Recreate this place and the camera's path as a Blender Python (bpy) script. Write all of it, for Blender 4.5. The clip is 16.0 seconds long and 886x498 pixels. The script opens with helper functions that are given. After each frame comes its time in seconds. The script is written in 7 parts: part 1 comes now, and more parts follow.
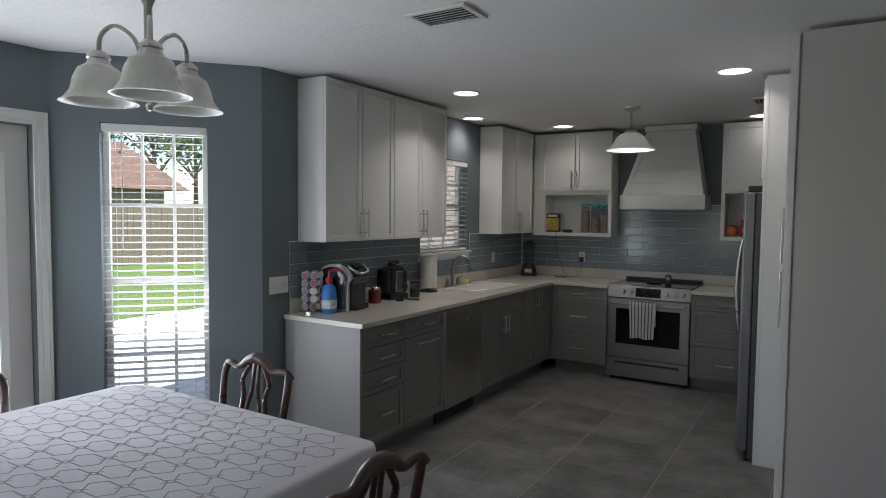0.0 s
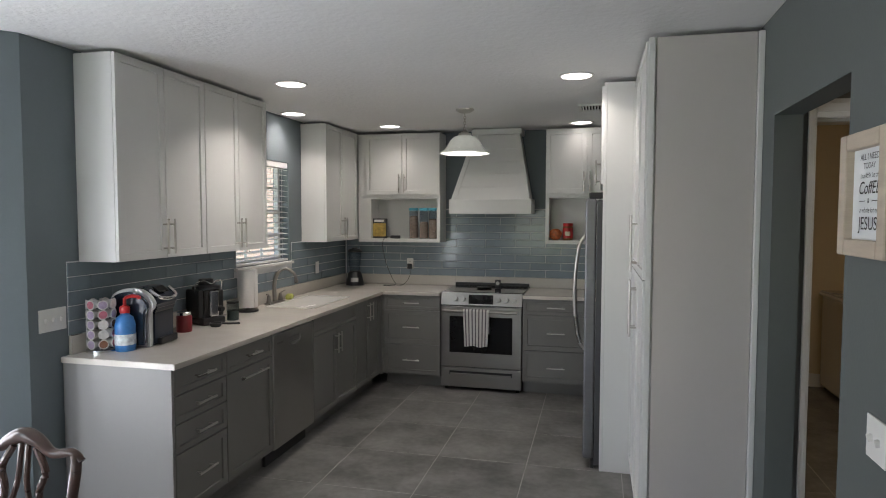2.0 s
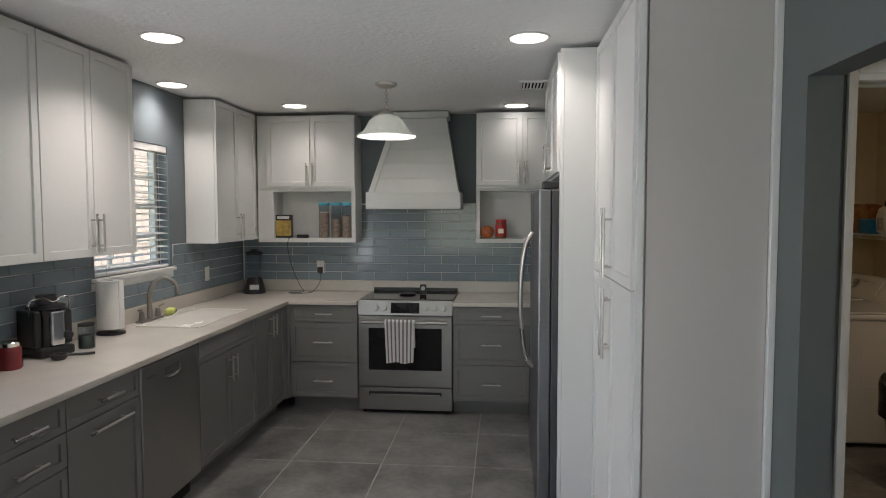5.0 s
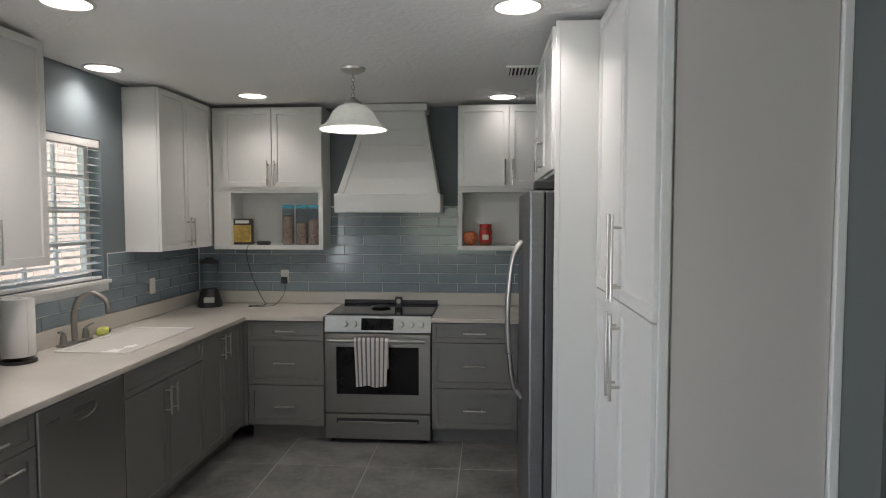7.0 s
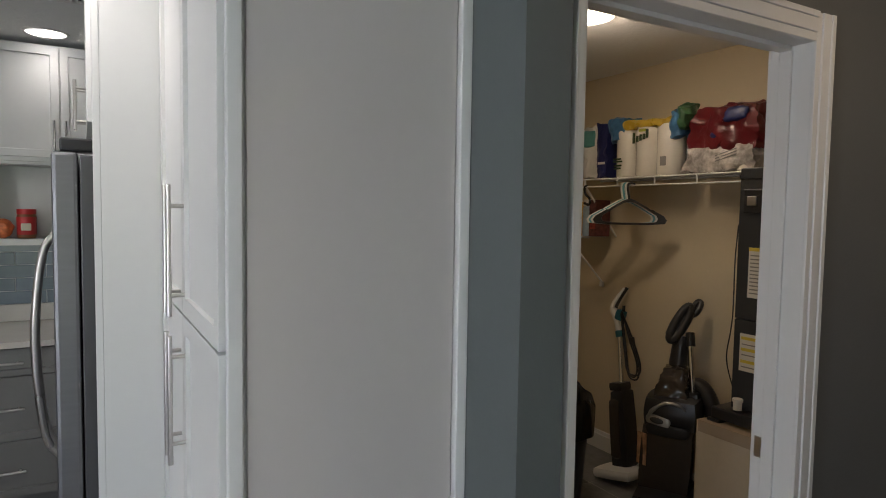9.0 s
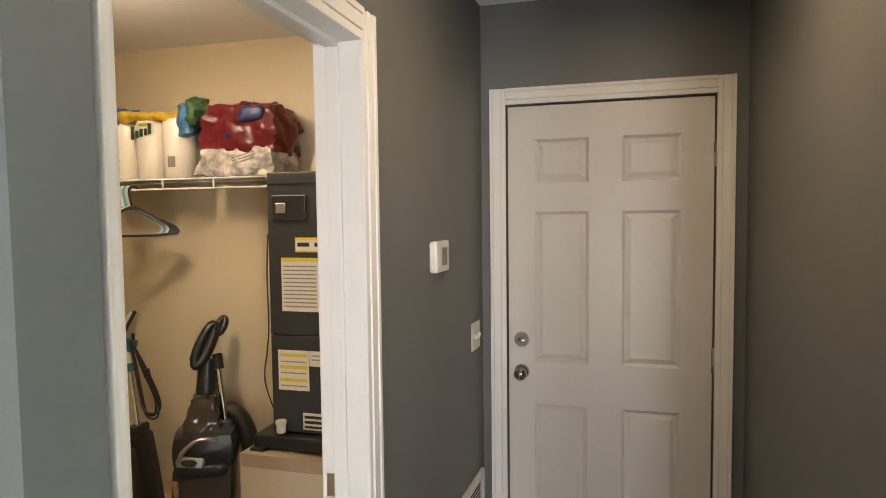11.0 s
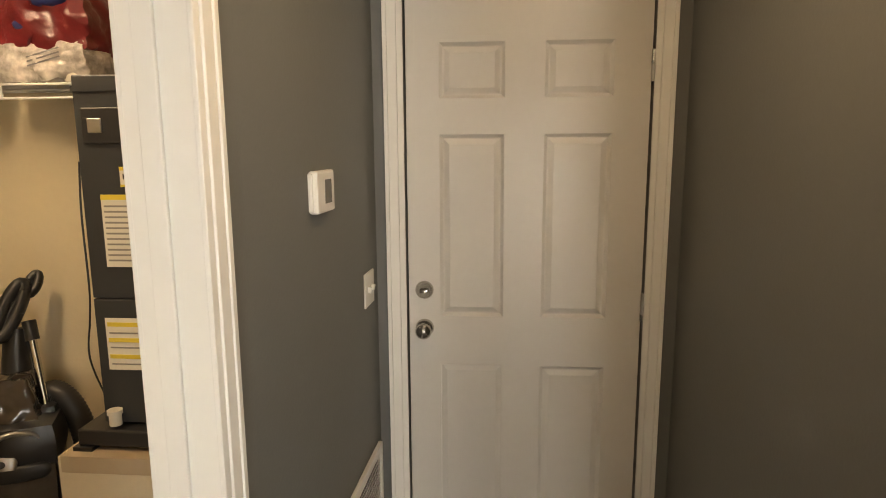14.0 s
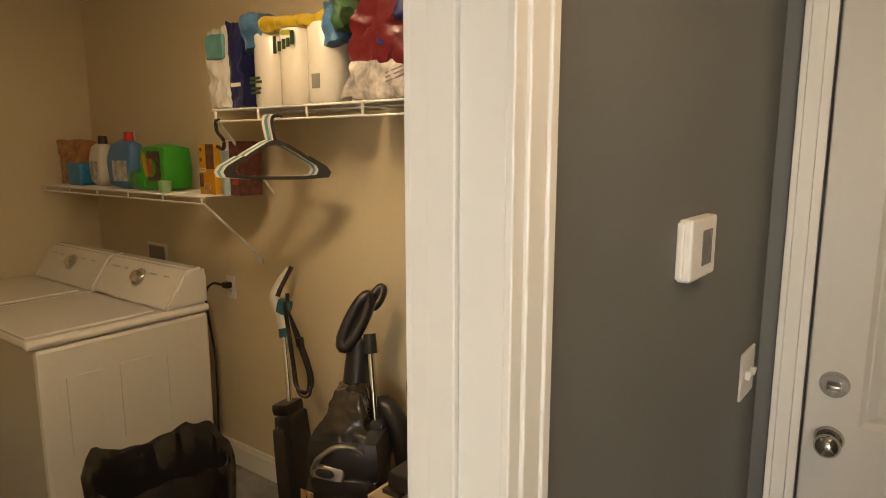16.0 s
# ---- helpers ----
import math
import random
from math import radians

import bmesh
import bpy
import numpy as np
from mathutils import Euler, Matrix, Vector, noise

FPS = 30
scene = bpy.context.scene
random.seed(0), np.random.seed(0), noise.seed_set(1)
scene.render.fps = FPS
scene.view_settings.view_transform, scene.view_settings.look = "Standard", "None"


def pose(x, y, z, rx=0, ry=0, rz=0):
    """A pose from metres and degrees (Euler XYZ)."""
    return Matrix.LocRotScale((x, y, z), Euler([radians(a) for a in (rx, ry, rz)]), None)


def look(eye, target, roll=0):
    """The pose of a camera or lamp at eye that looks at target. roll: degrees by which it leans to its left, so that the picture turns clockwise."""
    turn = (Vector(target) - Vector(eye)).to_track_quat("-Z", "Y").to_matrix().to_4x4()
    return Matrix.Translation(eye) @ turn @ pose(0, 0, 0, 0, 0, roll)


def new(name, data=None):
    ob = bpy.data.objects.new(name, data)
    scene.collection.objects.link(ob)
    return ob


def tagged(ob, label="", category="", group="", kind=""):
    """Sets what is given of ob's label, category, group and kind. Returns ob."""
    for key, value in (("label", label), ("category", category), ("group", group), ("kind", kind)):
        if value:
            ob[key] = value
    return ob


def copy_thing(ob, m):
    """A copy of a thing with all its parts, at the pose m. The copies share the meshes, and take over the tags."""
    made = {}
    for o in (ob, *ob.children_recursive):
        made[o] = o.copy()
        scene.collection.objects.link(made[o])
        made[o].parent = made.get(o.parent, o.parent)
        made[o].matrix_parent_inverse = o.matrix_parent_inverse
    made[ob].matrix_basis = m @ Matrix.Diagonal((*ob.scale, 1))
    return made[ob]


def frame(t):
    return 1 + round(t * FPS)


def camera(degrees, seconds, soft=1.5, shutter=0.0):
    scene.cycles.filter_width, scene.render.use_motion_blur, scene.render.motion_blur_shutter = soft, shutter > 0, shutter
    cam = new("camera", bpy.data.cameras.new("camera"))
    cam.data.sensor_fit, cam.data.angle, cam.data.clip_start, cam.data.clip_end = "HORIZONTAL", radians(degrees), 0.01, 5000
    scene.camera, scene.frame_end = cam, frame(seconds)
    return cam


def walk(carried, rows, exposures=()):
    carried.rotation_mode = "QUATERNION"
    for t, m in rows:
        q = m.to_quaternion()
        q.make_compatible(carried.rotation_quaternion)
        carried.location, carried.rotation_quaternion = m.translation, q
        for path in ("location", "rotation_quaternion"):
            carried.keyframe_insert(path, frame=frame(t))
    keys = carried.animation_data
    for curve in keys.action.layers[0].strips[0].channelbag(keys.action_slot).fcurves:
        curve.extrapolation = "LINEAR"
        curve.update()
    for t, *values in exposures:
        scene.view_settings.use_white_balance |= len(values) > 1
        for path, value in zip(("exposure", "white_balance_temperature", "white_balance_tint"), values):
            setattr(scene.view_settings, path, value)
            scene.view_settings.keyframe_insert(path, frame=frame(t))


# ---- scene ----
cam = camera(70.7, 16.0, soft=1.0)
PATH = [
    (0, (0.006, 0.314, 1.583), (-1.046, 2.011, 1.472), 0.6),
    (0.5, (-0.113, 0.51, 1.581), (-1.026, 2.286, 1.469), 0.6),
    (1, (-0.197, 0.622, 1.606), (-0.968, 2.464, 1.497), 0.4),
    (1.5, (-0.28, 0.644, 1.633), (-0.91, 2.539, 1.528), 0.1),
    (2, (-0.399, 0.652, 1.636), (-0.877, 2.591, 1.529), 0.1),
    (2.5, (-0.467, 0.682, 1.64), (-0.79, 2.653, 1.531), -0.0),
    (3, (-0.506, 0.723, 1.627), (-0.737, 2.706, 1.515), -0.0),
    (3.5, (-0.544, 0.857, 1.601), (-0.759, 2.842, 1.488), 0.0),
    (4, (-0.595, 1.066, 1.607), (-0.797, 3.053, 1.491), 0.0),
    (6.5, (-0.687, 1.805, 1.631), (-0.85, 3.795, 1.52), -0.1),
    (7, (-0.654, 1.967, 1.637), (-0.797, 3.959, 1.527), -0.0),
    (7.5, (-0.678, 2.156, 1.618), (-0.792, 4.15, 1.511), 0.2),
    (8, (-0.695, 2.331, 1.617), (-0.433, 4.311, 1.513), -0.0),
    (8.5, (-0.58, 2.489, 1.565), (0.074, 4.377, 1.474), 0.2),
    (9, (-0.388, 2.613, 1.588), (0.605, 4.345, 1.467), 0.9),
    (9.5, (-0.254, 2.707, 1.58), (1.069, 4.203, 1.477), 0.3),
    (10, (-0.185, 2.805, 1.589), (1.407, 4.012, 1.499), 0.1),
    (10.2, (-0.170, 2.861, 1.605), (1.519, 3.929, 1.509), -0.1),
    (12.3, (-0.151, 3.023, 1.628), (1.842, 3.119, 1.492), -0.7),
    (12.5, (-0.131, 3.034, 1.627), (1.861, 3.13, 1.478), -0.5),
    (13, (0.011, 3.076, 1.601), (1.99, 3.16, 1.327), -0.5),
    (13.5, (0.197, 3.099, 1.589), (2.167, 3.174, 1.256), -0.2),
    (14, (0.322, 3.116, 1.594), (2.287, 3.28, 1.261), -0.4),
    (14.5, (0.401, 3.216, 1.619), (2.333, 3.61, 1.282), -0.3),
    (15, (0.537, 3.265, 1.621), (2.396, 3.929, 1.298), -0.2),
    (15.5, (0.715, 3.277, 1.632), (2.457, 4.207, 1.314), -0.1),
    (16, (0.763, 3.28, 1.642), (2.359, 4.444, 1.325), 0.0),
]
EXPOSURES = [(0, 0.97, 6400, 16), (1, 1.12, 6450, 16), (2, 1.75, 6600, 16), (3, 1.84, 6600, 16), (7, 1.84, 6550, 16), (8, 1.78, 6500, 16), (9, 1.95, 6400, 16), (9.5, 2.55, 6450, 16), (10, 3.05, 6600, 17), (12.5, 3.6, 7800, 15), (13.5, 3.5, 8100, 15), (15, 3.45, 8900, 15), (16, 3.3, 8600, 15)]
walk(cam, [(t, look(eye, target, roll)) for t, eye, target, roll in PATH], EXPOSURES)

# ---- world, sun and lamps ----
CZ = 2.49
world = bpy.data.worlds.new("sky")
scene.world = world
world.use_nodes = True
wn = world.node_tree
sky = wn.nodes.new("ShaderNodeTexSky")
sky.sky_type = "NISHITA"
sky.sun_disc = False
sky.sun_elevation = radians(62)
sky.sun_rotation = radians(130)
wn.links.new(sky.outputs[0], wn.nodes["Background"].inputs[0])
wn.nodes["Background"].inputs[1].default_value = 0.15
sun_data = bpy.data.lights.new("sun", "SUN")
sun_data.energy, sun_data.angle, sun_data.color = 5.0, radians(0.5), (1.0, 0.95, 0.88)
sun = new("sun", sun_data)
sun.matrix_world = look((0, 0, 0), (-0.36, 0.30, -0.88))


def lamp(name, x, y, z, watts, colour, size=0.15, kind="AREA", spread=160):
    data = bpy.data.lights.new(name, kind)
    data.energy, data.color = watts, colour
    if kind == "AREA":
        data.shape, data.size, data.spread = "DISK", size, radians(spread)
    else:
        data.shadow_soft_size = size
    ob = new(name, data)
    ob.location = (x, y, z)
    return ob


COOL = (1.0, 0.95, 0.88)
WARM = (1.0, 0.82, 0.60)
RECESSED = [(-2.345, 4.41, 1.6), (-2.89, 5.50, 1.0), (-2.34, 6.39, 0.45), (-0.535, 4.59, 0.9), (-0.55, 6.55, 0.12)]
for rx, ry, watts in RECESSED:
    lamp("recessed_lamp", rx, ry, CZ - 0.012, watts, COOL, 0.15, spread=125)
lamp("pendant_lamp", -1.445, 5.62, 2.16, 1.3, COOL, 0.03, "POINT")
lamp("laundry_lamp", 1.56, 4.78, CZ - 0.032, 0.35, WARM, 0.24, spread=172)
# extra point lamp below the flush light, added to brighten the walls
lamp("laundry_fill_lamp", 1.56, 4.78, CZ - 0.15, 1.15, WARM, 0.10, "POINT")
# assumed source that brightens the hall; no fixture is seen there
hall_fill_lamp = lamp("hall_fill_lamp", 1.38, 2.93, CZ - 0.05, 0.62, (1.0, 0.74, 0.46), 0.2, spread=178)
# area lamps for sky light in the bay and an added, unseen south window
for lx, ly, lz, tx, ty, w, h, e, tint in ((-3.50, 2.70, 1.16, -2.7, 2.0, 0.55, 1.8, 10.0, (0.88, 0.94, 1.0)), (-3.80, 1.66, 1.1, -2.0, 1.66, 0.55, 1.6, 10.0, (0.88, 0.94, 1.0)), (-3.50, 0.50, 1.16, -2.7, 1.2, 0.55, 1.8, 8.0, (0.88, 0.94, 1.0)), (-1.35, -2.36, 1.35, -1.35, 0.0, 2.1, 1.25, 3.2, (1.0, 0.96, 0.91))):
    data = bpy.data.lights.new("window_daylight", "AREA")
    data.shape, data.size, data.size_y, data.energy, data.color = "RECTANGLE", w, h, e, tint
    lo = new("window_daylight", data)
    lo.matrix_world = look((lx, ly, lz), (tx, ty, lz + 0.25))

# ---- materials ----


def rgb(c, k=1.0):
    return tuple(min(1.0, v * k) for v in c) + (1.0,)


def mat(name, colour, rough=0.5, metal=0.0, var=0.06, big=2.0, fine=40.0, bump=0.0, bump_scale=200.0, spec=0.5, coat=0.0, per_piece=0.0, emit=0.0, stretch=None, span=(0.35, 1.0)):
    """A painted or plain surface: two scales of mottling, uneven gloss and fine relief."""
    m = bpy.data.materials.new(name)
    m.use_nodes = True
    nt = m.node_tree
    n, ln = nt.nodes, nt.links
    b = n["Principled BSDF"]
    b.inputs["Metallic"].default_value = metal
    b.inputs["Specular IOR Level"].default_value = spec
    b.inputs["Coat Weight"].default_value = coat
    tc = n.new("ShaderNodeTexCoord")
    src = tc.outputs["Object"]
    if per_piece:
        place, shift = n.new("ShaderNodeObjectInfo"), n.new("ShaderNodeVectorMath")
        ln.new(src, shift.inputs[0])
        ln.new(place.outputs["Location"], shift.inputs[1])
        src = shift.outputs[0]
    if stretch:
        mp = n.new("ShaderNodeMapping")
        mp.inputs["Scale"].default_value = stretch
        ln.new(src, mp.inputs["Vector"])
        src = mp.outputs[0]
    a, f = n.new("ShaderNodeTexNoise"), n.new("ShaderNodeTexNoise")
    a.inputs["Scale"].default_value, a.inputs["Detail"].default_value = big, 5
    f.inputs["Scale"].default_value, f.inputs["Detail"].default_value = fine, 3
    ln.new(src, a.inputs["Vector"])
    ln.new(src, f.inputs["Vector"])
    add = n.new("ShaderNodeMath")
    add.operation = "MULTIPLY_ADD"
    add.inputs[1].default_value = 0.35
    ln.new(f.outputs[0], add.inputs[0])
    ln.new(a.outputs[0], add.inputs[2])
    fac = add.outputs[0]
    if per_piece:
        oi = n.new("ShaderNodeObjectInfo")
        pm = n.new("ShaderNodeMath")
        pm.operation = "MULTIPLY_ADD"
        pm.inputs[1].default_value = per_piece
        ln.new(oi.outputs["Random"], pm.inputs[0])
        ln.new(fac, pm.inputs[2])
        fac = pm.outputs[0]
    rp = n.new("ShaderNodeValToRGB")
    rp.color_ramp.elements[0].position, rp.color_ramp.elements[1].position = span[0], span[1] + per_piece
    rp.color_ramp.elements[0].color, rp.color_ramp.elements[1].color = rgb(colour, 1 - var), rgb(colour, 1 + var)
    ln.new(fac, rp.inputs[0])
    ln.new(rp.outputs[0], b.inputs["Base Color"])
    rr = n.new("ShaderNodeMapRange")
    rr.inputs["To Min"].default_value, rr.inputs["To Max"].default_value = max(0.02, rough - 0.07), min(1, rough + 0.07)
    ln.new(a.outputs[0], rr.inputs["Value"])
    ln.new(rr.outputs[0], b.inputs["Roughness"])
    if bump:
        bn = n.new("ShaderNodeTexNoise")
        bn.inputs["Scale"].default_value, bn.inputs["Detail"].default_value = bump_scale, 4
        ln.new(src, bn.inputs["Vector"])
        bp = n.new("ShaderNodeBump")
        bp.inputs["Strength"].default_value, bp.inputs["Distance"].default_value = bump, 0.004
        ln.new(bn.outputs[0], bp.inputs["Height"])
        ln.new(bp.outputs[0], b.inputs["Normal"])
    if emit:
        b.inputs["Emission Color"].default_value = rgb(colour)
        b.inputs["Emission Strength"].default_value = emit
    return m


def glass_mat(name, colour=(0.95, 0.98, 0.97), rough=0.0):
    m = bpy.data.materials.new(name)
    m.use_nodes = True
    nt = m.node_tree
    n, ln = nt.nodes, nt.links
    out = n["Material Output"]
    tr, gl, mx, lw = n.new("ShaderNodeBsdfTransparent"), n.new("ShaderNodeBsdfGlossy"), n.new("ShaderNodeMixShader"), n.new("ShaderNodeLayerWeight")
    tr.inputs[0].default_value = rgb(colour)
    gl.inputs["Roughness"].default_value = rough
    pw, sc = n.new("ShaderNodeMath"), n.new("ShaderNodeMath")
    pw.operation, sc.operation = "POWER", "MULTIPLY_ADD"
    pw.inputs[1].default_value = 4.0
    sc.inputs[1].default_value, sc.inputs[2].default_value = 0.6, 0.025
    ln.new(lw.outputs["Facing"], pw.inputs[0])
    ln.new(pw.outputs[0], sc.inputs[0])
    ln.new(sc.outputs[0], mx.inputs[0])
    ln.new(tr.outputs[0], mx.inputs[1])
    ln.new(gl.outputs[0], mx.inputs[2])
    ln.new(mx.outputs[0], out.inputs[0])
    return m


WALL = mat("blue_grey_paint", (0.162, 0.193, 0.209), 0.55, var=0.05, big=1.2, bump=0.12, bump_scale=90)
# the wall paint again, darker and greener for the light falling there
EASTWALL = mat("shade_toned_wall_paint", (0.114, 0.130, 0.127), 0.55, var=0.05, big=1.2, bump=0.12, bump_scale=90)
# same paint, its colour shifted warm and dark for the hall's light
HALLWALL = mat("warm_light_wall_paint", (0.132, 0.135, 0.131), 0.5, var=0.05, big=1.2, bump=0.12, bump_scale=90)
BEIGE = mat("beige_paint", (0.66, 0.56, 0.39), 0.55, var=0.05, big=1.0, bump=0.15, bump_scale=80)
CEIL = mat("ceiling_paint", (0.86, 0.86, 0.85), 0.9, var=0.03, big=1.5, bump=1.0, bump_scale=34)
WHITE = mat("white_cabinet_paint", (0.72, 0.72, 0.70), 0.32, var=0.025, big=1.5, bump=0.03)
TRIM = mat("white_trim_paint", (0.76, 0.75, 0.72), 0.38, var=0.03, big=3, bump=0.02, bump_scale=90)
DOORP = mat("door_paint", (0.62, 0.60, 0.57), 0.33, var=0.04, big=2, bump=0.05, bump_scale=60)
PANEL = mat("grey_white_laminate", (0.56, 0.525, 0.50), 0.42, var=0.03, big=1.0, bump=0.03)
GREY = mat("grey_cabinet_paint", (0.195, 0.190, 0.179), 0.38, var=0.05, big=1.5, bump=0.03)
DARKGAP = mat("dark_shadow_gap", (0.03, 0.03, 0.03), 0.9)
STONE = mat("quartz_worktop", (0.62, 0.58, 0.52), 0.22, var=0.06, big=3.0, fine=60, coat=0.15)
STEEL = mat("brushed_steel", (0.34, 0.325, 0.305), 0.33, metal=1.0, var=0.04, big=2, fine=120, stretch=(1, 1, 30))
DWSTEEL = mat("dark_brushed_steel", (0.42, 0.41, 0.385), 0.30, metal=0.9, var=0.08, big=2, fine=120, stretch=(1, 30, 1), bump=0.02)
NICKEL = mat("satin_nickel", (0.56, 0.54, 0.51), 0.28, metal=1.0, var=0.04)
BLACKGLASS = mat("black_glass", (0.008, 0.008, 0.009), 0.07, var=0.1, spec=0.3)
BLACK = mat("black_plastic", (0.018, 0.018, 0.019), 0.38, var=0.15)
GROUT = mat("pale_grout", (0.38, 0.37, 0.35), 0.9, var=0.1, fine=90, bump=0.2)
FLOORTILE = mat("slate_grey_tile", (0.175, 0.172, 0.164), 0.42, var=0.50, big=3.6, fine=22, bump=0.10, bump_scale=25, per_piece=0.10, span=(0.50, 0.90))
WALLTILE = mat("blue_glass_tile", (0.215, 0.262, 0.292), 0.17, var=0.12, big=6, fine=30, per_piece=0.4, coat=0.2)
TGROUT = mat("light_tile_grout", (0.74, 0.75, 0.75), 0.85, var=0.06)
LIGHTDISC = mat("lit_diffuser", (1.0, 0.97, 0.92), 0.5, emit=1.6)
WARMDISC = mat("warm_lit_diffuser", (1.0, 0.86, 0.62), 0.5, emit=4.0)
OPAL = mat("opal_glass", (0.80, 0.79, 0.74), 0.28, var=0.06, big=14, fine=40, spec=0.5)
OPAL_LIT = mat("lit_opal_glass", (0.78, 0.80, 0.75), 0.25, var=0.10, big=14, fine=40, emit=0.035)
opal_nodes, opal_links = OPAL_LIT.node_tree.nodes, OPAL_LIT.node_tree.links
glow, opal_mix = opal_nodes.new("ShaderNodeBsdfTranslucent"), opal_nodes.new("ShaderNodeMixShader")
glow.inputs[0].default_value = (0.86, 0.88, 0.82, 1.0)
opal_mix.inputs[0].default_value = 0.08
opal_links.new(opal_nodes["Principled BSDF"].outputs[0], opal_mix.inputs[1])
opal_links.new(glow.outputs[0], opal_mix.inputs[2])
opal_links.new(opal_mix.outputs[0], opal_nodes["Material Output"].inputs[0])
PANE = glass_mat("window_glass")
BLIND = mat("white_blind_slat", (0.78, 0.77, 0.74), 0.45, var=0.03)

# ---- building helpers ----
FRAMES = {}


def thing(name, label, category, m=None, group="", kind=""):
    ob = new(name)
    ob.empty_display_size = 0.1
    ob.matrix_basis = m if m is not None else Matrix()
    tagged(ob, label, category, group, kind)
    return ob


def part(name, bm, material, parent=None, label=""):
    """Links a bmesh as one mesh object under a thing or a part."""
    me = bpy.data.meshes.new(name)
    bm.to_mesh(me)
    bm.free()
    me.materials.append(material)
    ob = new(name, me)
    if parent is not None:
        ob.parent = parent
    if label:
        ob["label"] = label
    return ob


def smooth(ob, angle=40):
    me = ob.data
    me.polygons.foreach_set("use_smooth", [True] * len(me.polygons))
    me.set_sharp_from_angle(angle=radians(angle))
    return ob


def add_box(bm, x0, x1, y0, y1, z0, z1, bevel=0.0):
    r = bmesh.ops.create_cube(bm, size=1.0, matrix=Matrix.Translation(((x0 + x1) / 2, (y0 + y1) / 2, (z0 + z1) / 2)) @ Matrix.Diagonal((abs(x1 - x0), abs(y1 - y0), abs(z1 - z0), 1)))
    if bevel:
        es = list({e for v in r["verts"] for e in v.link_edges})
        bmesh.ops.bevel(bm, geom=es, offset=bevel, segments=2, affect="EDGES", profile=0.5)
    return bm


def box(x0, x1, y0, y1, z0, z1, bevel=0.0):
    return add_box(bmesh.new(), x0, x1, y0, y1, z0, z1, bevel)


def add_cyl(bm, p0, p1, r0, r1=None, seg=16, caps=True):
    p0, p1 = Vector(p0), Vector(p1)
    d = p1 - p0
    m = Matrix.Translation((p0 + p1) / 2) @ d.to_track_quat("Z", "Y").to_matrix().to_4x4()
    bmesh.ops.create_cone(bm, cap_ends=caps, segments=seg, radius1=r0, radius2=r0 if r1 is None else r1, depth=d.length, matrix=m)
    return bm


def cyl(p0, p1, r0, r1=None, seg=16, caps=True):
    return add_cyl(bmesh.new(), p0, p1, r0, r1, seg, caps)


def add_tube(bm, pts, r, seg=10):
    """A round bar along a line of points."""
    pts = [Vector(p) for p in pts]
    rings = []
    up = Vector((0.13, 0.31, 0.94))
    for i, p in enumerate(pts):
        d = (pts[min(i + 1, len(pts) - 1)] - pts[max(i - 1, 0)]).normalized()
        u = d.cross(up)
        if u.length < 0.05:
            u = d.cross(Vector((1, 0, 0)))
        u.normalize()
        w = d.cross(u)
        rad = r[i] if isinstance(r, (list, tuple)) else r
        rings.append([bm.verts.new(p + u * rad * math.cos(2 * math.pi * k / seg) + w * rad * math.sin(2 * math.pi * k / seg)) for k in range(seg)])
    for a, b in zip(rings, rings[1:]):
        for k in range(seg):
            bm.faces.new((a[k], a[(k + 1) % seg], b[(k + 1) % seg], b[k]))
    bm.faces.new(rings[0][::-1])
    bm.faces.new(rings[-1])
    bmesh.ops.recalc_face_normals(bm, faces=bm.faces[:])
    return bm


def tube(pts, r, seg=10):
    return add_tube(bmesh.new(), pts, r, seg)


def curve_pts(ctrl, n=24):
    """Points of a smooth line through control points."""
    c = [Vector(p) for p in ctrl]
    c = [c[0] * 2 - c[1]] + c + [c[-1] * 2 - c[-2]]
    out = []
    segs = len(c) - 3
    for i in range(segs):
        p0, p1, p2, p3 = c[i:i + 4]
        steps = max(2, n // segs)
        for s in range(steps + (1 if i == segs - 1 else 0)):
            t = s / steps
            out.append(0.5 * ((2 * p1) + (p2 - p0) * t + (2 * p0 - 5 * p1 + 4 * p2 - p3) * t * t + (3 * p1 - p0 - 3 * p2 + p3) * t ** 3))
    return out


def add_lathe(bm, prof, at=(0, 0, 0), seg=32, wall=0.0):
    """A turned body from (radius, height) pairs."""
    rings = []
    for r, z in prof:
        rings.append([bm.verts.new((at[0] + r * math.cos(2 * math.pi * k / seg), at[1] + r * math.sin(2 * math.pi * k / seg), at[2] + z)) for k in range(seg)])
    for a, b in zip(rings, rings[1:]):
        for k in range(seg):
            bm.faces.new((a[k], a[(k + 1) % seg], b[(k + 1) % seg], b[k]))
    if prof[0][0] > 1e-4 and not wall:
        bm.faces.new(rings[0][::-1])
    if prof[-1][0] > 1e-4 and not wall:
        bm.faces.new(rings[-1])
    bmesh.ops.remove_doubles(bm, verts=bm.verts[:], dist=1e-5)
    bmesh.ops.recalc_face_normals(bm, faces=bm.faces[:])
    return bm


def lathe(prof, at=(0, 0, 0), seg=32, wall=0.0):
    return add_lathe(bmesh.new(), prof, at, seg, wall)


def shell(prof, t):
    """A closed thin-walled profile: the outside up, the inside back down."""
    return prof + [(max(0.001, r - t), z) for r, z in prof[::-1]] + [prof[0]]


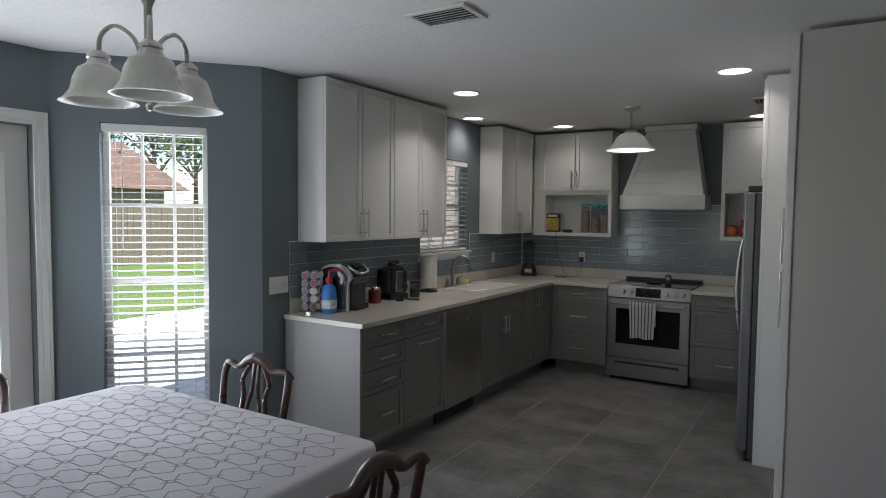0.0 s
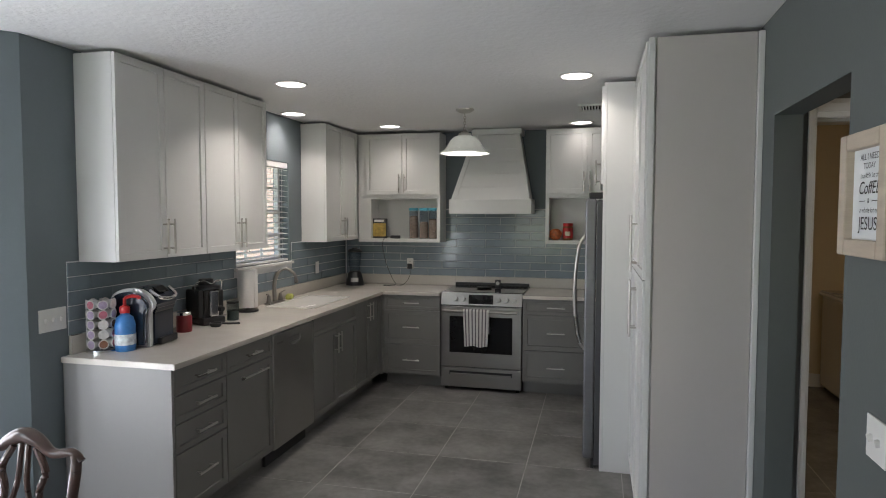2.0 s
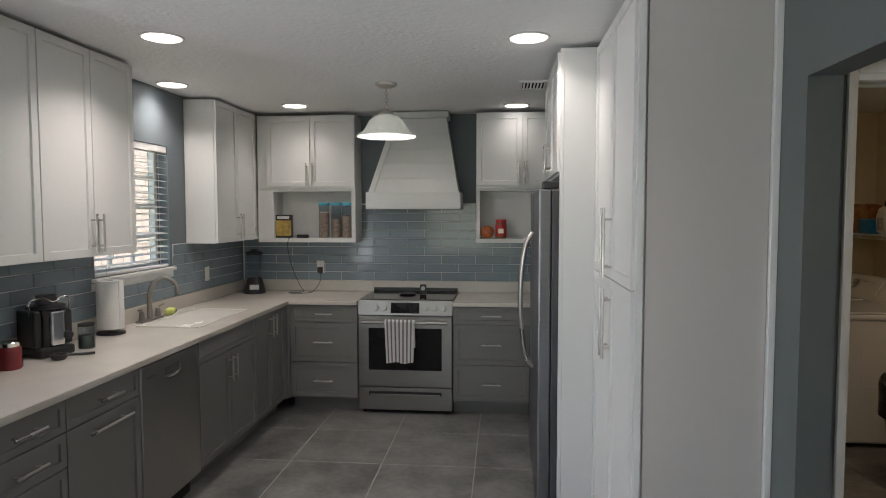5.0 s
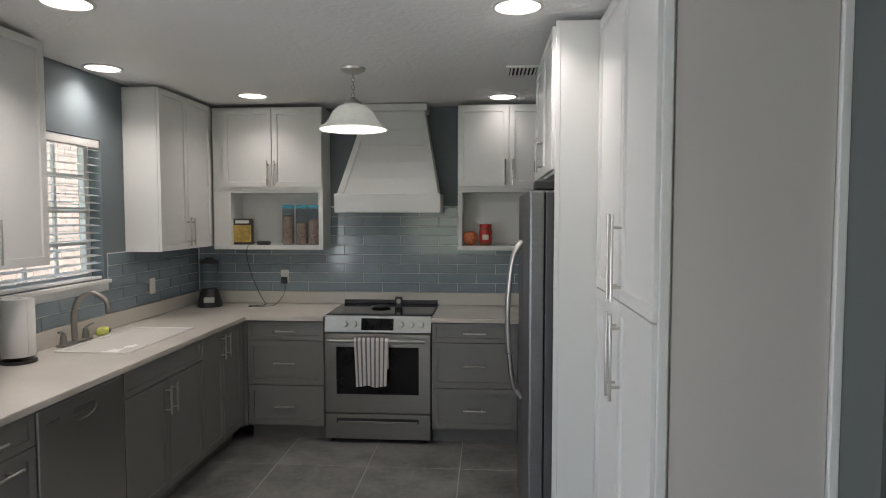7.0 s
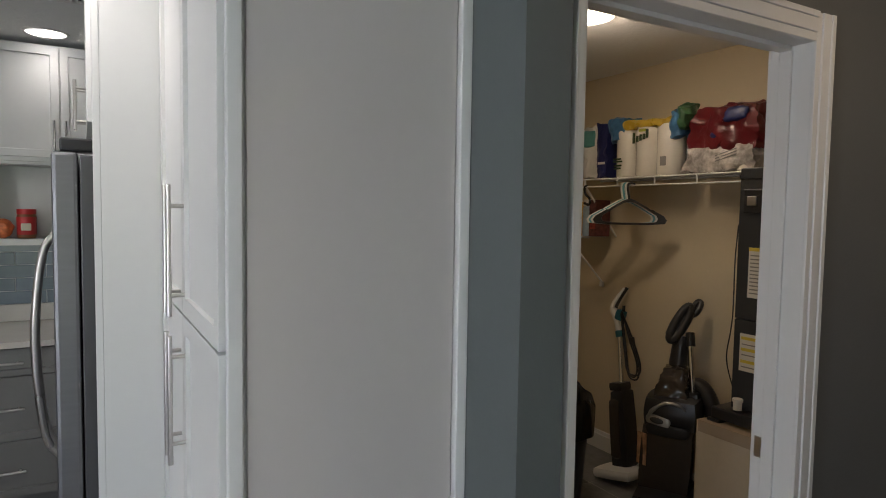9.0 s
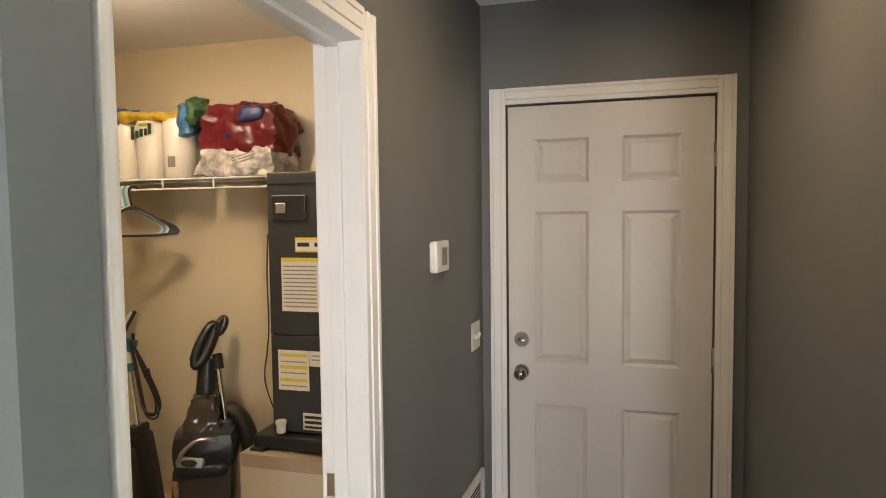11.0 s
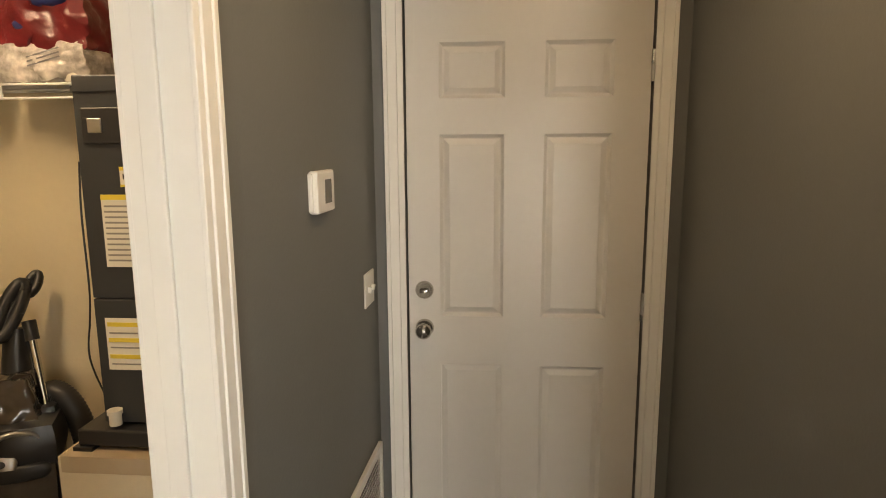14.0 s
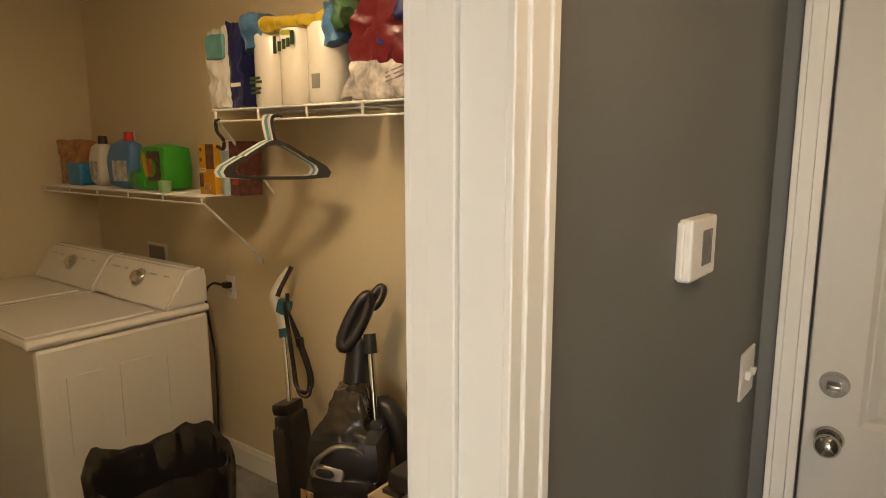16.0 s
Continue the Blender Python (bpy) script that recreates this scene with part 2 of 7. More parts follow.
def add_prism(bm, pts, z0, z1):
    lo = [bm.verts.new((x, y, z0)) for x, y in pts]
    hi = [bm.verts.new((x, y, z1)) for x, y in pts]
    bm.faces.new(lo[::-1])
    bm.faces.new(hi)
    k = len(pts)
    for i in range(k):
        bm.faces.new((lo[i], lo[(i + 1) % k], hi[(i + 1) % k], hi[i]))
    bmesh.ops.recalc_face_normals(bm, faces=bm.faces[:])
    return bm


def moved(bm, m):
    bmesh.ops.transform(bm, matrix=m, verts=bm.verts[:])
    return bm


def setting(name, bm, material, label, category):
    return tagged(part(name, bm, material), label, category, kind="structure")


def wall_run(name, p, q, thick, z0, z1, holes, material, label):
    """A wall from p to q, thick to the right of that way, with holes (s0, s1, h0, h1) through it."""
    p, q = Vector((*p, 0)), Vector((*q, 0))
    length = (q - p).length
    bm = bmesh.new()
    cuts = sorted({0.0, length, *(h[0] for h in holes), *(h[1] for h in holes)})
    for a, b in zip(cuts, cuts[1:]):
        mid = (a + b) / 2
        spans = sorted((h[2], h[3]) for h in holes if h[0] < mid < h[1])
        at = z0
        for lo, hi in spans + [(z1, z1)]:
            if lo - at > 0.001:
                add_box(bm, a, b, -thick, 0, at, lo)
            at = hi
    bmesh.ops.remove_doubles(bm, verts=bm.verts[:], dist=1e-4)
    ang = math.atan2((q - p).y, (q - p).x)
    moved(bm, Matrix.Translation(p) @ Matrix.Rotation(ang, 4, "Z"))
    return setting(name, bm, material, label, "wall")


# ---- the shell of the house ----
XW, YB, XE, XH = -3.05, 6.97, 0.316, 0.426
YN, YS, XD, XL = 3.580, 2.49, 2.465, 2.62
wall_run("wall_west", (XW, 3.07), (XW, YB + 0.12), -0.15, 0, CZ, [(4.86 - 3.07, 5.70 - 3.07, 1.235, 2.095)], WALL, "blue-grey painted kitchen wall with a window over the sink")
wall_run("wall_north", (XW - 0.15, YB), (XE, YB), -0.12, 0, CZ, [], WALL, "blue-grey painted wall behind the range")
LA = math.hypot(0.77, 0.88)
wall_run("wall_bay_north", (-3.82, 2.19), (XW, 3.07), -0.15, 0, CZ, [(LA - 0.914, LA - 0.321, 0.22, 2.10)], WALL, "slanted blue-grey bay wall with a tall window")
wall_run("wall_bay_west", (-3.82, 1.01), (-3.82, 2.19), -0.15, 0, CZ, [(0.21, 1.09, 0.0, 2.06)], WALL, "blue-grey bay wall with a glazed door")
wall_run("wall_bay_south", (XW, 0.13), (-3.82, 1.01), -0.15, 0, CZ, [(0.28, 0.88, 0.22, 2.10)], WALL, "slanted blue-grey bay wall with a tall window")
wall_run("wall_west_south", (XW, -2.4), (XW, 0.13), -0.15, 0, CZ, [], WALL, "plain blue-grey wall of the dining room")
wall_run("wall_south", (XE, -2.4), (XW - 0.15, -2.4), -0.12, 0, CZ, [(0.56, 2.78, 0.68, 2.02)], WALL, "plain blue-grey wall behind the dining table")
wall_run("wall_east", (XE, YB + 0.12), (XE, -2.52), -0.11, 0, CZ, [(YB + 0.12 - 3.548, YB + 0.12 - 2.733, 0.0, 2.058), (YB + 0.12 - 2.23, YB + 0.12 - 1.47, 0.0, 2.045)], EASTWALL, "wall with an opening to the hall, its paint darkened for shade")
wall_run("wall_hall_south", (XD + 0.12, YS), (XH, YS), -0.12, 0, CZ, [], HALLWALL, "wall of the short hall, its paint toned for warm light")
wall_run("wall_hall_end", (XD, YN + 0.078), (XD, YS), -0.15, 0, CZ, [(YN + 0.078 - 3.425, YN + 0.078 - 2.602, 0.0, 2.07)], HALLWALL, "end wall of the hall with a panelled door, paint toned for warm light")
wall_run("wall_hall_north_end", (1.44, YN), (XD, 3.530), -0.055, 0, CZ, [], HALLWALL, "hall wall with the thermostat, paint toned for warm light")
wall_run("wall_hall_north", (XH, YN), (1.44, YN), -0.06, 0, CZ, [(0.470 - XH, 1.286 - XH, 0.0, 2.06)], HALLWALL, "hall wall with the laundry doorway, paint toned for warm light")
wall_run("wall_laundry_south", (XL, YN + 0.112), (XH, YN + 0.112), -0.051, 0, CZ, [(XL - 1.286, XL - 0.470, 0.0, 2.06)], BEIGE, "beige painted laundry wall with a doorway")
wall_run("wall_laundry_east", (XL, 7.27 + 0.1), (XL, YN + 0.112), -0.1, 0, CZ, [], BEIGE, "beige painted laundry wall behind the shelves")
wall_run("wall_laundry_north", (XH + 0.004, 7.27), (XL + 0.1, 7.27), -0.1, 0, CZ, [], BEIGE, "beige painted laundry end wall")
wall_run("wall_laundry_west", (XH + 0.024, YN + 0.112), (XH + 0.024, 7.27), -0.02, 0, CZ, [], BEIGE, "beige painted laundry wall")
setting("ceiling", box(-4.1, 2.85, -2.6, 7.5, CZ, CZ + 0.12), CEIL, "white textured plaster ceiling", "ceiling")
setting("floor", box(-4.0, 2.8, -2.55, 7.4, -0.12, -0.0015), GROUT, "pale grout bed under grey floor tiles", "floor")

# ---- cabinets ----


def shaker(x0, x1, z0, z1, rail=0.055, t=0.019, recess=0.010):
    """A framed front in the plane y = 0, facing -y."""
    bm = box(x0, x1, -t, 0, z0, z1, 0.0015)
    bm.faces.ensure_lookup_table()
    front = max((f for f in bm.faces if f.normal.y < -0.9), key=lambda f: f.calc_area())
    rail = min(rail, (z1 - z0) * 0.3, (x1 - x0) * 0.3)
    r = bmesh.ops.inset_individual(bm, faces=[front], thickness=rail, depth=0)
    r2 = bmesh.ops.inset_individual(bm, faces=[front], thickness=0.003, depth=0)
    bmesh.ops.translate(bm, verts=front.verts[:], vec=(0, recess, 0))
    return bm


def bar_pull(x, z, length, upright, y=-0.019):
    """A round bar pull on two posts."""
    bm = bmesh.new()
    out, h = 0.034, length / 2
    d = Vector((0, 0, 1)) if upright else Vector((1, 0, 0))
    c = Vector((x, y - out, z))
    add_cyl(bm, c - d * h, c + d * h, 0.006, seg=12)
    for s in (-1, 1):
        a = c + d * (h * 0.68 * s)
        add_cyl(bm, a, a + Vector((0, out, 0)), 0.005, seg=10)
    return bm


def cabinet(name, label, m, w, d, z0, z1, fronts, paint, toe=0.0, group="", body_gap=0.0, category="cabinet"):
    """A unit with its front plane at y = 0, w wide along x, standing z0 to z1; fronts: (kind, x0, x1, z0, z1, pull)."""
    root = thing(name, label, category, m, group)
    bm = box(0.001, w - 0.001, 0.001, d, z0 + toe, z1, 0.001)
    if toe:
        add_box(bm, 0.001, w - 0.001, 0.075, d, z0, z0 + toe)
    part("body", bm, paint, root)
    for kind, a, b, lo, hi, pull in fronts:
        g = 0.003
        f = part(kind, shaker(a + g, b - g, lo + g, hi - g), paint, root)
        if pull:
            px, pz, length, upright = pull
            h = part("handle", bar_pull(px, pz, length, upright), NICKEL, f, "brushed nickel bar handle")
            smooth(h)
    return root


def facing_east(x, y, z=0):
    return pose(x, y, z, 0, 0, 90)


def facing_west(x, y, z=0):
    return pose(x, y, z, 0, 0, -90)


# base units along the west wall: their front plane carries doors 19 mm proud
BX, BZ0, BZ1 = -2.42, 0.11, 0.880
DW = 0.60
cabinet("base_cabinet", "grey painted base cabinet with four drawers at the counter's end", facing_east(BX, 3.272), 0.443, 0.61, 0, BZ1, [
    ("drawer", 0, 0.443, 0.742, 0.878, (0.22, 0.812, 0.16, False)),
    ("drawer", 0, 0.443, 0.597, 0.742, (0.22, 0.670, 0.16, False)),
    ("drawer", 0, 0.443, 0.447, 0.597, (0.22, 0.524, 0.16, False)),
    ("drawer", 0, 0.443, 0.125, 0.447, (0.22, 0.300, 0.16, False))], GREY, 0.11)
ENDGREY = mat("grey_laminate", (0.275, 0.268, 0.260), 0.42, var=0.03, big=1.0, bump=0.03)
end = tagged(part("end_panel", box(-3.04, -2.402, 3.252, 3.271, 0, 0.880, 0.001), ENDGREY), "pale grey end panel closing the base cabinets", "panel")
cabinet("base_cabinet", "grey painted base cabinet with a drawer over a pull-out door", facing_east(BX, 3.715), 0.514, 0.61, 0, BZ1, [
    ("drawer", 0, 0.514, 0.742, 0.878, (0.257, 0.812, 0.16, False)),
    ("door", 0, 0.514, 0.125, 0.742, (0.257, 0.690, 0.30, False))], GREY, 0.11)
cabinet("sink_cabinet", "grey painted sink cabinet with a false front and two doors", facing_east(BX, 4.817), 0.838, 0.61, 0, BZ1, [
    ("false_front", 0, 0.838, 0.742, 0.878, None),
    ("door", 0, 0.419, 0.125, 0.742, (0.385, 0.63, 0.16, True)),
    ("door", 0.419, 0.838, 0.125, 0.742, (0.453, 0.63, 0.16, True))], GREY, 0.11)
cabinet("corner_cabinet", "grey painted corner base cabinet with two narrow doors", facing_east(BX, 5.655), 0.645, 0.61, 0, BZ1, [
    ("door", 0, 0.30, 0.125, 0.878, (0.262, 0.77, 0.16, True)),
    ("door", 0.30, 0.60, 0.125, 0.878, (0.338, 0.77, 0.16, True))], GREY, 0.11)
filler_home = bpy.data.objects["corner_cabinet"]
part("corner_filler", box(0.602, 0.650, -0.019, 0.0, 0.11, 0.880, 0.001), GREY, filler_home)
part("corner_filler", box(0.6505, 0.672, -0.040, -0.019, 0.11, 0.880, 0.001), GREY, filler_home)
BY = 6.324
for x0, w in ((-2.378, 0.560), (-1.047, 0.607)):
    cabinet("drawer_cabinet", "grey painted base cabinet with three drawers beside the range", pose(x0, BY, 0), w, 0.61, 0, BZ1, [
        ("drawer", 0, w, 0.738, 0.878, (w / 2, 0.808, 0.16, False)),
        ("drawer", 0, w, 0.412, 0.738, (w / 2, 0.578, 0.16, False)),
        ("drawer", 0, w, 0.122, 0.412, (w / 2, 0.262, 0.16, False))], GREY, 0.11, "drawer cabinets beside the range")
cabinet("corner_cabinet", "grey painted blind corner cabinet behind the refrigerator", pose(-0.438, BY, 0), 0.75, 0.61, 0, BZ1, [], GREY, 0.11)

# wall units
UX, UZ0, UZ1 = -2.815, 1.390, 2.470
for y0, w in ((3.378, 0.752), (4.132, 0.752)):
    h = w / 2
    cabinet("wall_cabinet", "white shaker wall cabinet with two tall doors", facing_east(UX, y0), w, 0.232, UZ0, UZ1, [
        ("door", 0, h, UZ0, UZ1, (h - 0.028, 1.515, 0.20, True)),
        ("door", h, w, UZ0, UZ1, (h + 0.028, 1.515, 0.20, True))], WHITE, group="white wall cabinets")
cabinet("wall_cabinet", "white shaker wall cabinet in the corner beside the window", facing_east(UX, 5.935), 1.03, 0.232, UZ0, UZ1, [
    ("door", 0, 0.378, UZ0, UZ1, (0.35, 1.515, 0.20, True)),
    ("door", 0.378, 0.756, UZ0, UZ1, (0.406, 1.515, 0.20, True))], WHITE, group="white wall cabinets")
UY = 6.719


def niche_unit(x0, x1, filler, label):
    """A two-door wall cabinet over an open-fronted cubby."""
    w = x1 - x0
    a = filler
    h = (w - a) / 2
    root = cabinet("wall_cabinet", label, pose(x0, UY, 0), w, 0.247, 1.825, 2.462, [
        ("door", a, a + h, 1.846, 2.450, (a + h - 0.028, 1.955, 0.19, True)),
        ("door", a + h, w, 1.846, 2.450, (a + h + 0.028, 1.955, 0.19, True))], WHITE, group="white wall cabinets")
    t = 0.035
    b = a + 0.02 if a else 0.0
    part("cubby_floor", box(0.001 if a else 0.0, w, -0.002, 0.245, 1.365, 1.400, 0.001), WHITE, root)
    part("cubby_top", box(0.001, w, 0, 0.245, 1.8065, 1.8235), WHITE, root)
    part("cubby_side", box(0.001, b + t, 0, 0.245, 1.4005, 1.806, 0.001), WHITE, root)
    part("cubby_side", box(w - t, w, 0, 0.245, 1.4005, 1.806, 0.001), WHITE, root)
    part("cubby_back", box(b + t + 0.001, w - t - 0.001, 0.235, 0.2455, 1.4005, 1.806), WHITE, root)
    return root


niche_unit(-2.795, -1.925, 0.085, "white shaker wall cabinet above an open cubby by the hood")
niche_unit(-0.883, -0.115, 0.0, "white shaker wall cabinet above an open cubby by the refrigerator")

# pantry, with its end panel and trim strips
PX = -0.167
pantry = cabinet("pantry_cabinet", "tall white shaker pantry cabinet with four doors", facing_west(PX, 4.70), 0.936, 0.46, 0.0, 2.46, [
    ("door", 0, 0.468, 1.327, 2.455, (0.433, 1.485, 0.31, True)),
    ("door", 0.468, 0.936, 1.327, 2.455, (0.503, 1.485, 0.31, True)),
    ("door", 0, 0.468, 0.10, 1.327, (0.433, 1.128, 0.31, True)),
    ("door", 0.468, 0.936, 0.10, 1.327, (0.503, 1.128, 0.31, True))], WHITE, 0.09)
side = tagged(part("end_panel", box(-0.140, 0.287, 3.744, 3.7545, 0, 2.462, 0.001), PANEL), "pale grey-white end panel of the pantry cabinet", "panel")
part("corner_strip", box(0.290, 0.3155, 3.728, 3.7545, 0, 2.462, 0.003), WHITE, side, "white corner strip")
part("edge_strip", box(-0.176, -0.148, 3.736, 3.7545, 0, 2.462, 0.003), WHITE, side, "white edge strip")
fp = tagged(part("side_panel", box(-0.352, 0.314, 4.702, 4.724, 0, 2.462, 0.0015), WHITE), "tall white side panel between pantry and refrigerator", "panel")
part("edge_strip", box(-0.366, -0.346, 4.700, 4.7255, 0, 2.4625, 0.002), WHITE, fp)
cabinet("wall_cabinet", "white shaker cabinet mounted over the refrigerator", facing_west(-0.36, 5.66), 0.93, 0.60, 1.82, 2.455, [
    ("door", 0, 0.465, 1.83, 2.45, (0.433, 1.94, 0.17, True)),
    ("door", 0.465, 0.93, 1.83, 2.45, (0.493, 1.94, 0.17, True))], WHITE)

# worktop in one L-shaped slab, with an upstand
bm = bmesh.new()
add_prism(bm, [(-3.048, 3.245), (-2.378, 3.245), (-2.378, 6.282), (-1.8185, 6.282), (-1.8185, 6.968), (-3.048, 6.968)], 0.882, 0.912)
bmesh.ops.bevel(bm, geom=bm.edges[:], offset=0.003, segments=2, affect="EDGES")
top1 = tagged(part("worktop", bm, STONE), "pale beige veined quartz worktop with a sink", "worktop")
part("upstand", box(-3.048, -3.030, 3.30, 6.95, 0.9125, 1.010, 0.002), STONE, top1)
part("upstand", box(-3.028, -1.8185, 6.950, 6.968, 0.9125, 1.010, 0.002), STONE, top1)
top2 = tagged(part("worktop", box(-1.0455, 0.314, 6.282, 6.968, 0.882, 0.912, 0.003), STONE), "pale beige quartz worktop between range and refrigerator", "worktop")
part("upstand", box(-1.818, 0.314, 6.9502, 6.9682, 0.9125, 1.010, 0.002), STONE, top2)

# ---- range hood ----
hood = thing("range_hood", "white wooden tapered range hood with shiplap boards", "range hood", pose(-1.41, 6.97, 0))
bm = box(-0.402, 0.402, -0.352, -0.002, 1.652, 1.795, 0.003)
part("band", bm, WHITE, hood)


def frustum(z0, z1, hw0, hw1, d0, d1, off0=0.0, off1=0.0):
    bm = bmesh.new()
    lo = [bm.verts.new(p) for p in ((off0 - hw0, -d0, z0), (off0 + hw0, -d0, z0), (off0 + hw0, -0.002, z0), (off0 - hw0, -0.002, z0))]
    hi = [bm.verts.new(p) for p in ((off1 - hw1, -d1, z1), (off1 + hw1, -d1, z1), (off1 + hw1, -0.002, z1), (off1 - hw1, -0.002, z1))]
    bm.faces.new(lo[::-1]), bm.faces.new(hi)
    for i in range(4):
        bm.faces.new((lo[i], lo[(i + 1) % 4], hi[(i + 1) % 4], hi[i]))
    return bm


def hood_at(z):
    k = (z - 1.795) / (2.425 - 1.795)
    return 0.378 + (0.225 - 0.378) * k, 0.325 + (0.215 - 0.325) * k, 0.045 * k


zs = [1.795, 1.912, 2.036, 2.160, 2.285, 2.425]
for za, zb in zip(zs, zs[1:]):
    (wa, da, oa), (wb, db, ob_) = hood_at(za), hood_at(zb - 0.0012)
    part("board", frustum(za, zb - 0.0012, wa, wb, da, db, oa, ob_), WHITE, hood)
(wa, da, oa), (wb, db, ob_) = hood_at(1.795), hood_at(2.425)
for s in (-1, 1):
    bm = bmesh.new()
    q = [bm.verts.new(p) for p in ((oa + s * (wa - 0.045), -da - 0.012, 1.796), (oa + s * (wa + 0.004), -da - 0.012, 1.796), (ob_ + s * (wb + 0.004), -db - 0.012, 2.425), (ob_ + s * (wb - 0.04), -db - 0.012, 2.425))]
    q2 = [bm.verts.new(v.co + Vector((0, 0.02, 0))) for v in q]
    bm.faces.new(q), bm.faces.new(q2[::-1])
    for i in range(4):
        bm.faces.new((q[i], q2[i], q2[(i + 1) % 4], q[(i + 1) % 4]))
    bmesh.ops.recalc_face_normals(bm, faces=bm.faces[:])
    part("corner_trim", bm, WHITE, hood)
part("crown", box(0.045 - 0.245, 0.045 + 0.25, -0.24, -0.002, 2.426, 2.482, 0.008), WHITE, hood)

# ---- doors, casings, trims ----


def casing(name, plane, face, a0, a1, top, w=0.062, t=0.018, out=1, z0=0.0, first=None):
    """A moulded frame round an opening a0 to a1, on the wall plane x or y = face."""
    root = tagged(thing(name, "white moulded casing round the doorway", "door casing"), kind="structure")
    for kind, u0, u1, lo, hi in (("jamb_trim", a0 - w, a0, z0, top + w), ("jamb_trim", a1, a1 + w, z0, top + w), ("head_trim", a0, a1, top, top + w)):
        bm = bmesh.new()
        for i, (k0, k1, tt) in enumerate(((0.0, 0.30, 0.55), (0.30, 0.78, 0.8), (0.78, 1.0, 1.0))):
            f0, f1 = face, face + out * t * tt
            if kind == "head_trim":
                z_0, z_1 = top + w * k0 + 0.0005, top + w * k1
                b = (a0 + 0.0005, a1 - 0.0005, min(f0, f1), max(f0, f1), z_0, z_1)
            else:
                wl = first or w
                s0, s1 = (a0 - wl * k1, a0 - wl * k0) if u1 == a0 else (a1 + w * k0, a1 + w * k1)
                b = (s0, s1, min(f0, f1), max(f0, f1), lo, hi)
            if plane == "y":
                add_box(bm, b[0], b[1], b[2], b[3], b[4], b[5], 0.002)
            else:
                add_box(bm, b[2], b[3], b[0], b[1], b[4], b[5], 0.002)
        part(kind, bm, TRIM, root)
    return root


# laundry doorway: jambs with stops, casings on both faces
casing("door_casing_1", "y", YN, 0.484, 1.272, 2.045, 0.075, out=-1, first=0.032)
casing("door_casing_2", "y", YN + 0.112, 0.484, 1.272, 2.045, 0.02, out=1)
jamb = tagged(thing("door_jamb_1", "white painted door jamb of the laundry doorway", "door jamb"), kind="structure")
for x0, x1, s in ((0.4705, 0.484, 1), (1.272, 1.2855, -1)):
    bm = box(x0, x1, YN - 0.001, YN + 0.113, 0, 2.045)
    edge = x1 if s > 0 else x0
    add_box(bm, min(edge, edge + s * 0.010), max(edge, edge + s * 0.010), YN + 0.050, YN + 0.085, 0, 2.033, 0.002)
    part("jamb", bm, TRIM, jamb)
bm = box(0.4705, 1.2855, YN - 0.001, YN + 0.113, 2.0455, 2.0595)
add_box(bm, 0.494, 1.262, YN + 0.050, YN + 0.085, 2.033, 2.0455, 0.002)
part("head", bm, TRIM, jamb)
part("strike_plate", box(1.2695, 1.2722, YN + 0.088, YN + 0.110, 0.90, 0.96, 0.001), NICKEL, jamb, "steel strike plate")

# the panelled door at the hall's end
casing("door_casing_3", "x", XD, 2.602, 3.425, 2.072, 0.066, 0.02, out=-1)
leaf = tagged(thing("door_1", "closed white six-panel door with a knob and deadbolt", "door", pose(XD + 0.012, 3.418, 0, 0, 0, -90)), kind="structure")
LW, LH = 0.810, 2.064
bm = bmesh.new()
cols = [(0.112, 0.333), (0.466, 0.690)]
rows_ = [(0.25, 0.806), (0.986, 1.624), (1.744, 1.926)]
xs = [0, *[v for c in cols for v in c], LW]
zz = [0.008, *[v for r in rows_ for v in r], LH]
verts = [[bm.verts.new((x, 0, z)) for z in zz] for x in xs]
fields = []
for i in range(len(xs) - 1):
    for j in range(len(zz) - 1):
        f = bm.faces.new((verts[i][j], verts[i + 1][j], verts[i + 1][j + 1], verts[i][j + 1]))
        if i % 2 and j % 2:
            fields.append(f)
for f in fields:
    bmesh.ops.inset_individual(bm, faces=[f], thickness=0.016, depth=0)
    bmesh.ops.translate(bm, verts=f.verts[:], vec=(0, 0.011, 0))
    bmesh.ops.inset_individual(bm, faces=[f], thickness=0.006, depth=0)
    bmesh.ops.inset_individual(bm, faces=[f], thickness=0.026, depth=0)
    bmesh.ops.translate(bm, verts=f.verts[:], vec=(0, -0.0085, 0))
bmesh.ops.recalc_face_normals(bm, faces=bm.faces[:])
add_box(bm, 0, LW, 0.0125, 0.044, 0.008, LH)
part("door_leaf", bm, DOORP, leaf)
KNOBMETAL = mat("polished_nickel", (0.46, 0.44, 0.41), 0.16, metal=1.0, var=0.05)
for z, knob in ((1.081, False), (0.942, True)):
    bm = cyl((0.055, -0.001, z), (0.055, -0.012, z), 0.033, 0.029, 24)
    if knob:
        add_cyl(bm, (0.055, -0.011, z), (0.055, -0.035, z), 0.013, seg=16)
        bmesh.ops.create_uvsphere(bm, u_segments=20, v_segments=12, radius=0.029, matrix=Matrix.Translation((0.055, -0.048, z)) @ Matrix.Diagonal((1, 0.72, 1, 1)))
    else:
        add_box(bm, 0.040, 0.070, -0.030, -0.011, z - 0.006, z + 0.006, 0.003)
    smooth(part("knob" if knob else "deadbolt", bm, KNOBMETAL, leaf, "polished nickel door knob" if knob else "polished nickel deadbolt"))
for z in (1.84, 1.03, 0.25):
    bm = cyl((LW + 0.003, -0.006, z - 0.05), (LW + 0.003, -0.006, z + 0.05), 0.007, seg=12)
    part("hinge", bm, NICKEL, leaf, "steel hinge")
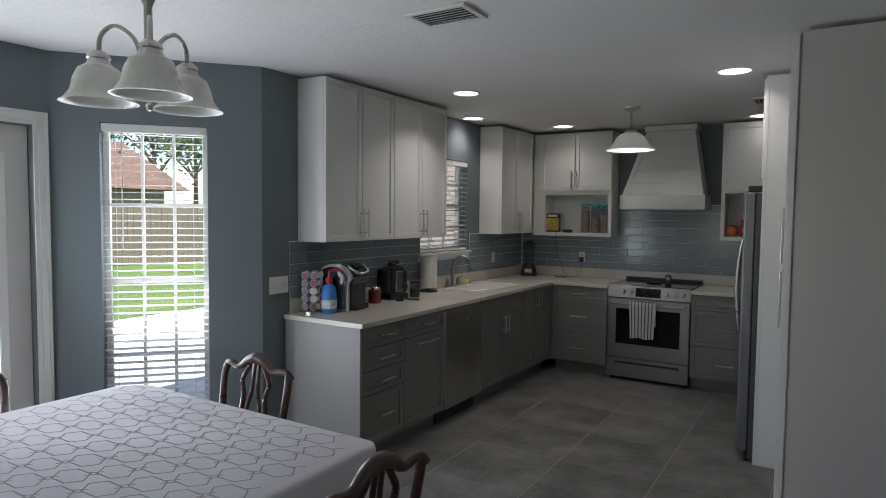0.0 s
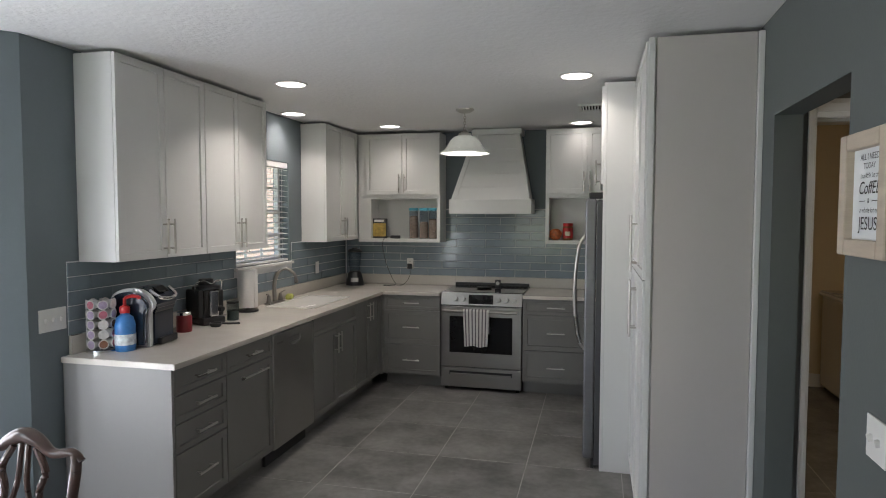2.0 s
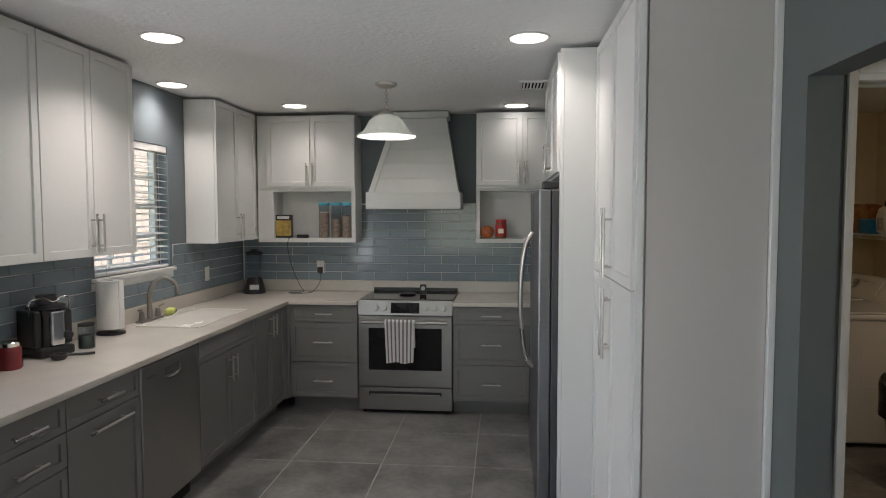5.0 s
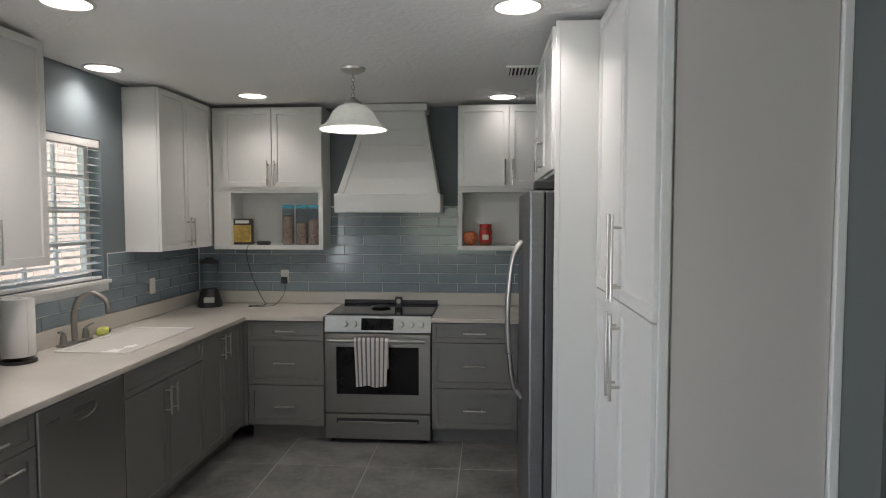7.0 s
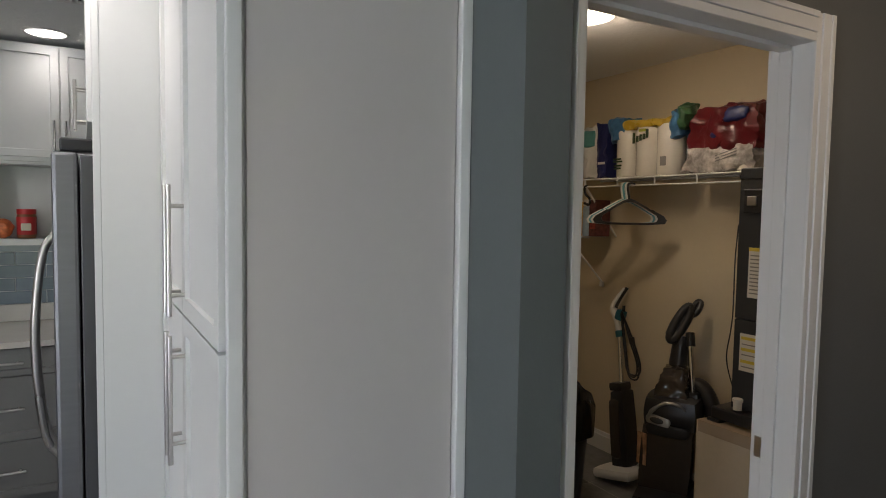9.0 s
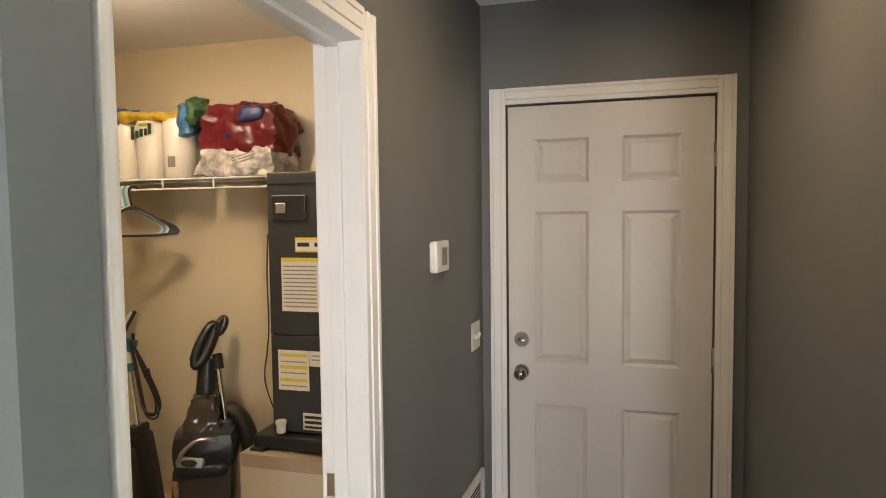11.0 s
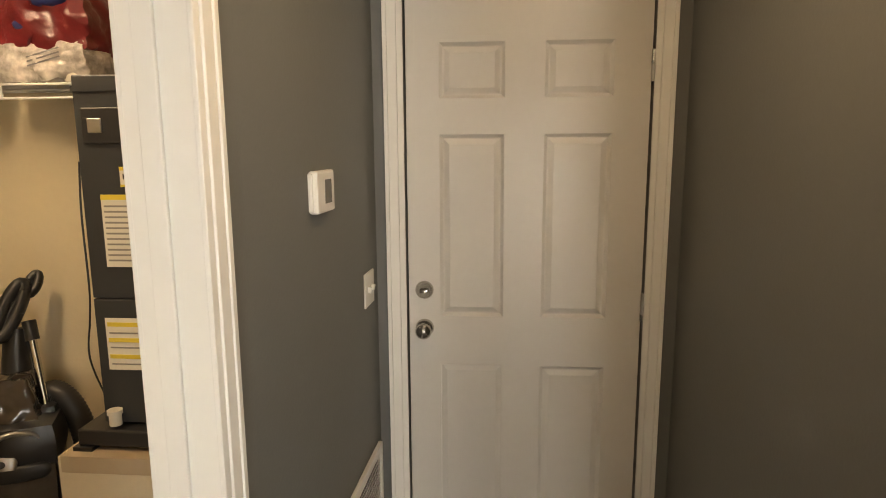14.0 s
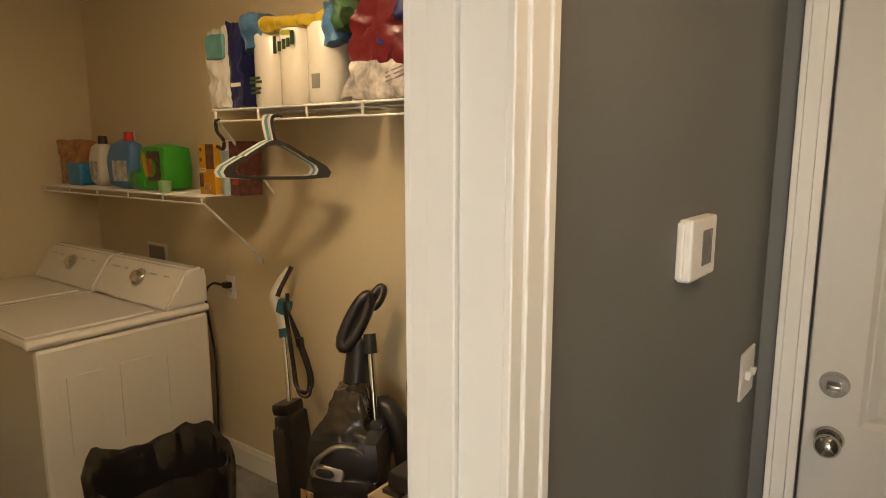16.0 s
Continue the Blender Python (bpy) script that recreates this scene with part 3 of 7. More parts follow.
part("threshold", box(-0.02, LW + 0.02, -0.02, 0.06, 0.0, 0.007), NICKEL, leaf, "metal threshold")
# unseen strips behind the leaf, added to block light leaking through its gaps
for b in ((-0.02, 0.012, 0.0, 2.09), (0.798, 0.83, 0.0, 2.09), (0.0125, 0.7975, 2.052, 2.09)):
    part("light_block_strip", box(b[0], b[1], 0.0445, 0.065, b[2], b[3]), TRIM, leaf)
# closed door in the dining room's east wall
casing("door_casing_4", "x", XE, 1.47, 2.23, 2.045, 0.09, 0.02, out=-1)
d2 = tagged(thing("door_2", "closed cream painted door in the dining room wall", "door"), kind="structure")
part("door_leaf", box(XE + 0.02, XE + 0.06, 1.475, 2.225, 0.008, 2.04, 0.002), DOORP, d2)

# ---- appliances ----
rg = thing("range", "stainless steel electric range with black glass oven door", "range", pose(-1.4315, 6.30, 0))
part("body", box(-0.378, 0.378, 0.03, 0.655, 0.035, 0.905, 0.002), BLACK, rg)
part("cooktop", box(-0.382, 0.382, 0.055, 0.660, 0.906, 0.922, 0.003), BLACKGLASS, rg, "black glass cooktop")
part("back_rail", box(-0.378, 0.378, 0.625, 0.662, 0.9225, 0.950, 0.003), BLACK, rg)
bm = bmesh.new()
add_prism(bm, [(0.0, 0.805), (0.045, 0.805), (0.070, 0.918), (0.022, 0.918)], -0.380, 0.380)
moved(bm, Matrix(((0, 0, 1, 0), (1, 0, 0, 0), (0, 1, 0, 0), (0, 0, 0, 1))))
panel = part("control_panel", bm, STEEL, rg)
tilt = pose(0, 0.0105, 0.8605, -11.0)
part("display", moved(box(-0.115, 0.115, -0.004, 0.002, -0.042, 0.042, 0.001), tilt), BLACKGLASS, panel, "black glass clock display")
for kx in (-0.235, -0.165, 0.165, 0.238, 0.308):
    kb = moved(add_cyl(cyl((0, 0.002, 0), (0, -0.006, 0), 0.029, seg=24), (0, -0.006, 0), (0, -0.030, 0), 0.023, 0.020, 24), tilt @ pose(kx, 0, 0))
    smooth(part("knob", kb, STEEL, panel, "steel burner knob"))
dr = part("oven_door", box(-0.378, 0.378, -0.002, 0.040, 0.225, 0.792, 0.004), STEEL, rg)
part("oven_window", box(-0.295, 0.295, -0.005, 0.0, 0.360, 0.700, 0.002), BLACKGLASS, dr, "black oven window")
bm = cyl((-0.345, -0.048, 0.752), (0.345, -0.048, 0.752), 0.014, seg=16)
for s in (-0.33, 0.33):
    add_box(bm, s - 0.012, s + 0.012, -0.048, 0.0, 0.742, 0.762, 0.003)
smooth(part("oven_handle", bm, STEEL, dr))
dw = part("drawer", box(-0.378, 0.378, -0.002, 0.040, 0.035, 0.215, 0.004), STEEL, rg)
part("drawer_slot", box(-0.295, 0.295, -0.004, 0.0, 0.150, 0.186, 0.004), BLACK, dw)
part("drawer_lip", box(-0.285, 0.285, -0.010, -0.003, 0.146, 0.166, 0.003), STEEL, dw)
for sx in (-0.34, 0.34):
    part("foot", cyl((sx, 0.06, 0), (sx, 0.06, 0.04), 0.016, seg=12), BLACK, rg)

dish = thing("dishwasher", "dark stainless dishwasher with a pocket handle", "dishwasher", facing_east(-2.42, 4.232))
part("body", box(0.002, 0.582, 0.02, 0.59, 0.10, 0.876), BLACK, dish)
bm = box(0.004, 0.580, -0.022, 0.018, 0.115, 0.868, 0.006)
front = part("door", bm, DWSTEEL, dish)
bm = tube(curve_pts([(0.21, -0.022, 0.785), (0.24, -0.024, 0.765), (0.29, -0.024, 0.757), (0.34, -0.024, 0.765), (0.37, -0.022, 0.785)], 16), 0.006, 8)
add_box(bm, 0.215, 0.365, -0.0235, -0.020, 0.785, 0.822, 0.008)
part("pocket_handle", bm, STEEL, front, "bright pocket handle")
part("badge", box(0.05, 0.13, -0.0235, -0.020, 0.80, 0.812), STEEL, front)
part("kick_plate", box(0.004, 0.580, 0.05, 0.07, 0.0, 0.10), BLACK, dish)

FRIDGE = mat("smudge_proof_steel", (0.20, 0.20, 0.21), 0.42, metal=0.85, var=0.08, big=2, fine=120, stretch=(1, 1, 30), bump=0.02)
fr = thing("refrigerator", "stainless side-by-side refrigerator with curved handles", "refrigerator", facing_west(-0.40, 5.635))
part("body", box(0.005, 0.895, 0.0, 0.68, 0.02, 1.735, 0.004), mat("dark_grey_steel_side", (0.085, 0.085, 0.09), 0.45, metal=0.3, var=0.08), fr)
for a, b, hx in ((0.005, 0.385, 0.345), (0.391, 0.895, 0.43)):
    d_ = part("door", box(a, b, -0.072, -0.004, 0.06, 1.745, 0.012), FRIDGE, fr)
    bm = tube(curve_pts([(hx, -0.074, 1.50), (hx, -0.125, 1.40), (hx, -0.150, 1.10), (hx, -0.125, 0.78), (hx, -0.074, 0.68)], 28), 0.013, 12)
    smooth(part("handle", bm, NICKEL, d_, "curved steel handle"))
part("grille", box(0.01, 0.89, -0.02, 0.0, 0.0, 0.055), BLACK, fr)
part("hinge_cover", box(0.80, 0.89, -0.05, 0.10, 1.746, 1.785, 0.006), BLACK, fr)

# ---- ceiling lights, pendant, vents ----
for x, y, watts in RECESSED:
    can = thing("recessed_light", "round white recessed ceiling light, lit", "ceiling light", pose(x, y, CZ), "recessed ceiling lights")
    smooth(part("trim_ring", lathe([(0.108, 0.0), (0.106, -0.006), (0.094, -0.008), (0.090, -0.003), (0.090, 0.0)], seg=40), TRIM, can))
    part("diffuser", cyl((0, 0, -0.001), (0, 0, -0.005), 0.089, seg=40), LIGHTDISC, can, "glowing diffuser")

pend = thing("pendant_light", "nickel pendant lamp with a white alabaster glass shade, lit", "pendant lamp", pose(-1.445, 5.62, CZ))
smooth(part("canopy", lathe([(0.075, 0.0), (0.072, -0.012), (0.045, -0.028), (0.012, -0.034), (0.0, -0.036)]), NICKEL, pend))
bm = bmesh.new()
for k in range(6):
    c = Vector((0, 0, -0.045 - k * 0.022))
    u = Vector((1, 0, 0)) if k % 2 else Vector((0, 1, 0))
    add_tube(bm, [c + u * 0.009 * math.cos(a) + Vector((0, 0, 0.016 * math.sin(a))) for a in [2 * math.pi * j / 12 for j in range(13)]], 0.0028, 6)
part("chain", bm, NICKEL, pend)
smooth(part("holder", lathe([(0.0, -0.165), (0.018, -0.170), (0.03, -0.186), (0.05, -0.195), (0.052, -0.210), (0.02, -0.22), (0.0, -0.22)]), NICKEL, pend))
prof = [(0.048, -0.208), (0.085, -0.222), (0.118, -0.252), (0.142, -0.297), (0.164, -0.326), (0.196, -0.344), (0.200, -0.356)]
smooth(part("shade", lathe(shell(prof, 0.005), seg=48, wall=1), OPAL_LIT, pend, "white alabaster glass bell shade"), 60)

for vx0, vx1, vy0, vy1, n, lengthwise, label in ((-1.675, -1.36, 2.665, 2.885, 6, True, "white louvred ceiling air vent over the dining area"), (-0.555, -0.345, 5.60, 5.88, 7, False, "white louvred ceiling air vent by the refrigerator")):
    v = thing("ceiling_vent", label, "ceiling vent", pose((vx0 + vx1) / 2, (vy0 + vy1) / 2, CZ))
    hx, hy = (vx1 - vx0) / 2, (vy1 - vy0) / 2
    bm = bmesh.new()
    for b in ((-hx, hx, -hy, -hy + 0.025), (-hx, hx, hy - 0.025, hy), (-hx, -hx + 0.025, -hy + 0.025, hy - 0.025), (hx - 0.025, hx, -hy + 0.025, hy - 0.025)):
        add_box(bm, *b, -0.014, -0.001, 0.003)
    part("frame", bm, TRIM, v)
    # near-black sheet paints the shade inside the duct behind the slats
    part("backing", box(-hx + 0.02, hx - 0.02, -hy + 0.02, hy - 0.02, -0.003, -0.0015), DARKGAP, v)
    for k in range(n):
        f = -1 + 2 * (k + 0.5) / n
        if lengthwise:
            part("slat", moved(box(-hx + 0.026, hx - 0.026, -0.013, 0.013, -0.001, 0.001), pose(0, f * (hy - 0.025), -0.014, 24, 0, 0)), TRIM, v)
        else:
            part("slat", moved(box(-0.006, 0.006, -hy + 0.026, hy - 0.026, -0.001, 0.001), pose(f * (hx - 0.025), 0, -0.012, 0, 40, 0)), TRIM, v)

# ---- windows and blinds ----


def window(name, m, w, z0, z1, label, slats, sash=True, tilt=18, sill=True):
    """A window in an opening w wide along x, glass towards +y; inner wall face at y = 0."""
    root = tagged(thing(name, label, "window", m), kind="structure")
    bm = bmesh.new()
    for b in ((0, 0.035, z0, z1), (w - 0.035, w, z0, z1), (0.035, w - 0.035, z0, z0 + 0.035), (0.035, w - 0.035, z1 - 0.035, z1), (0.035, w - 0.035, (z0 + z1) / 2 - 0.018, (z0 + z1) / 2 + 0.018)):
        add_box(bm, b[0], b[1], 0.085, 0.125, b[2], b[3], 0.003)
    part("window_frame", bm, TRIM, root)
    for a, b in ((z0 + 0.035, (z0 + z1) / 2 - 0.018), ((z0 + z1) / 2 + 0.018, z1 - 0.035)):
        p = part("pane", box(0.035, w - 0.035, 0.103, 0.107, a, b), PANE, root)
        p.visible_shadow = False
    for lo, hi in ((z0 + 0.035, (z0 + z1) / 2 - 0.018), ((z0 + z1) / 2 + 0.018, z1 - 0.035)):
        if slats:
            for x in (w * 0.36, w * 0.66):
                part("glazing_bar", box(x - 0.009, x + 0.009, 0.096, 0.114, lo, hi), TRIM, root)
            part("glazing_bar", box(0.035, w - 0.035, 0.0955, 0.1145, (lo + hi) / 2 - 0.009, (lo + hi) / 2 + 0.009), TRIM, root)
    if sill:
        part("window_sill", box(-0.03, w + 0.03, -0.035, 0.085, z0 - 0.025, z0 - 0.002, 0.004), TRIM, root, "white window sill")
    if not slats:
        return root
    bl = thing("window_blind", "white horizontal slatted blind, lowered with open slats", "blind", m)
    part("headrail", box(0.006, w - 0.006, 0.004, 0.058, z1 - 0.050, z1 - 0.003, 0.003), BLIND, bl)
    step = (z1 - z0 - 0.075) / slats
    me = None
    for k in range(slats):
        z = z1 - 0.062 - step * k
        if me is None:
            ob = part("slat", moved(box(0.008, w - 0.008, -0.024, 0.024, -0.0014, 0.0014), pose(0, 0.031, 0, tilt)), BLIND, bl)
            me = ob.data
        else:
            ob = new("slat", me)
            ob.parent = bl
        ob.location = (0, 0, z)
    part("bottom_rail", box(0.008, w - 0.008, 0.006, 0.056, z0 + 0.004, z0 + 0.022, 0.004), BLIND, bl)
    for x in (w * 0.14, w * 0.86):
        part("ladder_cord", cyl((x, 0.004, z0 + 0.01), (x, 0.004, z1 - 0.03), 0.0013, seg=6), BLIND, bl)
    part("tilt_wand", cyl((w * 0.2, -0.012, z1 - 0.75), (w * 0.2, -0.006, z1 - 0.04), 0.004, seg=8), BLIND, bl)
    return root


window("window_1", pose(XW, 4.86, 0, 0, 0, 90), 0.84, 1.235, 2.095, "white framed kitchen window over the sink", 17, tilt=10)
an = math.degrees(math.atan2(0.88, 0.77))
window("window_2", Matrix.Translation((-3.82, 2.19, 0)) @ Matrix.Rotation(radians(an), 4, "Z") @ Matrix.Translation((LA - 0.914, 0, 0)), 0.593, 0.22, 2.10, "tall white bay window beside the dining table", 42, tilt=3)
window("window_3", Matrix.Translation((XW, 0.13, 0)) @ Matrix.Rotation(radians(180 - an), 4, "Z") @ Matrix.Translation((0.28, 0, 0)), 0.60, 0.22, 2.10, "tall white bay window of the dining room", 42, tilt=8)

# window out of view, added so fill light can enter from behind
window("window_4", pose(XE - 0.56, -2.4, 0, 0, 0, 180), 2.22, 0.68, 2.02, "unseen window added for fill light from the south", 0)

# glazed door to the patio
casing("door_casing_5", "x", -3.82, 1.22, 2.10, 2.06, 0.075, 0.02, out=1)
gd = tagged(thing("door_3", "white glazed patio door with a large pane", "door", pose(-3.87, 1.225, 0, 0, 0, 90)), kind="structure")
bm = bmesh.new()
for b in ((0, 0.145, 0.01, 2.055), (0.725, 0.87, 0.01, 2.055), (0.145, 0.725, 0.01, 0.26), (0.145, 0.725, 1.87, 2.055)):
    add_box(bm, b[0], b[1], 0, 0.044, b[2], b[3], 0.002)
part("door_leaf", bm, DOORP, gd)
bm = bmesh.new()
for b in ((0.120, 0.165, 0.235, 1.895), (0.705, 0.75, 0.235, 1.895), (0.165, 0.705, 0.235, 0.28), (0.165, 0.705, 1.85, 1.895)):
    add_box(bm, b[0], b[1], -0.010, 0.002, b[2], b[3], 0.004)
part("glazing_bead", bm, TRIM, gd)
p = part("pane", box(0.145, 0.725, 0.02, 0.025, 0.26, 1.87), PANE, gd)
p.visible_shadow = False
smooth(part("door_handle", add_cyl(cyl((0.07, 0, 0.95), (0.07, -0.05, 0.95), 0.012), (0.07, -0.05, 0.95), (0.17, -0.05, 0.95), 0.009), NICKEL, gd))

# ---- dining area ----
DARKWOOD = mat("dark_mahogany", (0.060, 0.028, 0.020), 0.30, var=0.35, big=6, fine=60, stretch=(1, 1, 6), coat=0.3)
CLOTH = mat("white_tablecloth", (0.74, 0.72, 0.75), 0.85, var=0.04, big=3, fine=120, bump=0.15, bump_scale=600)
CLOTHLINE = mat("grey_printed_lines", (0.40, 0.39, 0.41), 0.85, var=0.08, fine=90)
TX0, TX1, TY0, TY1, TZ = -2.80, -1.33, 0.96, 2.06, 0.768
table = thing("dining_table", "dark wooden dining table under a patterned cloth", "table", pose(0, 0, 0))
part("tabletop", box(TX0 + 0.02, TX1 - 0.02, TY0 + 0.02, TY1 - 0.02, 0.725, 0.760, 0.006), DARKWOOD, table)
for x in (TX0 + 0.12, TX1 - 0.12):
    for y in (TY0 + 0.12, TY1 - 0.12):
        smooth(part("leg", lathe([(0.025, 0.0), (0.035, 0.05), (0.028, 0.12), (0.042, 0.5), (0.034, 0.62), (0.05, 0.66), (0.05, 0.726)], (x, y, 0), 20), DARKWOOD, table))
bm = bmesh.new()
c = 0.10
outline = [(TX0 + c, TY1), (TX1 - 0.03, TY1), (TX1, TY1 - 0.03), (TX1, TY0 + c), (TX1 - c, TY0), (TX0 + c, TY0), (TX0, TY0 + c), (TX0, TY1 - c)]
pts = []
for (ax, ay), (bx, by) in zip(outline, outline[1:] + outline[:1]):
    k = max(1, int(math.hypot(bx - ax, by - ay) / 0.06))
    pts += [(ax + (bx - ax) * i / k, ay + (by - ay) * i / k) for i in range(k)]
cxm, cym = (TX0 + TX1) / 2, (TY0 + TY1) / 2
rings = []
for depth, flare in ((0.0, -0.012), (0.004, -0.003), (0.014, 0.002), (0.09, 0.008), (0.17, 0.014), (0.235, 0.018)):
    ring = []
    for i, (x, y) in enumerate(pts):
        d = Vector((x - cxm, y - cym)).normalized()
        fold = flare + (depth / 0.235) * 0.016 * math.sin(i * 1.35) * (depth > 0.02)
        ring.append(bm.verts.new((x + d.x * fold, y + d.y * fold, TZ - depth)))
    rings.append(ring)
bm.faces.new(rings[0])
for a, b in zip(rings, rings[1:]):
    for i in range(len(a)):
        bm.faces.new((a[i], b[i], b[(i + 1) % len(a)], a[(i + 1) % len(a)]))
bmesh.ops.recalc_face_normals(bm, faces=bm.faces[:])
cloth = tagged(part("tablecloth", bm, CLOTH), "white tablecloth with a grey interlocking lattice print", "tablecloth")
smooth(cloth, 60)
# printed lattice: long hexagons linked by short bars
bm = bmesh.new()


def stroke(bm, p, q, w, z):
    d = Vector((q[0] - p[0], q[1] - p[1], 0))
    n = Vector((-d.y, d.x, 0)).normalized() * w / 2
    e = d.normalized() * w * 0.4
    a, b = Vector((*p, z)) - e, Vector((*q, z)) + e
    bm.faces.new([bm.verts.new(v) for v in (a - n, b - n, b + n, a + n)])


PW, PH = 0.165, 0.105
row = 0
y = TY0 + 0.07
while y < TY1 - 0.05:
    x = TX0 + 0.11 + (PW / 2 if row % 2 else 0)
    while x < TX1 - 0.09:
        h = [(-0.066, 0), (-0.035, 0.040), (0.035, 0.040), (0.066, 0), (0.035, -0.040), (-0.035, -0.040)]
        for i in range(6):
            stroke(bm, (x + h[i][0], y + h[i][1]), (x + h[(i + 1) % 6][0], y + h[(i + 1) % 6][1]), 0.0055, TZ + 0.0006)
        for sx, sy in ((0.022, 0.040), (-0.022, -0.040)):
            stroke(bm, (x + sx, y + sy), (x + sx + (0.03 if sx > 0 else -0.03), y + sy * 1.75), 0.0055, TZ + 0.0008)
        x += PW
    y += PH / 1.12
    row += 1
part("printed_lattice", bm, CLOTHLINE, cloth, "grey printed lattice lines")


def chair(m, label):
    """A carved side chair facing -y with its back at y = 0."""
    ob = thing("dining_chair", label, "chair", m, "chairs round the table")
    part("seat", box(-0.24, 0.24, -0.47, -0.03, 0.425, 0.475, 0.015), FRAMES["seat_mat"], ob, "pale upholstered seat")
    for s in (-1, 1):
        smooth(part("leg", tube(curve_pts([(s * 0.21, -0.44, 0.43), (s * 0.225, -0.455, 0.30), (s * 0.21, -0.445, 0.12), (s * 0.22, -0.46, 0.0)], 12), [0.028 - 0.0009 * k for k in range(13)], 10), DARKWOOD, ob))
        smooth(part("leg", tube(curve_pts([(s * 0.19, -0.02, 0.44), (s * 0.19, -0.005, 0.22), (s * 0.195, 0.05, 0.0)], 10), 0.02, 10), DARKWOOD, ob))
        smooth(part("back_post", tube(curve_pts([(s * 0.19, -0.02, 0.42), (s * 0.205, 0.0, 0.62), (s * 0.225, 0.035, 0.86), (s * 0.215, 0.05, 0.925)], 16), [0.018] * 17, 10), DARKWOOD, ob))
    crest = [(-0.235, 0.052, 0.905), (-0.20, 0.05, 0.935), (-0.12, 0.05, 0.925), (-0.06, 0.052, 0.962), (0, 0.053, 0.98), (0.06, 0.052, 0.962), (0.12, 0.05, 0.925), (0.20, 0.05, 0.935), (0.235, 0.052, 0.905)]
    cp = curve_pts(crest, 32)
    smooth(part("crest_rail", tube(cp, [0.016 + 0.012 * math.exp(-(p.x / 0.09) ** 2) for p in cp], 10), DARKWOOD, ob))
    bm = bmesh.new()
    for s in (-1, 1):
        add_tube(bm, curve_pts([(s * 0.035, -0.01, 0.47), (s * 0.04, 0.0, 0.56), (s * 0.085, 0.018, 0.68), (s * 0.075, 0.03, 0.79), (s * 0.095, 0.04, 0.86), (s * 0.05, 0.05, 0.94)], 20), 0.013, 8)
        add_tube(bm, curve_pts([(s * 0.012, -0.01, 0.47), (s * 0.018, 0.006, 0.60), (s * 0.045, 0.02, 0.72), (s * 0.02, 0.033, 0.82), (s * 0.015, 0.05, 0.95)], 20), 0.010, 8)
    smooth(part("splat", bm, DARKWOOD, ob, "pierced carved splat"))
    part("back_apron", box(-0.19, 0.19, -0.035, -0.005, 0.40, 0.47, 0.004), DARKWOOD, ob)
    return ob


SEATM = FRAMES["seat_mat"] = mat("seat_fabric", (0.30, 0.27, 0.24), 0.9, var=0.2, fine=90, bump=0.3)
CS = Matrix.Diagonal((0.93, 0.93, 0.93, 1))
c1 = chair(pose(-2.22, 2.24, 0, 0, 0, 0) @ CS, "dark carved wooden dining chair with a pierced back")
copy_thing(c1, pose(-1.06, 1.64, 0, 0, 0, -92))
copy_thing(c1, pose(-2.97, 1.37, 0, 0, 0, 90))

# chandelier
ch = thing("chandelier", "brushed nickel chandelier with three frosted glass shades, unlit", "chandelier", pose(-1.883, 1.548, -0.030))
bm = lathe([(0.0, 1.935), (0.009, 1.94), (0.012, 1.955), (0.006, 1.965), (0.008, 2.02), (0.02, 2.06), (0.024, 2.10), (0.014, 2.13), (0.013, 2.27), (0.02, 2.285), (0.027, 2.305), (0.02, 2.325), (0.011, 2.335), (0.011, 2.485), (0.06, 2.50), (0.065, CZ + 0.029)], seg=24)
smooth(part("stem", bm, NICKEL, ch))
for a in (97, 214, 329):
    u = Vector((math.cos(radians(a)), math.sin(radians(a)), 0))
    e = u * 0.158
    arm = part("arm", tube(curve_pts([u * 0.012 + Vector((0, 0, 2.075)), u * 0.045 + Vector((0, 0, 2.165)), u * 0.105 + Vector((0, 0, 2.205)), u * 0.150 + Vector((0, 0, 2.175)), e + Vector((0, 0, 2.115))], 24), 0.0075, 10), NICKEL, ch)
    smooth(arm)
    smooth(part("socket_cup", lathe([(0.0, 2.128), (0.018, 2.124), (0.034, 2.110), (0.036, 2.100), (0.032, 2.098), (0.034, 2.088), (0.040, 2.080), (0.0, 2.078)], (e.x, e.y, 0), 24), NICKEL, arm))
    prof = [(0.040, 2.080), (0.062, 2.066), (0.076, 2.035), (0.084, 1.997), (0.102, 1.972), (0.117, 1.960)]
    smooth(part("shade", lathe(shell(prof, 0.004), (e.x, e.y, 0), 40, 1), OPAL, arm, "frosted swirl glass bell shade"), 60)
    bm = bmesh.new()
    bmesh.ops.create_uvsphere(bm, u_segments=16, v_segments=10, radius=0.028, matrix=Matrix.Translation((e.x, e.y, 2.005)))
    smooth(part("bulb", bm, FRAMES.setdefault("bulb", mat("bulb_glass", (0.85, 0.85, 0.83), 0.1)), arm))

# light switches, outlets and the framed saying


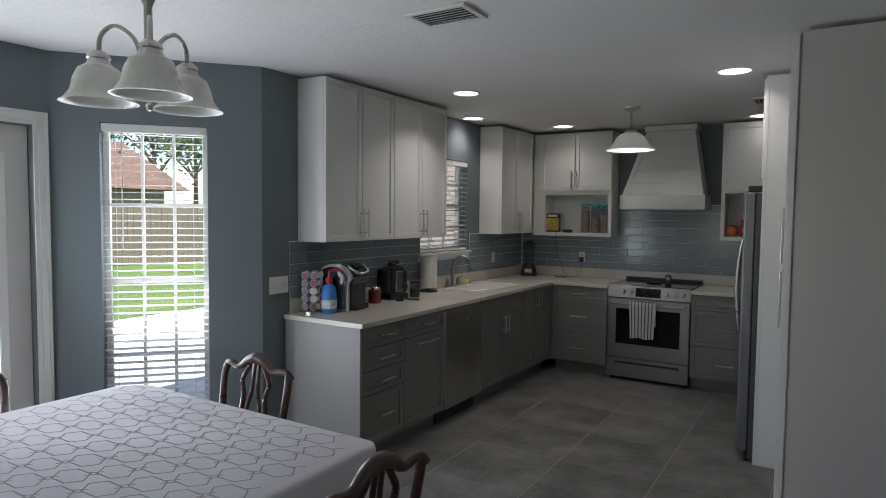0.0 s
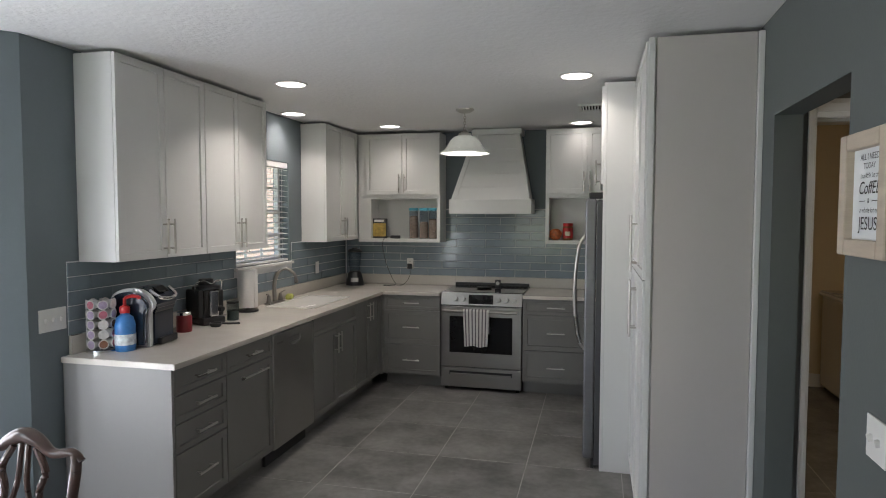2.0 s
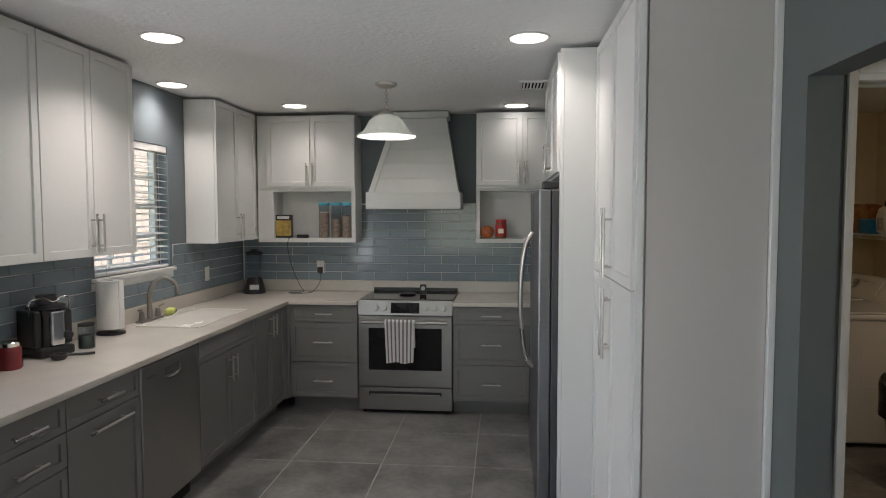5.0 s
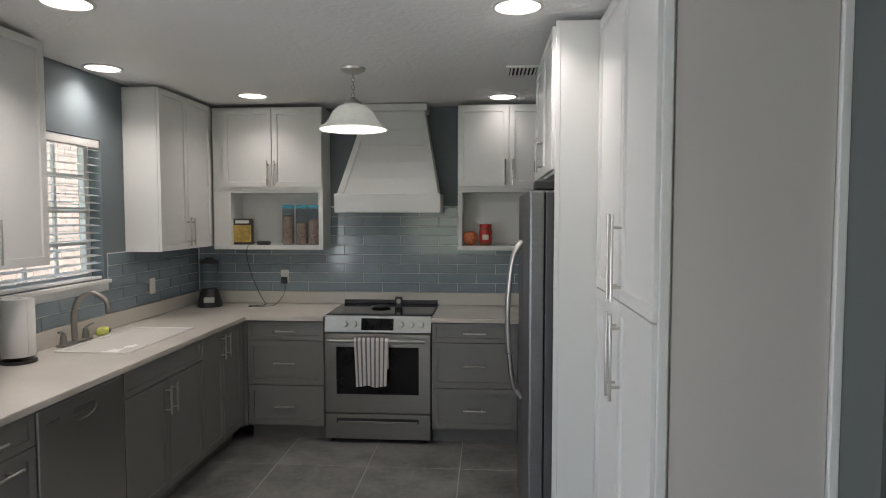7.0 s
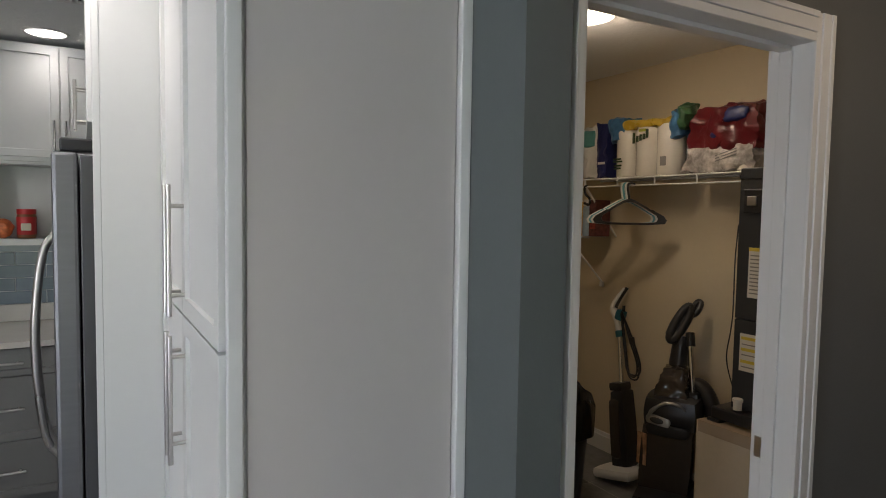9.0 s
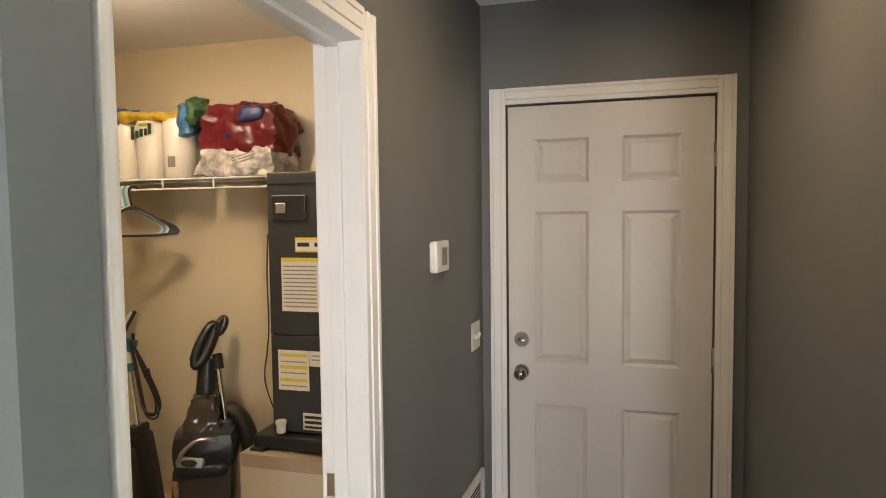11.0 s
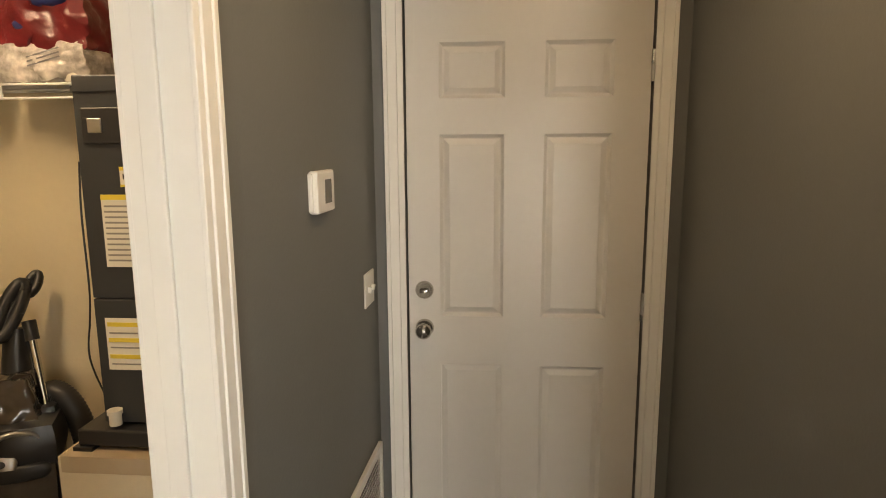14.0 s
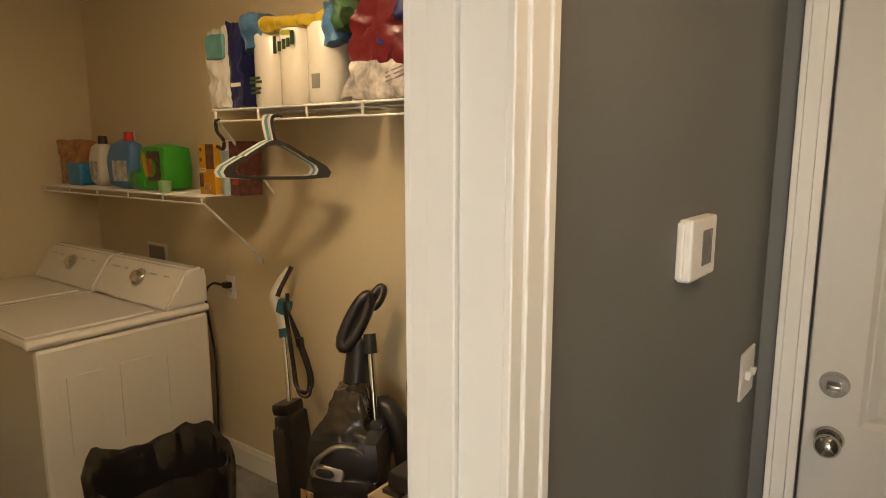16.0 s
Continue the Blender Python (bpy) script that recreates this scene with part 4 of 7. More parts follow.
def plate(name, label, m, gangs=1, kind="toggle"):
    """A cover plate on a wall, facing -y, its middle at the origin."""
    ob = thing(name, label, "switch" if kind == "toggle" else "outlet", m)
    w = 0.07 + 0.046 * (gangs - 1)
    part("cover_plate", box(-w / 2, w / 2, -0.006, 0, -0.057, 0.057, 0.002), TRIM, ob)
    for g in range(gangs):
        x = -0.023 * (gangs - 1) + 0.046 * g
        if kind == "toggle":
            part("toggle", moved(box(x - 0.005, x + 0.005, -0.018, -0.005, -0.008, 0.012, 0.002), pose(0, 0, 0, 12)), TRIM, ob)
        elif kind == "rocker":
            part("rocker", box(x - 0.016, x + 0.016, -0.009, -0.005, -0.033, 0.033, 0.002), TRIM, ob)
        else:
            for z in (0.02, -0.02):
                bm = cyl((x, -0.0055, z), (x, -0.0085, z), 0.016, seg=20)
                s = part("socket", bm, TRIM, ob)
                bm = box(x - 0.007, x - 0.005, -0.0092, -0.008, z - 0.002, z + 0.008)
                add_box(bm, x + 0.005, x + 0.007, -0.0092, -0.008, z - 0.002, z + 0.008)
                part("slots", bm, BLACK, s)
    return ob


plate("light_switch", "white three-gang light switch plate beside the worktop", facing_east(XW, 3.205, 1.11), 3)
plate("light_switch", "white double light switch plate below the framed print", facing_west(XE, 2.465, 1.055), 2)
plate("wall_outlet", "white outlet plate on the tiled backsplash", pose(-2.31, YB - 0.008, 1.130), 1, "outlet")
plate("wall_outlet", "white outlet plate beside the window", facing_east(XW + 0.009, 6.24, 1.13), 1, "rocker")

FRAMEWOOD = mat("pale_wood_frame", (0.50, 0.42, 0.33), 0.5, var=0.15, big=5, fine=70, stretch=(1, 1, 8), bump=0.05)
PAPER = mat("white_paper", (0.74, 0.76, 0.76), 0.6, var=0.02)
INK = mat("black_ink", (0.03, 0.03, 0.03), 0.6)
pic = thing("picture_frame", "pale wooden frame with a printed coffee saying", "picture", facing_west(XE, 2.70, 1.695))
W_, H_ = 0.308, 0.338
for b in ((0, 0.048, -H_ / 2, H_ / 2), (W_ - 0.048, W_, -H_ / 2, H_ / 2), (0.0485, W_ - 0.0485, -H_ / 2, -H_ / 2 + 0.046), (0.0485, W_ - 0.0485, H_ / 2 - 0.046, H_ / 2)):
    part("frame_rail", box(b[0], b[1], -0.034, -0.001, b[2], b[3], 0.004), FRAMEWOOD, pic)
pp = part("print", box(0.046, W_ - 0.046, -0.012, -0.004, -H_ / 2 + 0.044, H_ / 2 - 0.044), PAPER, pic, "white paper print")


def text(body, x, z, size, parent, material, m=None, shear=0.0, name="lettering", y=-0.0135):
    cu = bpy.data.curves.new("lettering", "FONT")
    cu.body, cu.size, cu.align_x, cu.align_y, cu.shear = body, size, "CENTER", "CENTER", shear
    tmp = bpy.data.objects.new("tmp", cu)
    scene.collection.objects.link(tmp)
    me = bpy.data.meshes.new_from_object(tmp.evaluated_get(bpy.context.evaluated_depsgraph_get()))
    bpy.data.objects.remove(tmp)
    me.transform(pose(x, y, z, 90, 0, 0))
    me.materials.clear()
    me.materials.append(material)
    ob = new(name, me)
    ob.parent = parent
    return ob


for body, z, size, sh in (("ALL I NEED", 0.100, 0.024, 0), ("TODAY", 0.076, 0.022, 0), ("is a little bit of", 0.050, 0.019, 0.3), ("CoffEE", 0.016, 0.048, 0.25), ("&", -0.018, 0.020, 0), ("a whole lot of", -0.043, 0.020, 0.3), ("JESUS", -0.080, 0.050, 0)):
    text(body, W_ / 2, z, size, pp, INK, shear=sh)
for s in (-1, 1):
    part("rule", box(W_ / 2 + s * 0.04 - 0.018, W_ / 2 + s * 0.04 + 0.018, -0.0136, -0.0125, -0.019, -0.017), INK, pp)

# ---- things on the worktop ----
CT = 0.912
RED = mat("red_plastic", (0.52, 0.03, 0.03), 0.35, var=0.08)
BLUE = mat("blue_label_plastic", (0.05, 0.22, 0.55), 0.35, var=0.25, big=25)
CLEAR = glass_mat("clear_plastic", (0.86, 0.89, 0.91))
CHROME = mat("polished_chrome", (0.70, 0.70, 0.70), 0.12, metal=1.0, var=0.03)
NAVY = mat("dark_navy_plastic", (0.015, 0.022, 0.038), 0.28, var=0.15)
# coffee pod carousel
pod = thing("pod_carousel", "wire coffee pod carousel full of single-serve pods", "pod holder", pose(-2.955, 3.42, CT))
part("base", lathe([(0.075, 0.001), (0.075, 0.012), (0.02, 0.018), (0.0, 0.018)], seg=32), CHROME, pod)
part("post", cyl((0, 0, 0.015), (0, 0, 0.285), 0.006), CHROME, pod)
foil = [mat("pod_foil_" + n, c, 0.35, var=0.2, big=60) for n, c in (("white", (0.7, 0.68, 0.66)), ("pink", (0.55, 0.18, 0.24)), ("brown", (0.22, 0.10, 0.06)), ("lilac", (0.45, 0.36, 0.5)))]
rnd = random.Random(3)
for a in range(7):
    ang = a * 2 * math.pi / 7 + 0.2
    u = Vector((math.cos(ang), math.sin(ang), 0))
    part("wire", tube([u * 0.062 + Vector((0, 0, 0.016)), u * 0.066 + Vector((0, 0, 0.15)), u * 0.062 + Vector((0, 0, 0.275))], 0.0018, 6), CHROME, pod)
    for k in range(5):
        c = u * 0.055 + Vector((0, 0, 0.045 + k * 0.052))
        cup = part("coffee_pod", add_cyl(cyl(c - u * 0.030, c + u * 0.012, 0.017, 0.0225, 16), c + u * 0.012, c + u * 0.0145, 0.0255, seg=18), foil[0], pod)
        part("pod_lid", cyl(c + u * 0.0147, c + u * 0.0155, 0.020, seg=16), foil[rnd.randrange(4)], cup)
# soap pump bottle
sp = thing("soap_bottle", "blue pump bottle with a red pump top", "soap bottle", pose(-2.842, 3.462, CT, 0, 0, 75) @ Matrix.Diagonal((1.15, 1.15, 1.15, 1)))
smooth(part("bottle", lathe([(0.0, 0.001), (0.042, 0.001), (0.045, 0.02), (0.045, 0.12), (0.036, 0.155), (0.02, 0.168), (0.018, 0.18), (0.0, 0.18)], seg=28), BLUE, sp))
smooth(part("label", lathe([(0.0456, 0.03), (0.0462, 0.035), (0.0462, 0.075), (0.0456, 0.08)], seg=28, wall=1), mat("pale_soap_label", (0.62, 0.66, 0.72), 0.4, var=0.5, big=45), sp))
bm = lathe([(0.021, 0.176), (0.023, 0.19), (0.021, 0.205), (0.008, 0.212), (0.007, 0.245), (0.0, 0.245)], seg=20)
add_tube(bm, curve_pts([(0, 0, 0.243), (0.02, -0.015, 0.252), (0.045, -0.035, 0.248), (0.05, -0.039, 0.238)], 10), 0.008, 8)
smooth(part("pump", bm, RED, sp, "red pump head"))
# pod coffee maker
cm = thing("coffee_maker", "navy black single-serve coffee maker with a silver arch", "coffee maker", pose(-2.89, 3.636, CT, 0, 0, 98) @ Matrix.Diagonal((1, 0.78, 1.02, 1)))


def loaf(x0, x1, k, low, bevel):
    """A rounded body between two sides, its outline drawn in k towards its middle."""
    pts = [(-0.150, 0.002), (0.135, 0.002), (0.150, 0.03), (0.152, 0.20), (0.140, 0.255), (0.105, 0.292), (0.045, 0.312), (-0.03, 0.318), (-0.095, 0.308), (-0.150, 0.280), (-0.182, 0.242), (-0.178, 0.215), (-0.152, 0.195)]
    bm = bmesh.new()
    add_prism(bm, [(y * k, max(low, 0.16 + (z - 0.16) * k)) for y, z in pts], x0, x1)
    moved(bm, Matrix(((0, 0, 1, 0), (1, 0, 0, 0), (0, 1, 0, 0), (0, 0, 0, 1))))
    bmesh.ops.bevel(bm, geom=bm.edges[:], offset=bevel, segments=3, affect="EDGES")
    return bm


smooth(part("body", loaf(-0.069, 0.150, 1.0, 0.002, 0.014), NAVY, cm), 35)
smooth(part("water_tank", loaf(-0.136, -0.108, 0.90, 0.012, 0.010), mat("smoked_tank_plastic", (0.020, 0.030, 0.048), 0.14, var=0.2, coat=0.3), cm, "smoky dark water tank"), 35)
smooth(part("silver_arch", loaf(-0.107, -0.070, 1.012, 0.001, 0.006), mat("satin_silver_plastic", (0.50, 0.50, 0.51), 0.32, metal=0.7, var=0.05), cm, "satin silver arch"), 35)
part("lid_handle", tube(curve_pts([(-0.058, -0.120, 0.302), (-0.040, -0.185, 0.264), (0.042, -0.200, 0.252), (0.122, -0.185, 0.264), (0.140, -0.120, 0.302)], 20), 0.010, 8), CHROME, cm, "silver lid handle")
part("display", moved(box(-0.05, 0.05, -0.004, 0.004, -0.030, 0.030, 0.003), pose(0.042, -0.128, 0.300, -62)), BLACKGLASS, cm)
part("drip_tray", box(-0.03, 0.140, -0.182, -0.151, 0.002, 0.040, 0.006), BLACK, cm)
# red tin
tin = thing("red_canister", "red lidded canister beside the coffee maker", "canister", pose(-2.885, 4.01, CT))
smooth(part("body", lathe([(0.0, 0.001), (0.045, 0.001), (0.047, 0.01), (0.047, 0.095), (0.04, 0.105), (0.0, 0.105)], seg=28), mat("dark_red_tin", (0.20, 0.022, 0.026), 0.3, var=0.1), tin))
smooth(part("lid", lathe([(0.041, 0.105), (0.042, 0.122), (0.038, 0.126), (0.0, 0.127)], seg=28), CHROME, tin))
# juicer
DKPLASTIC = mat("glossy_black_plastic", (0.012, 0.013, 0.015), 0.16, var=0.15)
ju = thing("juicer", "black and steel countertop juicer with a jug", "juicer", pose(-2.925, 4.30, CT, 0, 0, 70))
part("base", box(-0.085, 0.085, -0.09, 0.09, 0.002, 0.05, 0.012), BLACK, ju)
smooth(part("body", lathe([(0.078, 0.05), (0.078, 0.20), (0.088, 0.215), (0.088, 0.235), (0.0, 0.238)], seg=32), DKPLASTIC, ju))
part("steel_front", box(-0.034, 0.034, -0.092, -0.060, 0.055, 0.228, 0.010), CHROME, ju, "polished steel front column")
part("locking_bar", tube(curve_pts([(-0.095, -0.02, 0.20), (-0.098, -0.03, 0.275), (-0.05, -0.05, 0.292), (0.0, -0.06, 0.270), (0.05, -0.05, 0.290), (0.098, -0.03, 0.275), (0.097, -0.02, 0.20)], 36), 0.0045, 8), CHROME, ju, "bent steel locking bar")
part("side_cover", box(-0.10, -0.06, -0.06, 0.085, 0.05, 0.235, 0.012), BLACK, ju)
part("side_cover", box(0.055, 0.098, -0.055, 0.085, 0.05, 0.225, 0.012), BLACK, ju)
smooth(part("lid", lathe([(0.09, 0.236), (0.086, 0.252), (0.05, 0.262), (0.046, 0.30), (0.0, 0.302)], seg=32), BLACK, ju))
smooth(part("dial", cyl((0.055, -0.070, 0.10), (0.055, -0.098, 0.10), 0.020, 0.017, 20), BLACK, ju))
jar = thing("glass_jar", "small clear glass jar with a dark lid", "jar", pose(-2.83, 4.46, CT))
smooth(part("jar", lathe(shell([(0.040, 0.002), (0.042, 0.01), (0.042, 0.115), (0.038, 0.12)], 0.003), seg=28, wall=1), CLEAR, jar))
part("contents", cyl((0, 0, 0.004), (0, 0, 0.07), 0.0375, seg=24), mat("grey_green_contents", (0.10, 0.12, 0.10), 0.8, var=0.3, fine=80), jar)
part("lid", cyl((0, 0, 0.119), (0, 0, 0.132), 0.0405, seg=24), BLACK, jar)
lid = thing("black_scoop", "black plastic scoop lying on the worktop", "scoop", pose(-2.79, 4.20, CT, 0, 0, 55))
smooth(part("bowl", lathe(shell([(0.028, 0.002), (0.036, 0.012), (0.040, 0.028)], 0.003), (0, 0, 0), 20, 1), BLACK, lid))
part("grip", tube([(0.038, 0, 0.02), (0.10, 0.0, 0.012), (0.16, 0.0, 0.008)], 0.007, 8), BLACK, lid)
# paper towel
pt = thing("paper_towel_holder", "white paper towel roll on a black stand", "paper towel", pose(-2.945, 4.84, CT))
smooth(part("stand", lathe([(0.0, 0.001), (0.078, 0.001), (0.078, 0.014), (0.014, 0.019), (0.011, 0.03), (0.011, 0.300), (0.0, 0.302)], seg=28), BLACK, pt))
roll_profile = [(0.02, 0.035), (0.071, 0.035), (0.0735, 0.039), (0.0735, 0.311), (0.071, 0.315), (0.02, 0.315), (0.02, 0.035)]
smooth(part("roll", lathe(roll_profile, seg=40, wall=1), mat("paper_towel", (0.74, 0.73, 0.71), 0.95, var=0.03, bump=0.3, bump_scale=300), pt))
smooth(part("sheet_edge", box(0.0725, 0.0755, -0.03, -0.026, 0.037, 0.313, 0.0008), bpy.data.materials["paper_towel"], pt))
# sink, faucet, sponge
SINK = mat("white_composite_sink", (0.70, 0.68, 0.64), 0.25, var=0.03)
# no hollow: a flat sheet with a rim, shaped to fit the camera's view
sk = thing("kitchen_sink", "pale kitchen sink drawn flat on the worktop", "sink", pose(0, 0, CT))
bm = bmesh.new()
for b in ((-2.93, -2.52, 5.06, 5.085), (-2.93, -2.52, 5.775, 5.80), (-2.93, -2.905, 5.085, 5.775), (-2.545, -2.52, 5.085, 5.775)):
    add_box(bm, *b, 0.0008, 0.008, 0.003)
part("rim", bm, SINK, sk)
part("basin_sheet", box(-2.905, -2.545, 5.085, 5.775, 0.0006, 0.0026), SINK, sk)
BRUSHED = mat("brushed_dark_nickel", (0.33, 0.31, 0.285), 0.33, metal=1.0, var=0.06)
fa = thing("faucet", "brushed nickel high-arc kitchen faucet with two levers", "faucet", pose(-2.975, 5.30, CT))
part("deck_plate", box(-0.028, 0.028, -0.125, 0.125, 0.001, 0.014, 0.006), BRUSHED, fa)
smooth(part("spout", tube(curve_pts([(0, 0, 0.01), (0, 0, 0.17), (0.03, 0.012, 0.255), (0.09, 0.03, 0.285), (0.15, 0.05, 0.245), (0.165, 0.054, 0.20), (0.168, 0.055, 0.165)], 36), [0.017] * 12 + [0.013] * 19 + [0.016] * 6, 12), BRUSHED, fa))
for s in (-1, 1):
    smooth(part("lever", add_tube(lathe([(0.022, 0.012), (0.018, 0.04), (0.013, 0.07), (0.0, 0.078)], (0, s * 0.095, 0), 16), curve_pts([(0, s * 0.095, 0.072), (0.01, s * 0.12, 0.085), (0.012, s * 0.15, 0.088)], 8), 0.006, 8), BRUSHED, fa))
spg = thing("sponge", "yellow-green sponge by the faucet", "sponge", pose(-2.97, 5.545, CT, 0, 0, 20))
part("foam", box(-0.03, 0.03, -0.05, 0.05, 0.002, 0.045, 0.014), mat("yellow_green_foam", (0.55, 0.58, 0.16), 0.95, var=0.15, fine=150, bump=0.5), spg)
part("scourer", box(-0.03, 0.03, 0.05, 0.085, 0.002, 0.03, 0.01), BLACK, spg)
# blender
bl = thing("blender", "black blender with an empty clear jar", "blender", pose(-2.845, 6.735, CT, 0, 0, 20))
smooth(part("base", lathe([(0.0, 0.001), (0.095, 0.001), (0.092, 0.03), (0.07, 0.12), (0.055, 0.145), (0.0, 0.145)], seg=4 * 8), BLACK, bl))
part("control_face", moved(box(-0.04, 0.04, -0.004, 0.004, -0.022, 0.022, 0.003), pose(0, -0.082, 0.06, -14)), STEEL, bl)
smooth(part("jar", lathe(shell([(0.05, 0.147), (0.055, 0.16), (0.068, 0.335), (0.07, 0.345)], 0.003), seg=28, wall=1), CLEAR, bl))
smooth(part("lid", lathe([(0.072, 0.343), (0.074, 0.36), (0.06, 0.372), (0.03, 0.376), (0.03, 0.39), (0.0, 0.392)], seg=28), BLACK, bl))
# adapter with its cord, plugged into the backsplash
ad = thing("power_adapter", "black adapter with its cord plugged into the outlet", "adapter", pose(-2.40, 6.735, 1.4))
part("adapter_body", box(-0.05, 0.05, -0.02, 0.02, 0.001, 0.032, 0.006), BLACK, ad)
part("cord", tube(curve_pts([(-0.05, -0.005, 0.018), (-0.10, -0.025, 0.012), (-0.125, -0.04, -0.06), (-0.12, 0.05, -0.25), (-0.07, 0.12, -0.43), (-0.03, 0.09, -0.482), (-0.14, 0.02, -0.484), (-0.06, -0.02, -0.484), (0.05, 0.08, -0.482), (0.09, 0.205, -0.40), (0.09, 0.212, -0.30)], 60), 0.0028, 6), BLACK, ad)
part("plug", box(0.067, 0.113, 0.185, 0.217, -0.325, -0.27, 0.005), BLACK, ad)
# in the cubbies
PRINTED = mat("printed_packet", (0.42, 0.28, 0.06), 0.5, var=0.6, big=28, fine=90)
bx = thing("food_packet", "yellow and black printed food packet", "food packet", pose(-2.59, 6.80, 1.4, 0, 0, 8))
part("packet", box(-0.075, 0.075, -0.025, 0.025, 0.001, 0.205, 0.004), BLACK, bx)
part("front_print", box(-0.066, 0.066, -0.0265, -0.0255, 0.02, 0.155), PRINTED, bx)
part("title_bar", box(-0.055, 0.05, -0.0265, -0.0255, 0.168, 0.192), mat("white_print", (0.7, 0.7, 0.66), 0.5), bx)
CEREAL = mat("pink_cereal", (0.50, 0.34, 0.25), 0.8, var=0.85, big=55, fine=160, bump=0.6, bump_scale=90)
AQUA = mat("aqua_plastic", (0.08, 0.42, 0.55), 0.4, var=0.05)
for x, fill in ((-2.225, 0.23), (-2.115, 0.17), (-2.018, 0.20)):
    cn = thing("cereal_container", "clear tall cereal container with an aqua lid", "food container", pose(x, 6.80, 1.4), "cereal containers")
    smooth(part("clear_tub", lathe(shell([(0.042, 0.002), (0.046, 0.010), (0.046, 0.275), (0.043, 0.285)], 0.002), seg=28, wall=1), CLEAR, cn))
    smooth(part("cereal", lathe([(0.0, 0.005), (0.0425, 0.005), (0.0425, fill - 0.01), (0.03, fill), (0.0, fill + 0.004)], seg=28), CEREAL, cn))
    smooth(part("lid", lathe([(0.0, 0.286), (0.049, 0.286), (0.050, 0.305), (0.044, 0.312), (0.0, 0.312)], seg=28), AQUA, cn, "aqua lid"))
jr = thing("red_jar", "brown jar with a red lid and label", "jar", pose(-0.672, 6.80, 1.4))
smooth(part("jar", lathe([(0.0, 0.001), (0.044, 0.001), (0.047, 0.012), (0.047, 0.125), (0.042, 0.135), (0.0, 0.136)], seg=28), mat("peanut_brown", (0.22, 0.09, 0.03), 0.3), jr))
smooth(part("label", lathe([(0.0476, 0.022), (0.0482, 0.026), (0.0482, 0.115), (0.0476, 0.12)], seg=28, wall=1), RED, jr))
smooth(part("lid", lathe([(0.046, 0.134), (0.047, 0.163), (0.0, 0.165)], seg=28), RED, jr))
part("label_panel", box(-0.024, 0.024, -0.051, -0.0475, 0.045, 0.085, 0.004), mat("cream_print", (0.7, 0.64, 0.5), 0.5), jr)
sn = thing("snack_bag", "orange and white crumpled snack bag", "snack bag", pose(-0.79, 6.80, 1.4))
bm = bmesh.new()
bmesh.ops.create_uvsphere(bm, u_segments=18, v_segments=12, radius=1, matrix=Matrix.Translation((0, 0, 0.055)) @ Matrix.Diagonal((0.06, 0.035, 0.056, 1)))
for v in bm.verts:
    v.co += Vector((noise.noise(v.co * 40), noise.noise(v.co * 40 + Vector((5, 0, 0))), 0.4 * noise.noise(v.co * 40 + Vector((9, 0, 0))))) * 0.012
    v.co.z = max(0.001, v.co.z)
smooth(part("bag", bm, mat("orange_foil", (0.55, 0.16, 0.05), 0.3, var=0.6, big=35), sn))
# on the range
tw = thing("kitchen_towel", "white striped kitchen towel hung on the oven handle", "towel", pose(-1.465, 6.252, 0))
TOWEL = mat("white_towel", (0.66, 0.63, 0.60), 0.95, var=0.05, fine=150, bump=0.4, bump_scale=350)
STRIPE = mat("grey_towel_stripe", (0.16, 0.14, 0.15), 0.95, var=0.1, fine=150)


def towel_strip(bm, x0, x1, lift):
    n, cols_ = 22, max(1, int((x1 - x0) / 0.01))
    prev = None
    for i in range(n + 1):
        s = i / n
        if s < 0.2:
            yy, z = 0.019 + lift, 0.55 + 0.212 * (s / 0.2)
        elif s < 0.32:
            a = math.pi * (s - 0.2) / 0.12
            yy, z = (0.019 + lift) * math.cos(a), 0.762 + (0.017 + lift) * math.sin(a)
        else:
            k = (s - 0.32) / 0.68
            yy, z = -0.019 - lift - 0.004 * k, 0.762 - 0.325 * k
        ring = []
        for j in range(cols_ + 1):
            x = x0 + (x1 - x0) * j / cols_
            k = max(0, (s - 0.32) / 0.68)
            ring.append(bm.verts.new((x * (1 - 0.10 * k) + 0.004 * k, yy - 0.006 * k * (1 + math.sin(x * 75)), z - 0.006 * math.sin(x * 40) * k)))
        if prev:
            for j in range(cols_):
                bm.faces.new((prev[j], prev[j + 1], ring[j + 1], ring[j]))
        prev = ring
    return bm


smooth(part("cloth", towel_strip(bmesh.new(), -0.12, 0.12, 0.0), TOWEL, tw), 80)
for k in range(7):
    x = -0.105 + k * 0.032
    smooth(part("stripe", towel_strip(bmesh.new(), x, x + 0.012, 0.0012), STRIPE, tw), 80)
sr = thing("spoon_rest", "black spoon rest lying on the cooktop", "spoon rest", pose(-1.47, 6.70, 0.923))
smooth(part("dish", lathe([(0.0, 0.001), (0.06, 0.002), (0.075, 0.012), (0.07, 0.012), (0.05, 0.006), (0.0, 0.005)], seg=28), BLACK, sr))
tm = thing("kitchen_timer", "small black timer standing on the cooktop", "timer", pose(-1.335, 6.70, 0.923))
part("body", box(-0.028, 0.028, -0.015, 0.015, 0.001, 0.085, 0.008), BLACK, tm)
smooth(part("dial", cyl((0, -0.014, 0.052), (0, -0.019, 0.052), 0.018, seg=20), DWSTEEL, tm))

# ---- hall ----
ang = math.degrees(math.atan2(3.530 - YN, XD - 1.44))
def on_hall_wall(x, z):
    return pose(x, YN + (x - 1.44) * math.tan(radians(ang)), z, 0, 0, ang)


